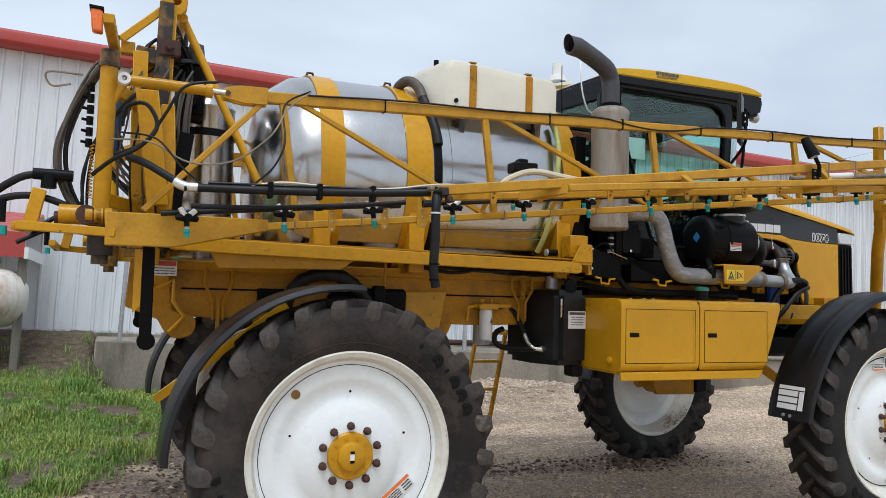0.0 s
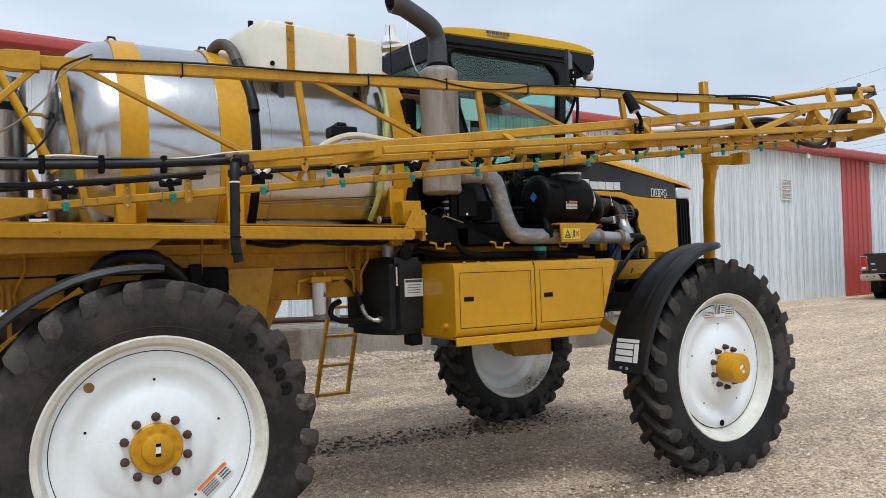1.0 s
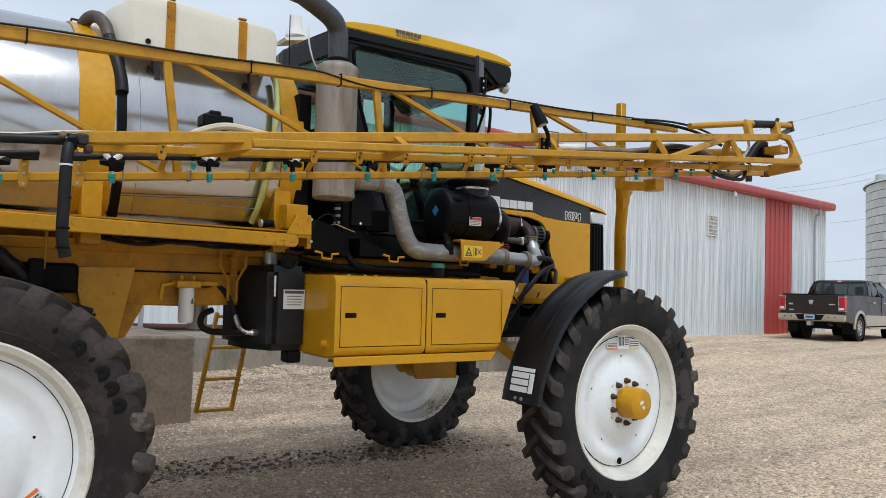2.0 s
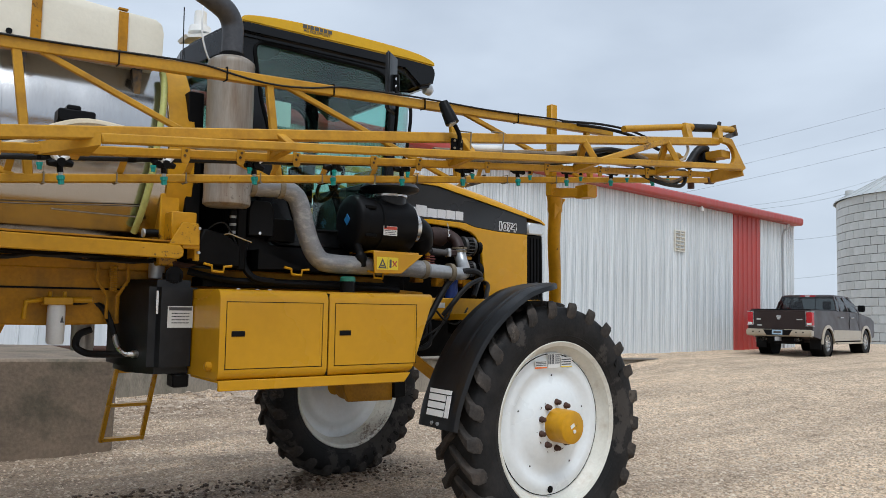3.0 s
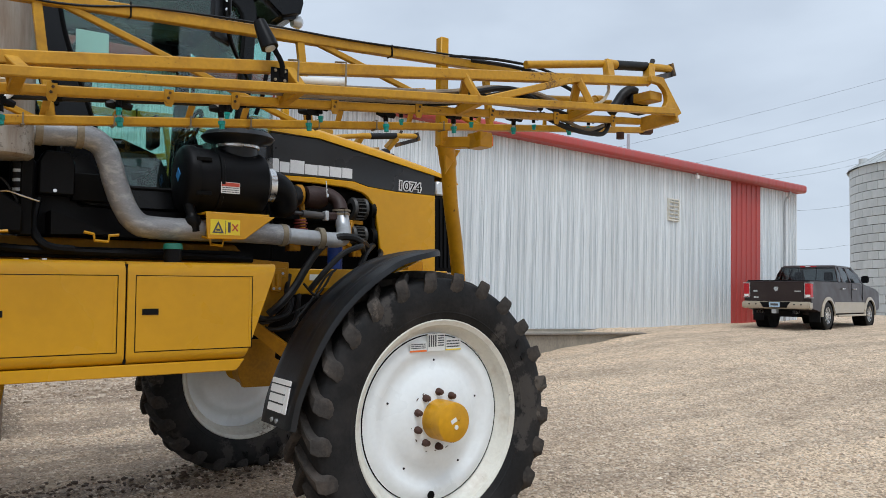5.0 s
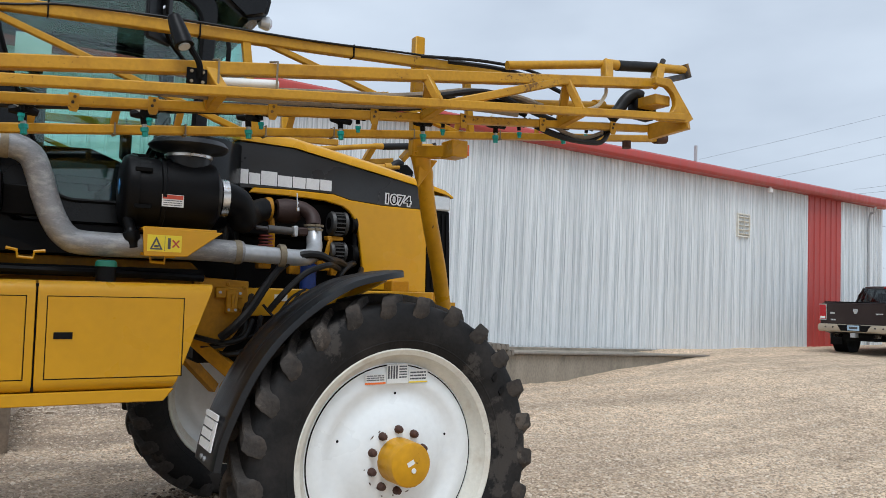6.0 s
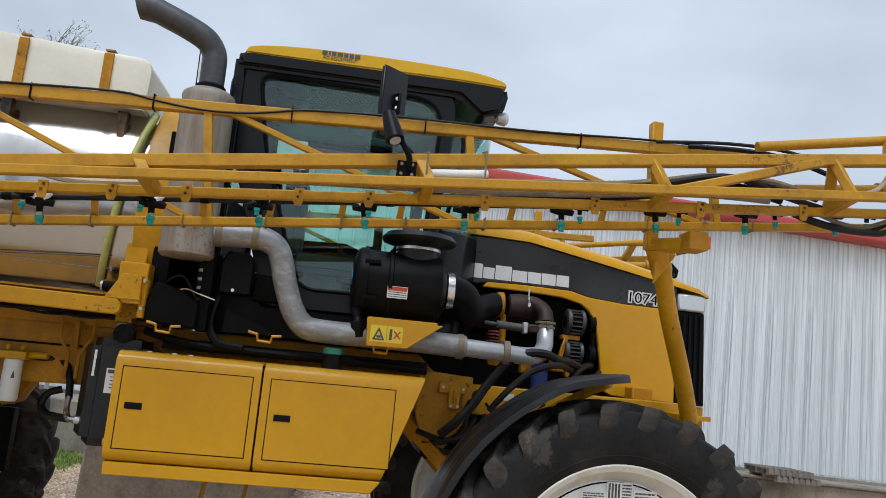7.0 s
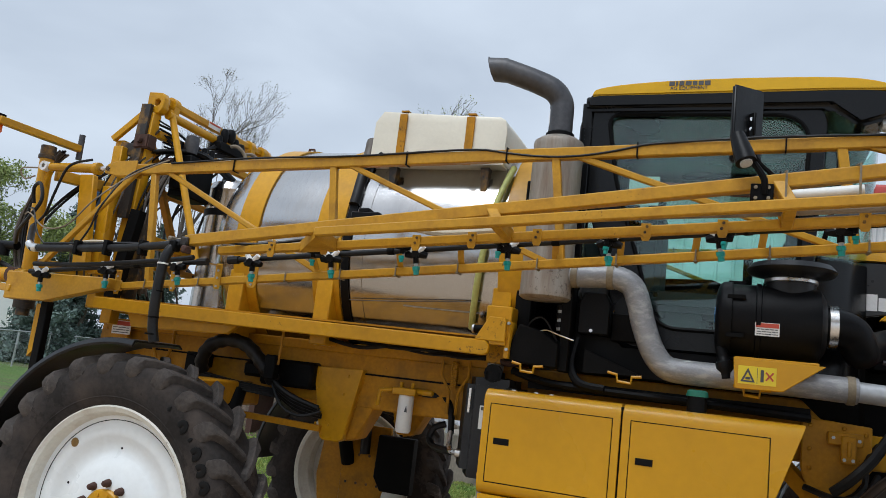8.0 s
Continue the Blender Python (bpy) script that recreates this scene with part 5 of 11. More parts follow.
# ---- tool boxes, fuel tank, filter, ladder ----
def toolbox():
    def shell(x0, x1, lean):
        """Bent sheet box: front rounded into top and bottom; its end leans by lean over the height."""
        y0, y1, z0, z1, r = 0.3405, 0.90, 1.282, 1.815, 0.062
        prof = [(y1, z0)]
        prof += [(y0 + r - r * math.sin(a), z0 + r - r * math.cos(a)) for a in [math.pi / 2 * i / 7 for i in range(8)]]
        prof += [(y0 + r - r * math.cos(a), z1 - r + r * math.sin(a)) for a in [math.pi / 2 * i / 7 for i in range(8)]]
        prof += [(y1, z1)]
        bm = bmesh.new()
        A = [bm.verts.new((x0, y, z)) for y, z in prof]
        B = [bm.verts.new((x1 + lean * (z - z0) / (z1 - z0), y, z)) for y, z in prof]
        bm.faces.new(A)
        bm.faces.new(B[::-1])
        for i in range(len(prof)):
            j = (i + 1) % len(prof)
            bm.faces.new((A[i], B[i], B[j], A[j]))
        bmesh.ops.recalc_face_normals(bm, faces=bm.faces)
        return bm
    a = P_("tool_box", shell(2.066, 2.766, 0.0), PANEL_YELLOW, "glossy yellow steel side locker", 0.003)
    b = P_("tool_box", shell(2.775, 3.405, 0.185), PANEL_YELLOW, "glossy yellow steel side locker with a slanting end", 0.003)
    bm = bmesh.new()
    box(bm, 2.764, 2.777, 0.352, 0.88, 1.29, 1.80)
    P_("box_gasket", bm, DARK)
    bm = bmesh.new()
    prism(bm, [(2.075, 1.222), (2.075, 1.284), (3.41, 1.284), (3.36, 1.222)], 0.352, 0.372)
    box(bm, 2.08, 3.40, 0.372, 0.86, 1.266, 1.280)
    P_("box_sill", bm, PANEL_YELLOW, bevel=0.004)
    for bx, x0, x1 in ((a, 2.107, 2.726), (b, 2.818, 3.438)):
        # door leaf standing in a dark gap
        bm = bmesh.new()
        for u in ((x0 - 0.004, x1 + 0.004, 1.346, 1.350), (x0 - 0.004, x1 + 0.004, 1.739, 1.743), (x0 - 0.004, x0, 1.350, 1.739), (x1, x1 + 0.004, 1.350, 1.739)):
            box(bm, u[0], u[1], 0.3393, 0.346, u[2], u[3])
        part("door_gap", bm, DARK, bx)
        bm = bmesh.new()
        box(bm, x0, x1, 0.3385, 0.3445, 1.350, 1.739)
        d = part("locker_door", bm, PANEL_YELLOW, bx, bevel=0.002)
        bm = bmesh.new()
        box(bm, x0 + 0.030, x0 + 0.112, 0.334, 0.3385, 1.538, 1.570)
        box(bm, x0 + 0.038, x0 + 0.104, 0.332, 0.334, 1.544, 1.564)
        part("latch", bm, BLACK, bx, "black flush latch", bevel=0.002)
        bm = bmesh.new()
        box(bm, x1 - 0.017, x1 - 0.004, 0.3365, 0.3385, 1.362, 1.728)
        part("hinge", bm, PANEL_YELLOW, bx)
    bm = bmesh.new()
    disc(bm, (2.066, 0.47, 1.36), 0.026, -0.03, "x", 12)
    disc(bm, (2.04, 0.47, 1.36), 0.018, -0.01, "x", 8)
    part("drain_plug", bm, YELLOW, a)
    for x in (2.2, 2.32, 2.40):
        bm = bmesh.new()
        disc(bm, (x, 0.42, 1.813), 0.012, 0.008, "z", 6)
        part("screw", bm, CHROME, a)


toolbox()


def fuel_tank():
    bm = bmesh.new()
    prism(bm, [(1.82, 0.80), (2.10, 0.80), (2.10, 1.45), (1.70, 1.45), (1.70, 1.08)], 1.29, 1.87, "z")
    t = P_("fuel_tank", bm, GUARD, "black moulded plastic fuel tank", 0.045, seg=4)
    bm = bmesh.new()
    box(bm, 1.905, 2.06, 0.797, 0.80, 1.575, 1.708)
    lab = part("caution_label", bm, LABEL, t, "white caution label")
    bm = bmesh.new()
    bars(bm, 1.93, 2.04, 1.595, 1.672, 0.797, 4, 0.3, 8)
    box(bm, 1.913, 2.052, 0.7958, 0.797, 1.681, 1.701)
    part("label_print", bm, INK, t)
    bm = bmesh.new()
    disc(bm, (1.95, 0.88, 1.86), 0.06, 0.05, "z", 14)
    disc(bm, (1.95, 0.84, 1.90), 0.055, 0.02, "y", 14)
    part("filler_cap", bm, BLACK, t)
    bm = bmesh.new()
    box(bm, 1.832, 1.845, 0.79, 0.80, 1.66, 1.80)
    part("sight_glass", bm, CHROME, t)
    bm = bmesh.new()
    tube(bm, [(1.90, 1.05, 1.88), (1.90, 1.05, 2.02)], 0.05, 14)
    P_("breather", bm, GALV, "grey breather can")
    bm = bmesh.new()
    box(bm, 1.96, 2.06, 0.82, 0.95, 1.205, 1.288)
    part("drain_box", bm, BLACK, t, bevel=0.01)
    # fitting and hoses under the filter
    bm = bmesh.new()
    tube(bm, [(1.80, 0.94, 1.41), (1.74, 0.92, 1.41)], 0.024, 10)
    tube(bm, smooth_path([(1.75, 0.925, 1.41), (1.70, 0.95, 1.415), (1.67, 1.0, 1.46), (1.66, 1.04, 1.52)]), 0.017, 8)
    P_("hose_fitting", bm, CHROME)
    bm = bmesh.new()
    tube(bm, smooth_path([(1.66, 1.04, 1.51), (1.64, 1.08, 1.60), (1.60, 1.12, 1.69), (1.53, 1.14, 1.72), (1.42, 1.10, 1.725)]), 0.020, 8)
    P_("fuel_hose", bm, HOSE)
    bm = bmesh.new()
    tube(bm, smooth_path([(1.70, 0.96, 1.41), (1.60, 1.06, 1.405), (1.52, 1.14, 1.41), (1.47, 1.18, 1.45), (1.49, 1.2, 1.52), (1.56, 1.22, 1.55)]), 0.022, 8)
    P_("fuel_hose", bm, HOSE)
    bm = bmesh.new()
    lathe(bm, [(0.0, 1.468), (0.04, 1.47), (0.05, 1.485), (0.05, 1.69), (0.046, 1.705), (0.0, 1.705)], (1.33, 1.06, 0), "z", 20)
    f = P_("spin_on_filter", bm, WHITE, "white spin-on oil filter")
    bm = bmesh.new()
    prism(bm, [(1.345, 1.60), (1.365, 1.60), (1.355, 1.64)], 1.008, 1.012)
    part("filter_mark", bm, INK, f)
    bm = bmesh.new()
    box(bm, 1.25, 1.41, 1.0, 1.14, 1.705, 1.75)
    tube(bm, [(1.40, 1.05, 1.735), (1.52, 1.02, 1.735)], 0.02, 8)
    tube(bm, [(1.26, 1.05, 1.735), (1.16, 1.02, 1.72), (1.15, 1.02, 1.62)], 0.016, 8)
    for x in (1.29, 1.37):
        disc(bm, (x, 1.05, 1.75), 0.014, 0.035, "z", 6)
    P_("filter_head", bm, YELLOW, bevel=0.005)
    # air dryer can beyond
    bm = bmesh.new()
    lathe(bm, [(0.0, 1.38), (0.07, 1.39), (0.075, 1.42), (0.075, 1.68), (0.0, 1.70)], (1.62, 1.75, 0), "z", 18)
    P_("air_dryer", bm, GALV, "grey air dryer can")


fuel_tank()


def ladder():
    """The fold-down ladder on the far side, seen below the frame."""
    y = 3.25
    for x0, x1 in ((2.262, 2.115), (2.602, 2.460)):
        bm = bmesh.new()
        beam(bm, (x0, y - 0.05, 1.45), (x1, y + 0.02, 0.49), 0.055, 0.032, up=(1, 0, 0))
        P_("ladder_rail", bm, YELLOW, bevel=0.004)
    for i in range(4):
        z = 0.51 + i * 0.30
        x = 2.118 + (z - 0.49) * 0.153
        bm = bmesh.new()
        beam(bm, (x, y + 0.02 - 0.07 * (z - 0.49), z), (x + 0.345, y + 0.02 - 0.07 * (z - 0.49), z), 0.10, 0.028)
        P_("ladder_step", bm, YELLOW, bevel=0.003)


ladder()


# ---- cab ----
def ring(bm, outer, inner, a, b):
    """A frame between two outlines of the same number of corners in the (x, z) plane, from y = a to y = b."""
    n = len(outer)
    A, B = [bm.verts.new((u, a, v)) for u, v in outer], [bm.verts.new((u, a, v)) for u, v in inner]
    C, D = [bm.verts.new((u, b, v)) for u, v in outer], [bm.verts.new((u, b, v)) for u, v in inner]
    for i in range(n):
        j = (i + 1) % n
        bm.faces.new((A[i], A[j], B[j], B[i]))
        bm.faces.new((C[i], D[i], D[j], C[j]))
        bm.faces.new((A[i], C[i], C[j], A[j]))
        bm.faces.new((B[i], B[j], D[j], D[i]))


def fillet(corners, n=6):
    """An outline of (x, z, radius) corners with each corner rounded off in n steps."""
    out = []
    for i, (x, z, r) in enumerate(corners):
        p, a, b = V((x, z)), V(corners[i - 1][:2]), V(corners[(i + 1) % len(corners)][:2])
        u, w = (a - p), (b - p)
        r = min(r, u.length * 0.45, w.length * 0.45)
        s0, s1 = p + u.normalized() * r, p + w.normalized() * r
        for k in range(n + 1):
            t = k / n
            q = s0 * (1 - t) ** 2 + p * 2 * t * (1 - t) + s1 * t * t
            out.append((q.x, q.y))
    return out


DOOR_GLASS = fillet([(2.472, 3.553, 0.09), (3.615, 3.535, 0.20), (3.575, 2.80, 0.02), (3.55, 2.268, 0.12), (2.84, 2.262, 0.12), (2.55, 3.12, 0.10)])
DOOR_OUT = fillet([(2.375, 3.635, 0.06), (3.705, 3.61, 0.16), (3.655, 2.80, 0.02), (3.635, 2.145, 0.05), (2.66, 2.14, 0.08), (2.38, 3.0, 0.10)])


def cab():
    for k in (-1, 1):
        y0 = YC + k * 0.725
        y1 = YC + k * 0.665
        side = 1 if k < 0 else -1
        bm = bmesh.new()
        ring(bm, DOOR_OUT, DOOR_GLASS, y0, y1)
        d = P_("cab_door", bm, GLOSS_BLACK, "black cab door frame", bevel=0.006)
        # rubber edge
        bm = bmesh.new()
        pts = [(u, y0 - side * 0.002, v) for u, v in DOOR_GLASS]
        tube(bm, pts + pts[:1], 0.013, 6)
        part("glass_seal", bm, DARK, d)
        bm = bmesh.new()
        prism(bm, DOOR_GLASS, y0 + side * 0.02, y0 + side * 0.026)
        g = part("door_glass", bm, CAB_GLASS, d, "green tinted cab glass")
        g.visible_shadow = False
        # rear pillar panel, upright bar in front of the door
        bm = bmesh.new()
        prism(bm, [(2.30, 2.2), (2.378, 2.2), (2.378, 3.61), (2.33, 3.61), (2.30, 3.48)], y0, y1)
        P_("rear_pillar", bm, GLOSS_BLACK, bevel=0.01)
        # lower side panel
        bm = bmesh.new()
        prism(bm, [(2.38, 2.42), (2.66, 2.14), (3.66, 2.14), (3.66, 1.96), (2.34, 1.96), (2.32, 2.42)], y0 + side * 0.012, y1)
        P_("cab_sill", bm, BLACK, bevel=0.008)
        # door handle and the wiper-like grab bar
        bm = bmesh.new()
        tube(bm, smooth_path([(3.72, y0 - side * 0.02, 3.36), (3.75, y0 - side * 0.07, 3.25), (3.72, y0 - side * 0.07, 2.95), (3.69, y0 - side * 0.02, 2.8)]), 0.014, 8)
        P_("grab_rail", bm, DARK)
        bm = bmesh.new()
        box(bm, 2.50, 2.53, y0 - 0.015, y0 + 0.02, 2.70, 2.84)
        P_("door_handle", bm, DARK, bevel=0.006)
    # windscreen, wrapping round the front
    plan = [(3.70, -0.69), (3.86, -0.60), (3.97, -0.42), (4.02, -0.2), (4.03, 0.0), (4.02, 0.2), (3.97, 0.42), (3.86, 0.60), (3.70, 0.69)]
    bm = bmesh.new()
    lo, hi = [bm.verts.new((x - 0.03, YC + y, 2.72)) for x, y in plan], [bm.verts.new((x + 0.01, YC + y, 3.57)) for x, y in plan]
    lo2, hi2 = [bm.verts.new((x - 0.036, YC + y * 0.99, 2.72)) for x, y in plan], [bm.verts.new((x + 0.004, YC + y * 0.99, 3.57)) for x, y in plan]
    for a, b in ((lo, hi), (hi2, lo2), (hi, hi2), (lo2, lo)):
        for i in range(len(plan) - 1):
            bm.faces.new((a[i], a[i + 1], b[i + 1], b[i]))
    bm.faces.new((lo[0], hi[0], hi2[0], lo2[0]))
    bm.faces.new((lo[-1], lo2[-1], hi2[-1], hi[-1]))
    g = P_("windscreen", bm, CAB_GLASS, "green tinted windscreen", angle=60)
    g.visible_shadow = False
    bm = bmesh.new()
    prism(bm, [(3.66, -0.68), (3.82, -0.60), (3.95, -0.42), (4.0, 0), (3.95, 0.42), (3.82, 0.60), (3.66, 0.68)], 2.0, 2.74, "z")
    for v in bm.verts:
        v.co.y += YC
    P_("cowl", bm, GLOSS_BLACK, bevel=0.01)
    # back of the cab: glass bowed to the rear between dark frames
    bow = [(2.335, 1.0), (2.285, 1.35), (2.235, 1.68), (2.235, 2 * YC - 1.68), (2.285, 2 * YC - 1.35), (2.335, 2 * YC - 1.0)]
    for (xa, ya), (xb, yb) in ((bow[0], bow[2]), (bow[2], bow[3]), (bow[3], bow[5])):
        for name, z0, z1, mt, w in (("cab_back", 2.15, 2.93, BLACK, 0.04), ("rear_glass", 2.93, 3.46, CAB_GLASS, 0.006), ("back_header", 3.46, 3.63, GLOSS_BLACK, 0.05)):
            bm = bmesh.new()
            beam(bm, (xa, ya, (z0 + z1) / 2), (xb, yb, (z0 + z1) / 2), w, z1 - z0)
            g = P_(name, bm, mt, "green tinted rear window" if mt is CAB_GLASS else "", bevel=0.0 if mt is CAB_GLASS else 0.006)
            if mt is CAB_GLASS:
                g.visible_shadow = False
    for xa, ya in (bow[2], bow[3]):
        bm = bmesh.new()
        beam(bm, (xa, ya, 2.9), (xa + 0.02, ya, 3.5), 0.035, 0.035, up=(1, 0, 0))
        P_("back_pillar", bm, GLOSS_BLACK, bevel=0.006)
    for s_ in (-1, 1):
        bm = bmesh.new()
        prism(bm, [(2.25, YC), (2.40, YC), (2.40, YC + s_ * 0.76), (2.33, YC + s_ * 0.74), (2.24, YC + s_ * 0.06)], 3.62, 3.665, "z")
        P_("roof_back", bm, GLOSS_BLACK, bevel=0.008)
    bm = bmesh.new()
    box(bm, 2.35, 3.66, YC - 0.66, YC + 0.66, 1.96, 2.06)
    P_("cab_floor", bm, DARK)
    # roof: a black shell with a yellow cap
    bm = bmesh.new()
    prism(bm, [(2.335, 3.57), (2.33, 3.655), (2.40, 3.69), (3.86, 3.693), (4.00, 3.68), (4.015, 3.61), (3.99, 3.50), (3.85, 3.455), (3.70, 3.57)], YC - 0.77, YC + 0.77)
    P_("roof_shell", bm, GLOSS_BLACK, "black cab roof shell with a front visor", 0.03, seg=3)
    bm = bmesh.new()
    prism(bm, [(2.362, 3.662)] + [(p.x, p.z) for p in smooth_path([(2.37, 0, 3.680), (2.42, 0, 3.715), (2.70, 0, 3.745), (3.2, 0, 3.757), (3.73, 0, 3.747), (3.94, 0, 3.717), (4.005, 0, 3.685)], 4)] + [(3.99, 3.665), (3.70, 3.672)], YC - 0.765, YC + 0.765)
    roof = P_("roof_cap", bm, ROOF_YELLOW, "yellow cab roof cap", 0.03, seg=3)
    # dealer's name in plain blocks, the small line below it in letters
    bm = bmesh.new()
    x = 2.825
    for w in (0.032, 0.012, 0.028, 0.034, 0.026, 0.028, 0.032):
        box(bm, x, x + w, YC - 0.768, YC - 0.7655, 3.716, 3.743)
        x += w + 0.007
    part("lettering", bm, INK, roof, "dark block lettering on the roof edge")
    words("lettering_line", "AG EQUIPMENT", 0.030, pose(2.938, YC - 0.767, 3.699, 90, 0, 0), INK, roof, depth=0.001)
    # lamps at the front corners of the roof
    for k in (-1, 1):
        for x, z, r in ((3.985, 3.585, 0.064), (4.02, 3.495, 0.045)):
            bm = bmesh.new()
            yk = YC + k * 0.66
            lathe(bm, [(0.0, 0.028), (r * 0.6, 0.022), (r, 0.004), (r, -0.01), (r * 0.8, -0.05), (0.0, -0.07)], (x, yk, z), "x", 20)
            P_("work_lamp", bm, LAMP_GLASS, "round work lamp")
    # beacon and aerial behind the roof
    bm = bmesh.new()
    lathe(bm, [(0.0, 3.98), (0.045, 3.97), (0.05, 3.86), (0.08, 3.85), (0.09, 3.80), (0.0, 3.80)], (2.36, 1.80, 0.0), "z", 16)
    prism(bm, [(2.22, 3.74), (2.46, 3.80), (2.46, 3.77), (2.24, 3.72)], 1.70, 1.90)
    P_("gps_dome", bm, WHITE, "white receiver dome")
    bm = bmesh.new()
    tube(bm, [(2.06, 1.2, 3.0), (2.05, 1.2, 3.75)], 0.004, 5)
    tube(bm, [(3.9, 2.3, 3.74), (3.9, 2.3, 4.25)], 0.003, 5)
    P_("aerial", bm, DARK)
    bm = bmesh.new()
    tube(bm, smooth_path([(2.17, 1.1, 3.78), (2.12, 1.02, 3.7), (2.11, 0.98, 3.5), (2.16, 0.98, 3.35), (2.22, 0.99, 3.32)]), 0.006, 6)
    P_("aerial_cable", bm, WHITE)
    # driver's place
    bm = bmesh.new()
    box(bm, 2.75, 3.2, YC - 0.24, YC + 0.24, 2.42, 2.55)
    box(bm, 2.66, 2.80, YC - 0.24, YC + 0.24, 2.5, 3.1)
    box(bm, 2.68, 2.78, YC - 0.13, YC + 0.13, 3.1, 3.28)
    box(bm, 2.8, 3.1, YC - 0.2, YC + 0.2, 2.06, 2.42)
    P_("driver_seat", bm, SEAT, "dark driver's seat", bevel=0.04, seg=2)
    bm = bmesh.new()
    box(bm, 2.85, 3.35, YC + 0.30, YC + 0.48, 2.06, 2.62)
    box(bm, 3.3, 3.36, YC + 0.26, YC + 0.46, 2.68, 2.92)
    P_("console", bm, DARK, bevel=0.02)
    bm = bmesh.new()
    tube(bm, [(3.72, YC, 2.1), (3.5, YC, 2.74)], 0.035, 8)
    circ = [(3.48 + 0.07 * math.cos(a), YC + 0.19 * math.sin(a), 2.76 + 0.17 * math.cos(a)) for a in [2 * math.pi * i / 24 for i in range(25)]]
    tube(bm, circ, 0.016, 6)
    tube(bm, [circ[6], circ[18]], 0.012, 6)
    P_("steering_wheel", bm, DARK)
    bm = bmesh.new()
    box(bm, 2.62, 2.80, YC - 0.660, YC - 0.656, 3.0, 3.18)
    P_("window_sticker", bm, LABEL)
    # dark block added to cut off the bright view through the lower glass
    bm = bmesh.new()
    prism(bm, [(2.50, 2.05), (2.50, 2.60), (2.60, 2.70), (3.10, 2.72), (3.36, 2.62), (3.46, 2.40), (3.50, 2.05)], 1.98, 2.22)
    P_("side_console", bm, DARK, "added dark block behind the lower cab glass", bevel=0.03, seg=2)
    # mirror on its arm
    bm = bmesh.new()
    prism(bm, [(3.205, 0.387), (3.352, 0.506), (3.334, 0.531), (3.186, 0.412)], 3.07, 3.485, "z")
    P_("wing_mirror", bm, GUARD, "black wing mirror", bevel=0.012, seg=3)
    bm = bmesh.new()
    beam(bm, (3.292, 0.440, 3.22), (3.292, 0.440, 3.34), 0.016, 0.055, up=(0.63, -0.77, 0))
    P_("mirror_clamp", bm, DARK, bevel=0.004)
    for z in (3.253, 3.306):
        bm = bmesh.new()
        disc(bm, (3.292, 0.434, z), 0.011, -0.008, "y", 8)
        P_("screw", bm, CHROME)
    bm = bmesh.new()
    tube(bm, smooth_path([(3.295, 0.435, 3.25), (3.31, 0.44, 3.12), (3.42, 0.62, 3.06), (3.62, 0.95, 3.02)]), 0.013, 6)
    P_("mirror_arm", bm, DARK)


cab()


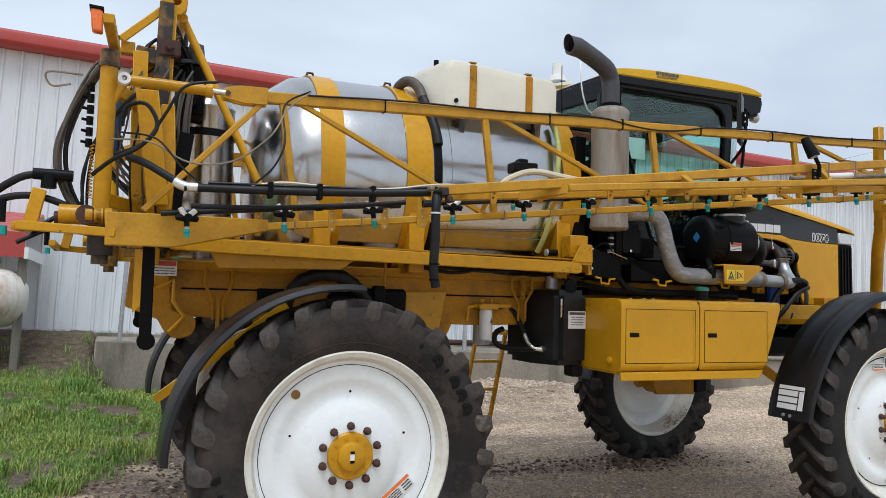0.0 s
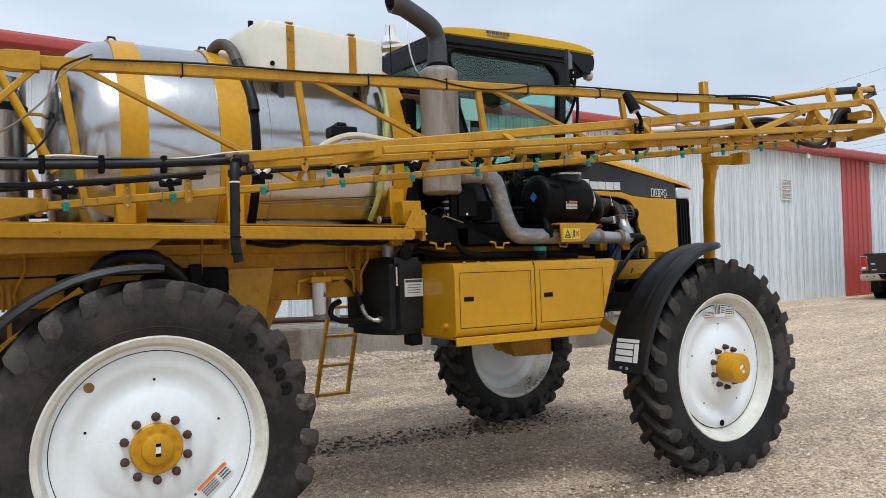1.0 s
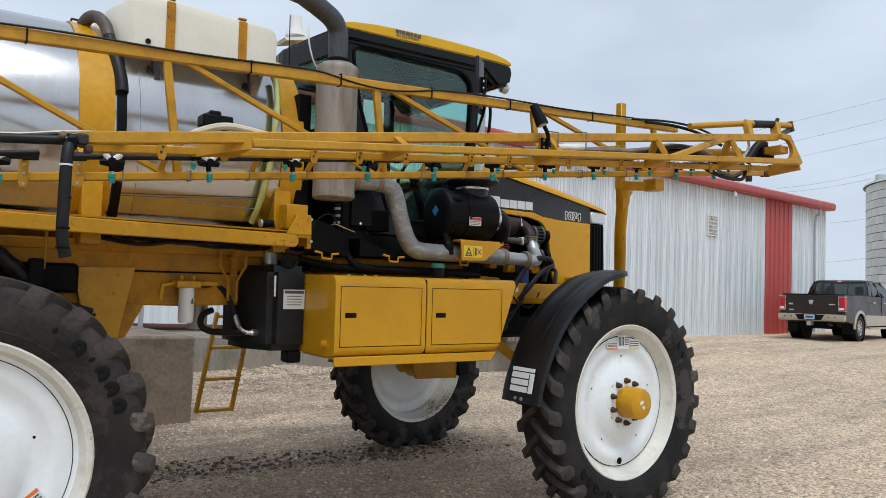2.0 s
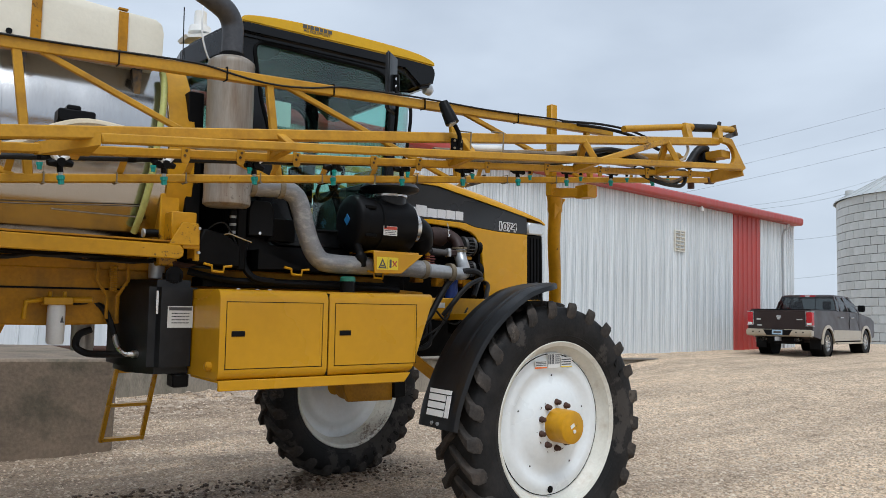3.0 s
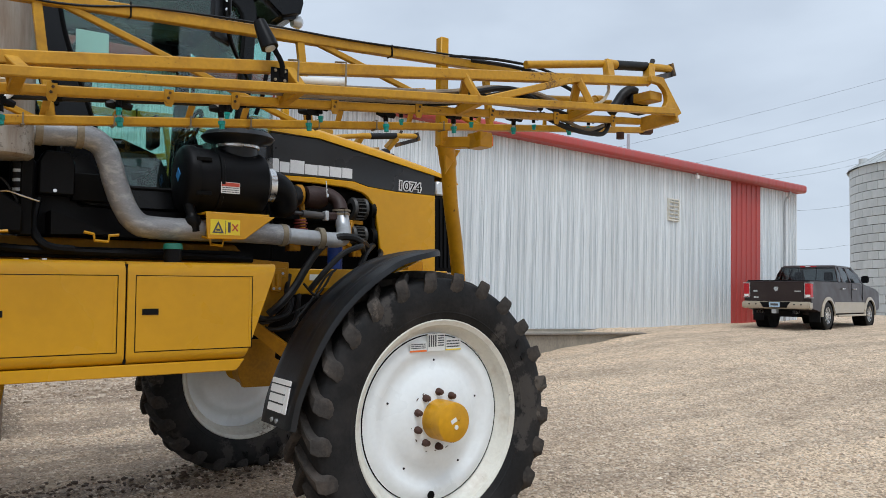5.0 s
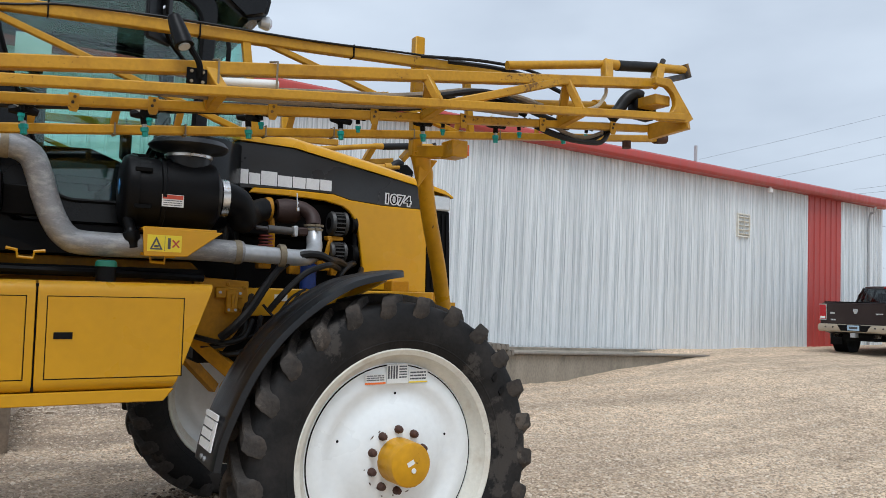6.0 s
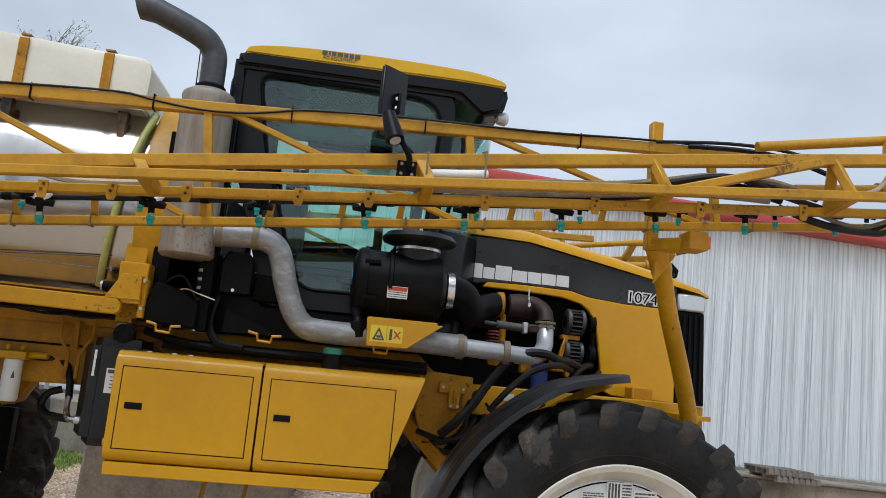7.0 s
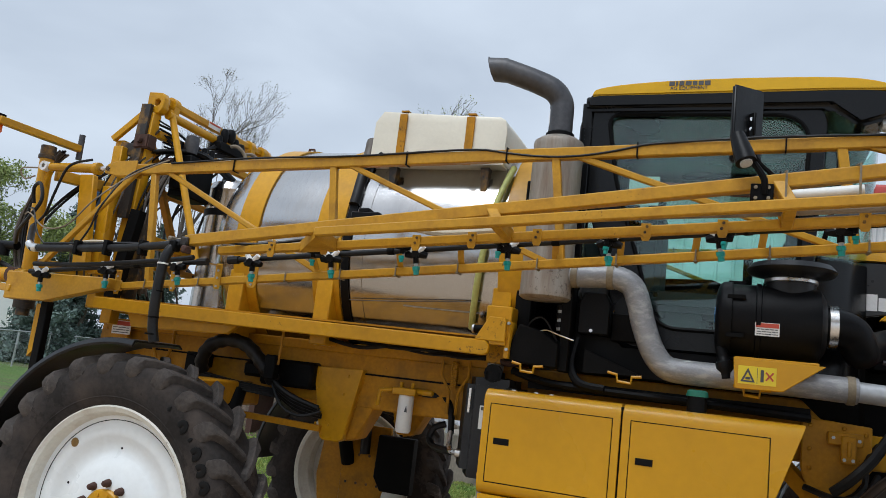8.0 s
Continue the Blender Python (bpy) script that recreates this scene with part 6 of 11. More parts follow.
# ---- bonnet and engine ----
def bonnet():
    y0, y1 = 1.34, 2.11
    for a, b in ((y0, y0 + 0.03), (y1 - 0.03, y1)):
        bm = bmesh.new()
        prism(bm, [(3.88, 2.44), (3.88, 2.77), (4.30, 2.765), (5.362, 2.577), (5.368, 2.415), (4.99, 2.42), (4.74, 2.44), (4.62, 2.47), (4.3, 2.475), (4.05, 2.47)], a, b)
        P_("bonnet_side", bm, DECAL, "dark grey decal panel of the bonnet", 0.006)
        # front panel below it, curved round the engine's opening
        bm = bmesh.new()
        prism(bm, [(4.02, 2.435), (4.05, 2.47), (4.3, 2.475), (4.62, 2.47), (4.74, 2.44), (4.99, 2.42), (5.368, 2.415), (5.374, 1.795), (4.935, 1.808), (4.895, 1.825), (4.875, 1.86), (4.855, 1.96), (4.828, 2.14), (4.808, 2.24), (4.78, 2.31), (4.74, 2.36), (4.69, 2.392), (4.56, 2.42), (4.3, 2.432)], a - 0.004, b + 0.004)
        P_("bonnet_panel", bm, PANEL_YELLOW, "yellow engine side panel", 0.006)
    bm = bmesh.new()
    # rounded top
    secs = []
    for x, z in ((3.86, 2.90), (4.32, 2.865), (4.9, 2.76), (5.36, 2.66), (5.52, 2.61), (5.59, 2.545)):
        zz = z
        lo = {3.86: 2.78, 4.32: 2.765, 4.9: 2.66, 5.36: 2.575, 5.52: 2.545, 5.59: 2.52}[x]
        pts = [(y0 - 0.012, lo), (y0 - 0.008, lo + (zz - lo) * 0.45), (y0 + 0.05, zz - 0.02), (y0 + 0.14, zz), (y1 - 0.14, zz), (y1 - 0.05, zz - 0.02), (y1 + 0.008, lo + (zz - lo) * 0.45), (y1 + 0.012, lo)]
        secs.append([bm.verts.new((x, y, q)) for y, q in pts])
    for A, B in zip(secs, secs[1:]):
        for i in range(7):
            bm.faces.new((A[i], A[i + 1], B[i + 1], B[i]))
    bm.faces.new(secs[0])
    bm.faces.new(secs[-1])
    P_("bonnet_top", bm, PANEL_YELLOW, "yellow sloping bonnet top", angle=60)
    # nose: lamp units, black grille with upright slots
    bm = bmesh.new()
    box(bm, 5.375, 5.572, y0 - 0.004, y1 + 0.004, 2.42, 2.536)
    P_("headlamp_strip", bm, LAMP_GLASS, "clear headlamp strip", bevel=0.012)
    bm = bmesh.new()
    prism(bm, [(5.378, 1.80), (5.378, 2.418), (5.572, 2.418), (5.592, 1.79)], y0 + 0.01, y1 - 0.01)
    grille = P_("grille", bm, DARK, "black radiator grille", bevel=0.008)
    for i in range(4):
        bm = bmesh.new()
        x = 5.425 + 0.040 * i
        beam(bm, (x + 0.008, y0 + 0.004, 1.83), (x, y0 + 0.004, 2.39), 0.014, 0.016, up=(1, 0, 0))
        part("grille_slat", bm, BLACK, grille)
    bm = bmesh.new()
    box(bm, 5.24, 5.66, y0 - 0.02, y1 + 0.02, 1.635, 1.785)
    P_("bumper", bm, YELLOW, "yellow front bumper", bevel=0.06, seg=4)
    # maker's word in plain blocks, the model number in letters
    bm = bmesh.new()
    x = 3.90
    for w, h in ((0.11, 0.095), (0.075, 0.075), (0.11, 0.095), (0.10, 0.075), (0.09, 0.075), (0.095, 0.075), (0.085, 0.075)):
        prism(bm, [(x, 2.492), (x + w, 2.490), (x + w, 2.490 + h), (x, 2.492 + h)], y0 - 0.003, y0 - 0.001)
        x += w + 0.006
    P_("lettering", bm, SILVER_INK, "silver block lettering on the bonnet side", bevel=0.0)
    words("model_number", "1074", 0.098, pose(5.118, y0 - 0.004, 2.468, 90, 2, 0) @ Matrix.Diagonal((1.14, 1, 1, 1)), DARK, sprayer, "dark model number edged in silver", fat=-0.0005)
    words("number_edge", "1074", 0.098, pose(5.118, y0 - 0.0012, 2.468, 90, 2, 0) @ Matrix.Diagonal((1.14, 1, 1, 1)), SILVER_INK, sprayer, depth=0.001, fat=0.009)


bonnet()


def engine():
    bm = bmesh.new()
    box(bm, 3.9, 5.3, 1.55, 1.95, 1.75, 2.40)
    P_("engine_block", bm, DARK, bevel=0.03)
    bm = bmesh.new()
    box(bm, 4.0, 4.82, 1.45, 1.56, 2.15, 2.42)
    P_("cylinder_head", bm, DARK, bevel=0.02)
    # turbo: brown housing that bends down to the pipe, yellow intake flange
    bm = bmesh.new()
    lathe(bm, [(0.05, -0.085), (0.075, -0.08), (0.086, -0.02), (0.082, 0.05), (0.055, 0.085), (0.0, 0.085)], (4.27, 1.28, 2.32), "x", 22)
    tube(bm, smooth_path([(4.28, 1.27, 2.35), (4.36, 1.24, 2.34), (4.41, 1.19, 2.29), (4.41, 1.14, 2.215)]), 0.050, 14)
    P_("turbo_housing", bm, TURBO, "brown cast turbocharger housing")
    for z, r in ((2.222, 0.066), (2.195, 0.062)):
        bm = bmesh.new()
        lathe(bm, [(r - 0.012, -0.008), (r, -0.007), (r, 0.007), (r - 0.012, 0.008)], (4.405, 1.13, z), "z", 20)
        box(bm, 4.405 - 0.012, 4.405 + 0.012, 1.13 - r - 0.014, 1.13 - r + 0.004, z - 0.008, z + 0.008)
        P_("v_band_clamp", bm, ZINC, "tarnished band clamp")
    bm = bmesh.new()
    lathe(bm, [(0.04, -0.02), (0.078, -0.02), (0.082, 0.0), (0.082, 0.02), (0.06, 0.03)], (4.125, 1.26, 2.32), "x", 20)
    tube(bm, smooth_path([(4.15, 1.25, 2.26), (4.155, 1.24, 2.16), (4.155, 1.24, 2.02)]), 0.022, 8)
    P_("compressor_cover", bm, YELLOW_DULL)
    bm = bmesh.new()
    tube(bm, [(4.25, 1.11, 2.175), (4.08, 1.09, 2.18)], 0.026, 10)
    tube(bm, [(4.08, 1.09, 2.18), (4.00, 1.08, 2.185)], 0.014, 8)
    P_("actuator", bm, STACK, "dark wastegate actuator")
    bm = bmesh.new()
    beam(bm, (4.25, 1.10, 2.175), (4.28, 1.10, 2.175), 0.06, 0.07)
    P_("actuator_flange", bm, GALV, bevel=0.006)
    bm = bmesh.new()
    beam(bm, (4.28, 1.11, 2.175), (4.40, 1.13, 2.18), 0.05, 0.055)
    P_("waste_gate", bm, TURBO, bevel=0.01)
    bm = bmesh.new()
    tube(bm, smooth_path([(4.285, 1.14, 2.43), (4.285, 1.13, 2.37), (4.29, 1.13, 2.31)]), 0.004, 5)
    disc(bm, (4.29, 1.13, 2.315), 0.011, 0.02, "z", 8)
    disc(bm, (4.286, 1.13, 2.36), 0.008, 0.012, "z", 8)
    P_("sensor_wire", bm, CHROME)
    bm = bmesh.new()
    for i in range(5):
        tube(bm, [(4.075, 1.10, 2.14 - 0.020 * i), (4.075, 1.10, 2.13 - 0.020 * i)], 0.05 if i % 2 else 0.042, 12)
    P_("red_coupling", bm, mat("dull_red_silicone", (0.16, 0.025, 0.02), 0.55), "red silicone coupling")
    # alternator and compressor: cast end bells, dark core, thin fins
    for z, r, tag in ((2.265, 0.086, "alternator"), (2.065, 0.074, "compressor")):
        bm = bmesh.new()
        lathe(bm, [(0.0, -0.062), (r * 0.8, -0.058), (r * 0.86, -0.03), (r * 0.86, 0.04), (r * 0.6, 0.075), (0.0, 0.075)], (4.665, 1.36, z), "x", 20)
        unit = P_(tag, bm, DARK, "finned cast alternator" if tag == "alternator" else "belt-driven cast compressor")
        for x0, x1 in ((-0.066, -0.034), (0.030, 0.058)):
            bm = bmesh.new()
            lathe(bm, [(r * 0.5, x0), (r * 0.92, x0 + 0.004), (r, x0 + 0.014), (r, x1 - 0.004), (r * 0.9, x1)], (4.665, 1.36, z), "x", 20)
            part("end_bell", bm, CAST, unit)
        for i in range(16):
            a = 2 * math.pi * i / 16
            bm = bmesh.new()
            box(bm, 4.632, 4.698, 1.36 + r * 0.93 * math.cos(a) - 0.005, 1.36 + r * 0.93 * math.cos(a) + 0.005, z + r * 0.93 * math.sin(a) - 0.004, z + r * 0.93 * math.sin(a) + 0.004)
            part("fin", bm, CAST, unit)
    bm = bmesh.new()
    box(bm, 4.58, 4.70, 1.33, 1.40, 2.145, 2.175)
    beam(bm, (4.61, 1.34, 2.16), (4.56, 1.33, 1.98), 0.02, 0.03)
    P_("accessory_bracket", bm, YELLOW_DULL, bevel=0.004)
    for i, (x, z) in enumerate(((4.10, 1.93), (4.32, 1.90), (4.52, 1.93), (4.62, 1.90))):
        bm = bmesh.new()
        box(bm, x, x + 0.09, 1.34, 1.42, z, z + 0.07)
        bolts(bm, [(x + 0.03, 1.34, z + 0.03), (x + 0.07, 1.34, z + 0.05)], 0.010, 0.012)
        P_("engine_casting", bm, YELLOW_DULL, bevel=0.012, seg=2)
    bm = bmesh.new()
    tube(bm, [(4.79, 1.36, 2.36), (4.80, 1.36, 2.05)], 0.018, 8)
    lathe(bm, [(0.0, 0.0), (0.06, 0.0), (0.05, 0.02), (0.06, 0.04), (0.0, 0.04)], (4.76, 1.36, 2.26), "x", 16)
    lathe(bm, [(0.0, 0.0), (0.08, 0.0), (0.07, 0.02), (0.08, 0.04), (0.0, 0.04)], (4.76, 1.36, 2.05), "x", 16)
    P_("belt_drive", bm, DARK)
    bm = bmesh.new()
    lathe(bm, [(0.0, 1.75), (0.05, 1.76), (0.055, 1.79), (0.055, 1.97), (0.0, 1.98)], (4.42, 1.25, 0), "z", 16)
    P_("fuel_filter", bm, BLUE, "blue fuel filter")
    # crossing hoses
    for rad, pts in ((0.026, [(4.70, 1.25, 1.96), (4.55, 1.05, 1.99), (4.43, 0.88, 1.99), (4.355, 0.85, 2.015), (4.27, 0.85, 2.018), (4.196, 0.85, 1.997), (4.096, 0.85, 1.928), (4.002, 0.85, 1.80), (3.926, 0.85, 1.676), (3.833, 0.85, 1.569), (3.76, 0.88, 1.50)]),
                     (0.020, [(4.66, 1.25, 1.93), (4.50, 0.98, 1.955), (4.39, 0.82, 1.955), (4.261, 0.80, 1.909), (4.179, 0.80, 1.843), (4.099, 0.80, 1.76), (4.03, 0.84, 1.66)]),
                     (0.024, [(4.78, 1.32, 1.99), (4.70, 1.22, 1.97), (4.62, 1.15, 1.92), (4.56, 1.12, 1.82)]), (0.020, [(4.84, 1.32, 1.95), (4.78, 1.2, 1.92), (4.70, 1.12, 1.84), (4.66, 1.1, 1.76)])):
        bm = bmesh.new()
        tube(bm, smooth_path(pts), rad, 8)
        P_("hydraulic_hose", bm, HOSE)
    for pts in ([(3.76, 0.95, 1.40), (3.92, 0.92, 1.43), (4.06, 0.92, 1.56), (4.22, 1.0, 1.74), (4.36, 1.10, 1.80)], [(3.74, 1.0, 1.46), (3.95, 0.95, 1.50), (4.14, 0.95, 1.62), (4.30, 1.05, 1.78)], [(4.02, 0.92, 1.70), (4.10, 0.90, 1.62), (4.24, 0.92, 1.60), (4.40, 1.0, 1.72)]):
        bm = bmesh.new()
        tube(bm, smooth_path(pts), 0.009, 6)
        P_("thin_hose", bm, HOSE)
    # front frame plate and its lever block
    bm = bmesh.new()
    prism(bm, [(3.62, 1.86), (3.95, 1.84), (3.95, 1.62), (3.80, 1.40), (3.68, 1.40), (3.62, 1.6)], 1.0, 1.05)
    bolts(bm, [(3.66, 1.0, 1.82), (3.82, 1.0, 1.82), (3.92, 1.0, 1.80), (3.66, 1.0, 1.70), (3.66, 1.0, 1.60), (3.66, 1.0, 1.50), (3.90, 1.0, 1.66)], 0.014, 0.012)
    P_("hitch_plate", bm, YELLOW_DULL, bevel=0.006)
    bm = bmesh.new()
    box(bm, 3.74, 3.905, 0.95, 1.0, 1.735, 1.80)
    box(bm, 3.80, 3.87, 0.93, 0.97, 1.645, 1.785)
    box(bm, 3.825, 3.847, 0.915, 0.935, 1.68, 1.76)
    block = P_("lever_block", bm, YELLOW_DULL, bevel=0.006)
    for x, z in ((3.765, 1.77), (3.885, 1.765), (3.815, 1.665), (3.855, 1.665)):
        bm = bmesh.new()
        disc(bm, (x, 0.951 if z > 1.7 else 0.931, z), 0.009, -0.008, "y", 6)
        part("bolt", bm, GALV, block)
    for pts in ([(4.00, 1.10, 1.76), (3.92, 0.96, 1.66), (3.90, 0.90, 1.54), (3.80, 0.92, 1.46), (3.68, 1.0, 1.44)], [(3.98, 1.0, 1.60), (3.90, 0.90, 1.50), (3.78, 0.90, 1.47), (3.64, 1.0, 1.50)],
                [(4.05, 1.05, 1.62), (3.95, 0.9, 1.44), (3.82, 0.92, 1.40), (3.70, 1.02, 1.42)]):
        bm = bmesh.new()
        tube(bm, smooth_path(pts), 0.017, 7)
        P_("hydraulic_hose", bm, HOSE)
    bm = bmesh.new()
    prism(bm, [(3.95, 1.80), (5.3, 1.80), (5.3, 1.66), (3.95, 1.62)], 1.08, 1.13)
    P_("front_rail", bm, YELLOW, bevel=0.006)
    bm = bmesh.new()
    box(bm, 4.14, 4.225, 1.077, 1.08, 1.72, 1.762)
    bars(bm, 4.145, 4.22, 1.725, 1.757, 1.077, 3, 0.3, 9)
    P_("data_plate", bm, LABEL, "small printed plate")
    bm = bmesh.new()
    box(bm, 3.72, 5.2, 1.40, 2.0, 1.30, 1.80)
    P_("engine_sump", bm, DARK, bevel=0.03)
    # dark box added to close the bright see-through gap behind the locker's end
    bm = bmesh.new()
    box(bm, 3.45, 3.95, 1.25, 2.1, 1.78, 2.34)
    P_("bell_housing", bm, DARK, bevel=0.03)


engine()


def exhaust():
    bm = bmesh.new()
    lathe(bm, [(0.0, 2.34), (0.13, 2.345), (0.148, 2.36), (0.150, 2.385), (0.147, 2.40), (0.147, 3.25), (0.150, 3.265), (0.145, 3.285), (0.11, 3.31), (0.0, 3.32)], (2.235, 0.76, 0), "z", 36)
    m = P_("muffler", bm, MUFFLER, "tan heat-stained exhaust muffler")
    bm = bmesh.new()
    path = smooth_path([(2.235, 0.76, 3.30), (2.235, 0.76, 3.45), (2.228, 0.76, 3.54), (2.18, 0.74, 3.61), (2.08, 0.72, 3.66), (1.94, 0.69, 3.708), (1.83, 0.67, 3.745)], 5)
    rings_r = [0.070] * len(path)
    tube(bm, path, rings_r, 18, cap=False)
    # cut off upright at the mouth
    for v in bm.verts:
        if v.co.x < 1.87:
            v.co.x = 1.79 + (v.co.z - 3.745) * -0.25
    inner = [p for p in path[-12:]]
    tube(bm, inner, 0.057, 18, cap=False)
    P_("exhaust_outlet", bm, STACK, "dark bent exhaust outlet", angle=60)
    bm = bmesh.new()
    lathe(bm, [(0.07, 3.30), (0.085, 3.31), (0.085, 3.34), (0.07, 3.35)], (2.235, 0.76, 0), "z", 20)
    part("stack_clamp", bm, DARK, m)
    # long grey pipe from the muffler to the turbo
    bm = bmesh.new()
    tube(bm, smooth_path([(2.30, 0.77, 2.50), (2.45, 0.77, 2.50), (2.62, 0.77, 2.505), (2.72, 0.77, 2.46), (2.765, 0.77, 2.36), (2.79, 0.77, 2.27), (2.845, 0.77, 2.13), (2.91, 0.77, 2.045), (3.0, 0.77, 2.018), (3.3, 0.78, 2.015), (3.6, 0.80, 2.015), (3.85, 0.82, 2.01)], 4), 0.066, 18)
    P_("exhaust_pipe", bm, ALUM, "grey exhaust pipe with flaking paint", angle=60)
    bm = bmesh.new()
    tube(bm, smooth_path([(3.80, 0.82, 2.01), (4.05, 0.84, 2.0), (4.22, 0.88, 1.995), (4.33, 0.96, 2.015), (4.385, 1.05, 2.07), (4.40, 1.10, 2.13), (4.405, 1.13, 2.20)], 4), 0.052, 18)
    P_("exhaust_pipe", bm, GALV, "bright galvanised exhaust elbow", angle=60)
    for x, y, z in ((2.40, 0.77, 2.50), (2.60, 0.77, 2.505), (3.82, 0.82, 2.01), (4.10, 0.85, 2.0)):
        bm = bmesh.new()
        lathe(bm, [(0.055, -0.02), (0.072, -0.018), (0.072, 0.018), (0.055, 0.02)], (x, y, z), "x", 20)
        P_("pipe_clamp", bm, ZINC)
    # air cleaner: body, end cap with clips, rain hood, rubber elbow
    ay, az = 0.86, 2.325
    bm = bmesh.new()
    lathe(bm, [(0.0, 3.235), (0.188, 3.235), (0.195, 3.25), (0.195, 3.36), (0.205, 3.365), (0.205, 3.385), (0.195, 3.39), (0.195, 3.64), (0.188, 3.67), (0.14, 3.70), (0.0, 3.70)], (0, ay, az), "x", 40)
    c = P_("air_cleaner", bm, BLACK, "black drum air cleaner")
    bm = bmesh.new()
    lathe(bm, [(0.0, 3.16), (0.14, 3.165), (0.19, 3.18), (0.205, 3.20), (0.205, 3.245), (0.0, 3.25)], (0, ay, az), "x", 40)
    part("end_cap", bm, BLACK, c)
    bm = bmesh.new()
    lathe(bm, [(0.0, 0.0), (0.042, 0.0), (0.042, 0.004), (0.0, 0.004)], (3.158, ay - 0.02, az + 0.02), "x", 4)
    part("emblem", bm, mat("blue_badge", (0.03, 0.20, 0.50), 0.4), c, "small blue badge")
    for i in range(6):
        a = 2 * math.pi * i / 6 + 0.5
        bm = bmesh.new()
        yy, zz = ay + 0.203 * math.cos(a), az + 0.203 * math.sin(a)
        box(bm, 3.22, 3.31, yy - 0.012, yy + 0.012, zz - 0.012, zz + 0.012)
        part("clip", bm, DARK, c, bevel=0.003)
    bm = bmesh.new()
    lathe(bm, [(0.125, 2.44), (0.125, 2.56), (0.13, 2.565), (0.21, 2.585), (0.225, 2.605), (0.20, 2.635), (0.10, 2.65), (0.0, 2.655)], (3.53, ay, 0), "z", 32)
    part("rain_hood", bm, GUARD, c, "black mushroom rain hood")
    bm = bmesh.new()
    lathe(bm, [(0.128, 2.535), (0.133, 2.54), (0.133, 2.555), (0.128, 2.56)], (3.53, ay, 0), "z", 32)
    part("band_clamp", bm, CHROME, c)
    bm = bmesh.new()
    elbow = smooth_path([(3.68, ay, az), (3.76, ay, az), (3.83, ay + 0.02, az - 0.03), (3.87, ay + 0.06, az - 0.10), (3.90, ay + 0.15, az - 0.10), (3.98, 1.15, 2.27), (4.10, 1.25, 2.32)])
    tube(bm, elbow, [0.105 - 0.03 * i / (len(elbow) - 1) for i in range(len(elbow))], 16)
    part("rubber_elbow", bm, BLACK, c, "black rubber intake elbow")
    bm = bmesh.new()
    lathe(bm, [(0.108, -0.02), (0.113, -0.02), (0.113, 0.02), (0.104, 0.02)], (3.735, ay, az), "x", 24)
    part("hose_clamp", bm, CHROME, c)
    bm = bmesh.new()
    tube(bm, smooth_path([(3.20, ay - 0.10, az - 0.16), (3.22, ay - 0.12, az - 0.24), (3.235, ay - 0.12, az - 0.33)]), [0.03] * 6 + [0.045] * 3 + [0.035] * 3 + [0.01], 10)
    part("dust_valve", bm, BLACK, c)
    yl = ay - 0.1965
    bm = bmesh.new()
    box(bm, 3.36, 3.475, yl - 0.003, yl, 2.235, 2.302)
    part("warning_label", bm, LABEL, c, "white warning label with a red heading")
    bm = bmesh.new()
    box(bm, 3.363, 3.472, yl - 0.0045, yl - 0.003, 2.277, 2.299)
    part("heading", bm, RED_INK, c)
    bm = bmesh.new()
    bars(bm, 3.368, 3.468, 2.238, 2.275, yl - 0.003, 3, 0.35, 5)
    part("print", bm, INK, c)
    # bracket with the yellow pictogram plate
    bm = bmesh.new()
    prism(bm, [(3.265, 2.115), (3.69, 2.105), (3.50, 1.962), (3.275, 1.958)], 0.63, 0.645)
    box(bm, 3.27, 3.66, 0.645, 1.0, 2.105, 2.12)
    b = P_("heat_shield", bm, PANEL_YELLOW, "folded yellow heat shield", bevel=0.004)
    bm = bmesh.new()
    box(bm, 3.29, 3.468, 0.627, 0.63, 1.985, 2.075)
    part("pictogram_plate", bm, SIGN_YELLOW, b, "yellow warning pictogram")
    bm = bmesh.new()
    ring(bm, [(3.302, 1.995), (3.37, 1.995), (3.336, 2.066)], [(3.316, 2.003), (3.356, 2.003), (3.336, 2.046)], 0.625, 0.627)
    box(bm, 3.325, 3.348, 0.625, 0.627, 2.008, 2.02)
    box(bm, 3.379, 3.381, 0.625, 0.627, 1.99, 2.07)
    box(bm, 3.395, 3.41, 0.625, 0.627, 2.0, 2.06)
    part("pictogram", bm, INK, b)
    bm = bmesh.new()
    beam(bm, (3.42, 0.626, 2.01), (3.455, 0.626, 2.05), 0.002, 0.008, up=(0, 0, 1))
    beam(bm, (3.42, 0.626, 2.05), (3.455, 0.626, 2.01), 0.002, 0.008, up=(0, 0, 1))
    part("pictogram_cross", bm, RED_INK, b)
    # cap, step hangers, black boxes below the cab door
    bm = bmesh.new()
    disc(bm, (3.10, 0.70, 1.80), 0.050, 0.095, "z", 16)
    P_("filler_neck", bm, BLACK)
    bm = bmesh.new()
    lathe(bm, [(0.0, 0.035), (0.040, 0.034), (0.052, 0.026), (0.056, 0.0), (0.0, 0.0)], (3.10, 0.70, 1.895), "z", 18)
    P_("green_cap", bm, GREEN_CAP, "green filler cap")
    for x in (2.18, 2.72, 3.36):
        bm = bmesh.new()
        tube(bm, [(x - 0.09, 0.72, 1.975), (x - 0.04, 0.72, 1.965), (x - 0.035, 0.72, 1.93), (x + 0.035, 0.72, 1.925), (x + 0.04, 0.72, 1.96), (x + 0.09, 0.72, 1.965)], 0.009, 6)
        P_("bent_hanger", bm, YELLOW)
    bm = bmesh.new()
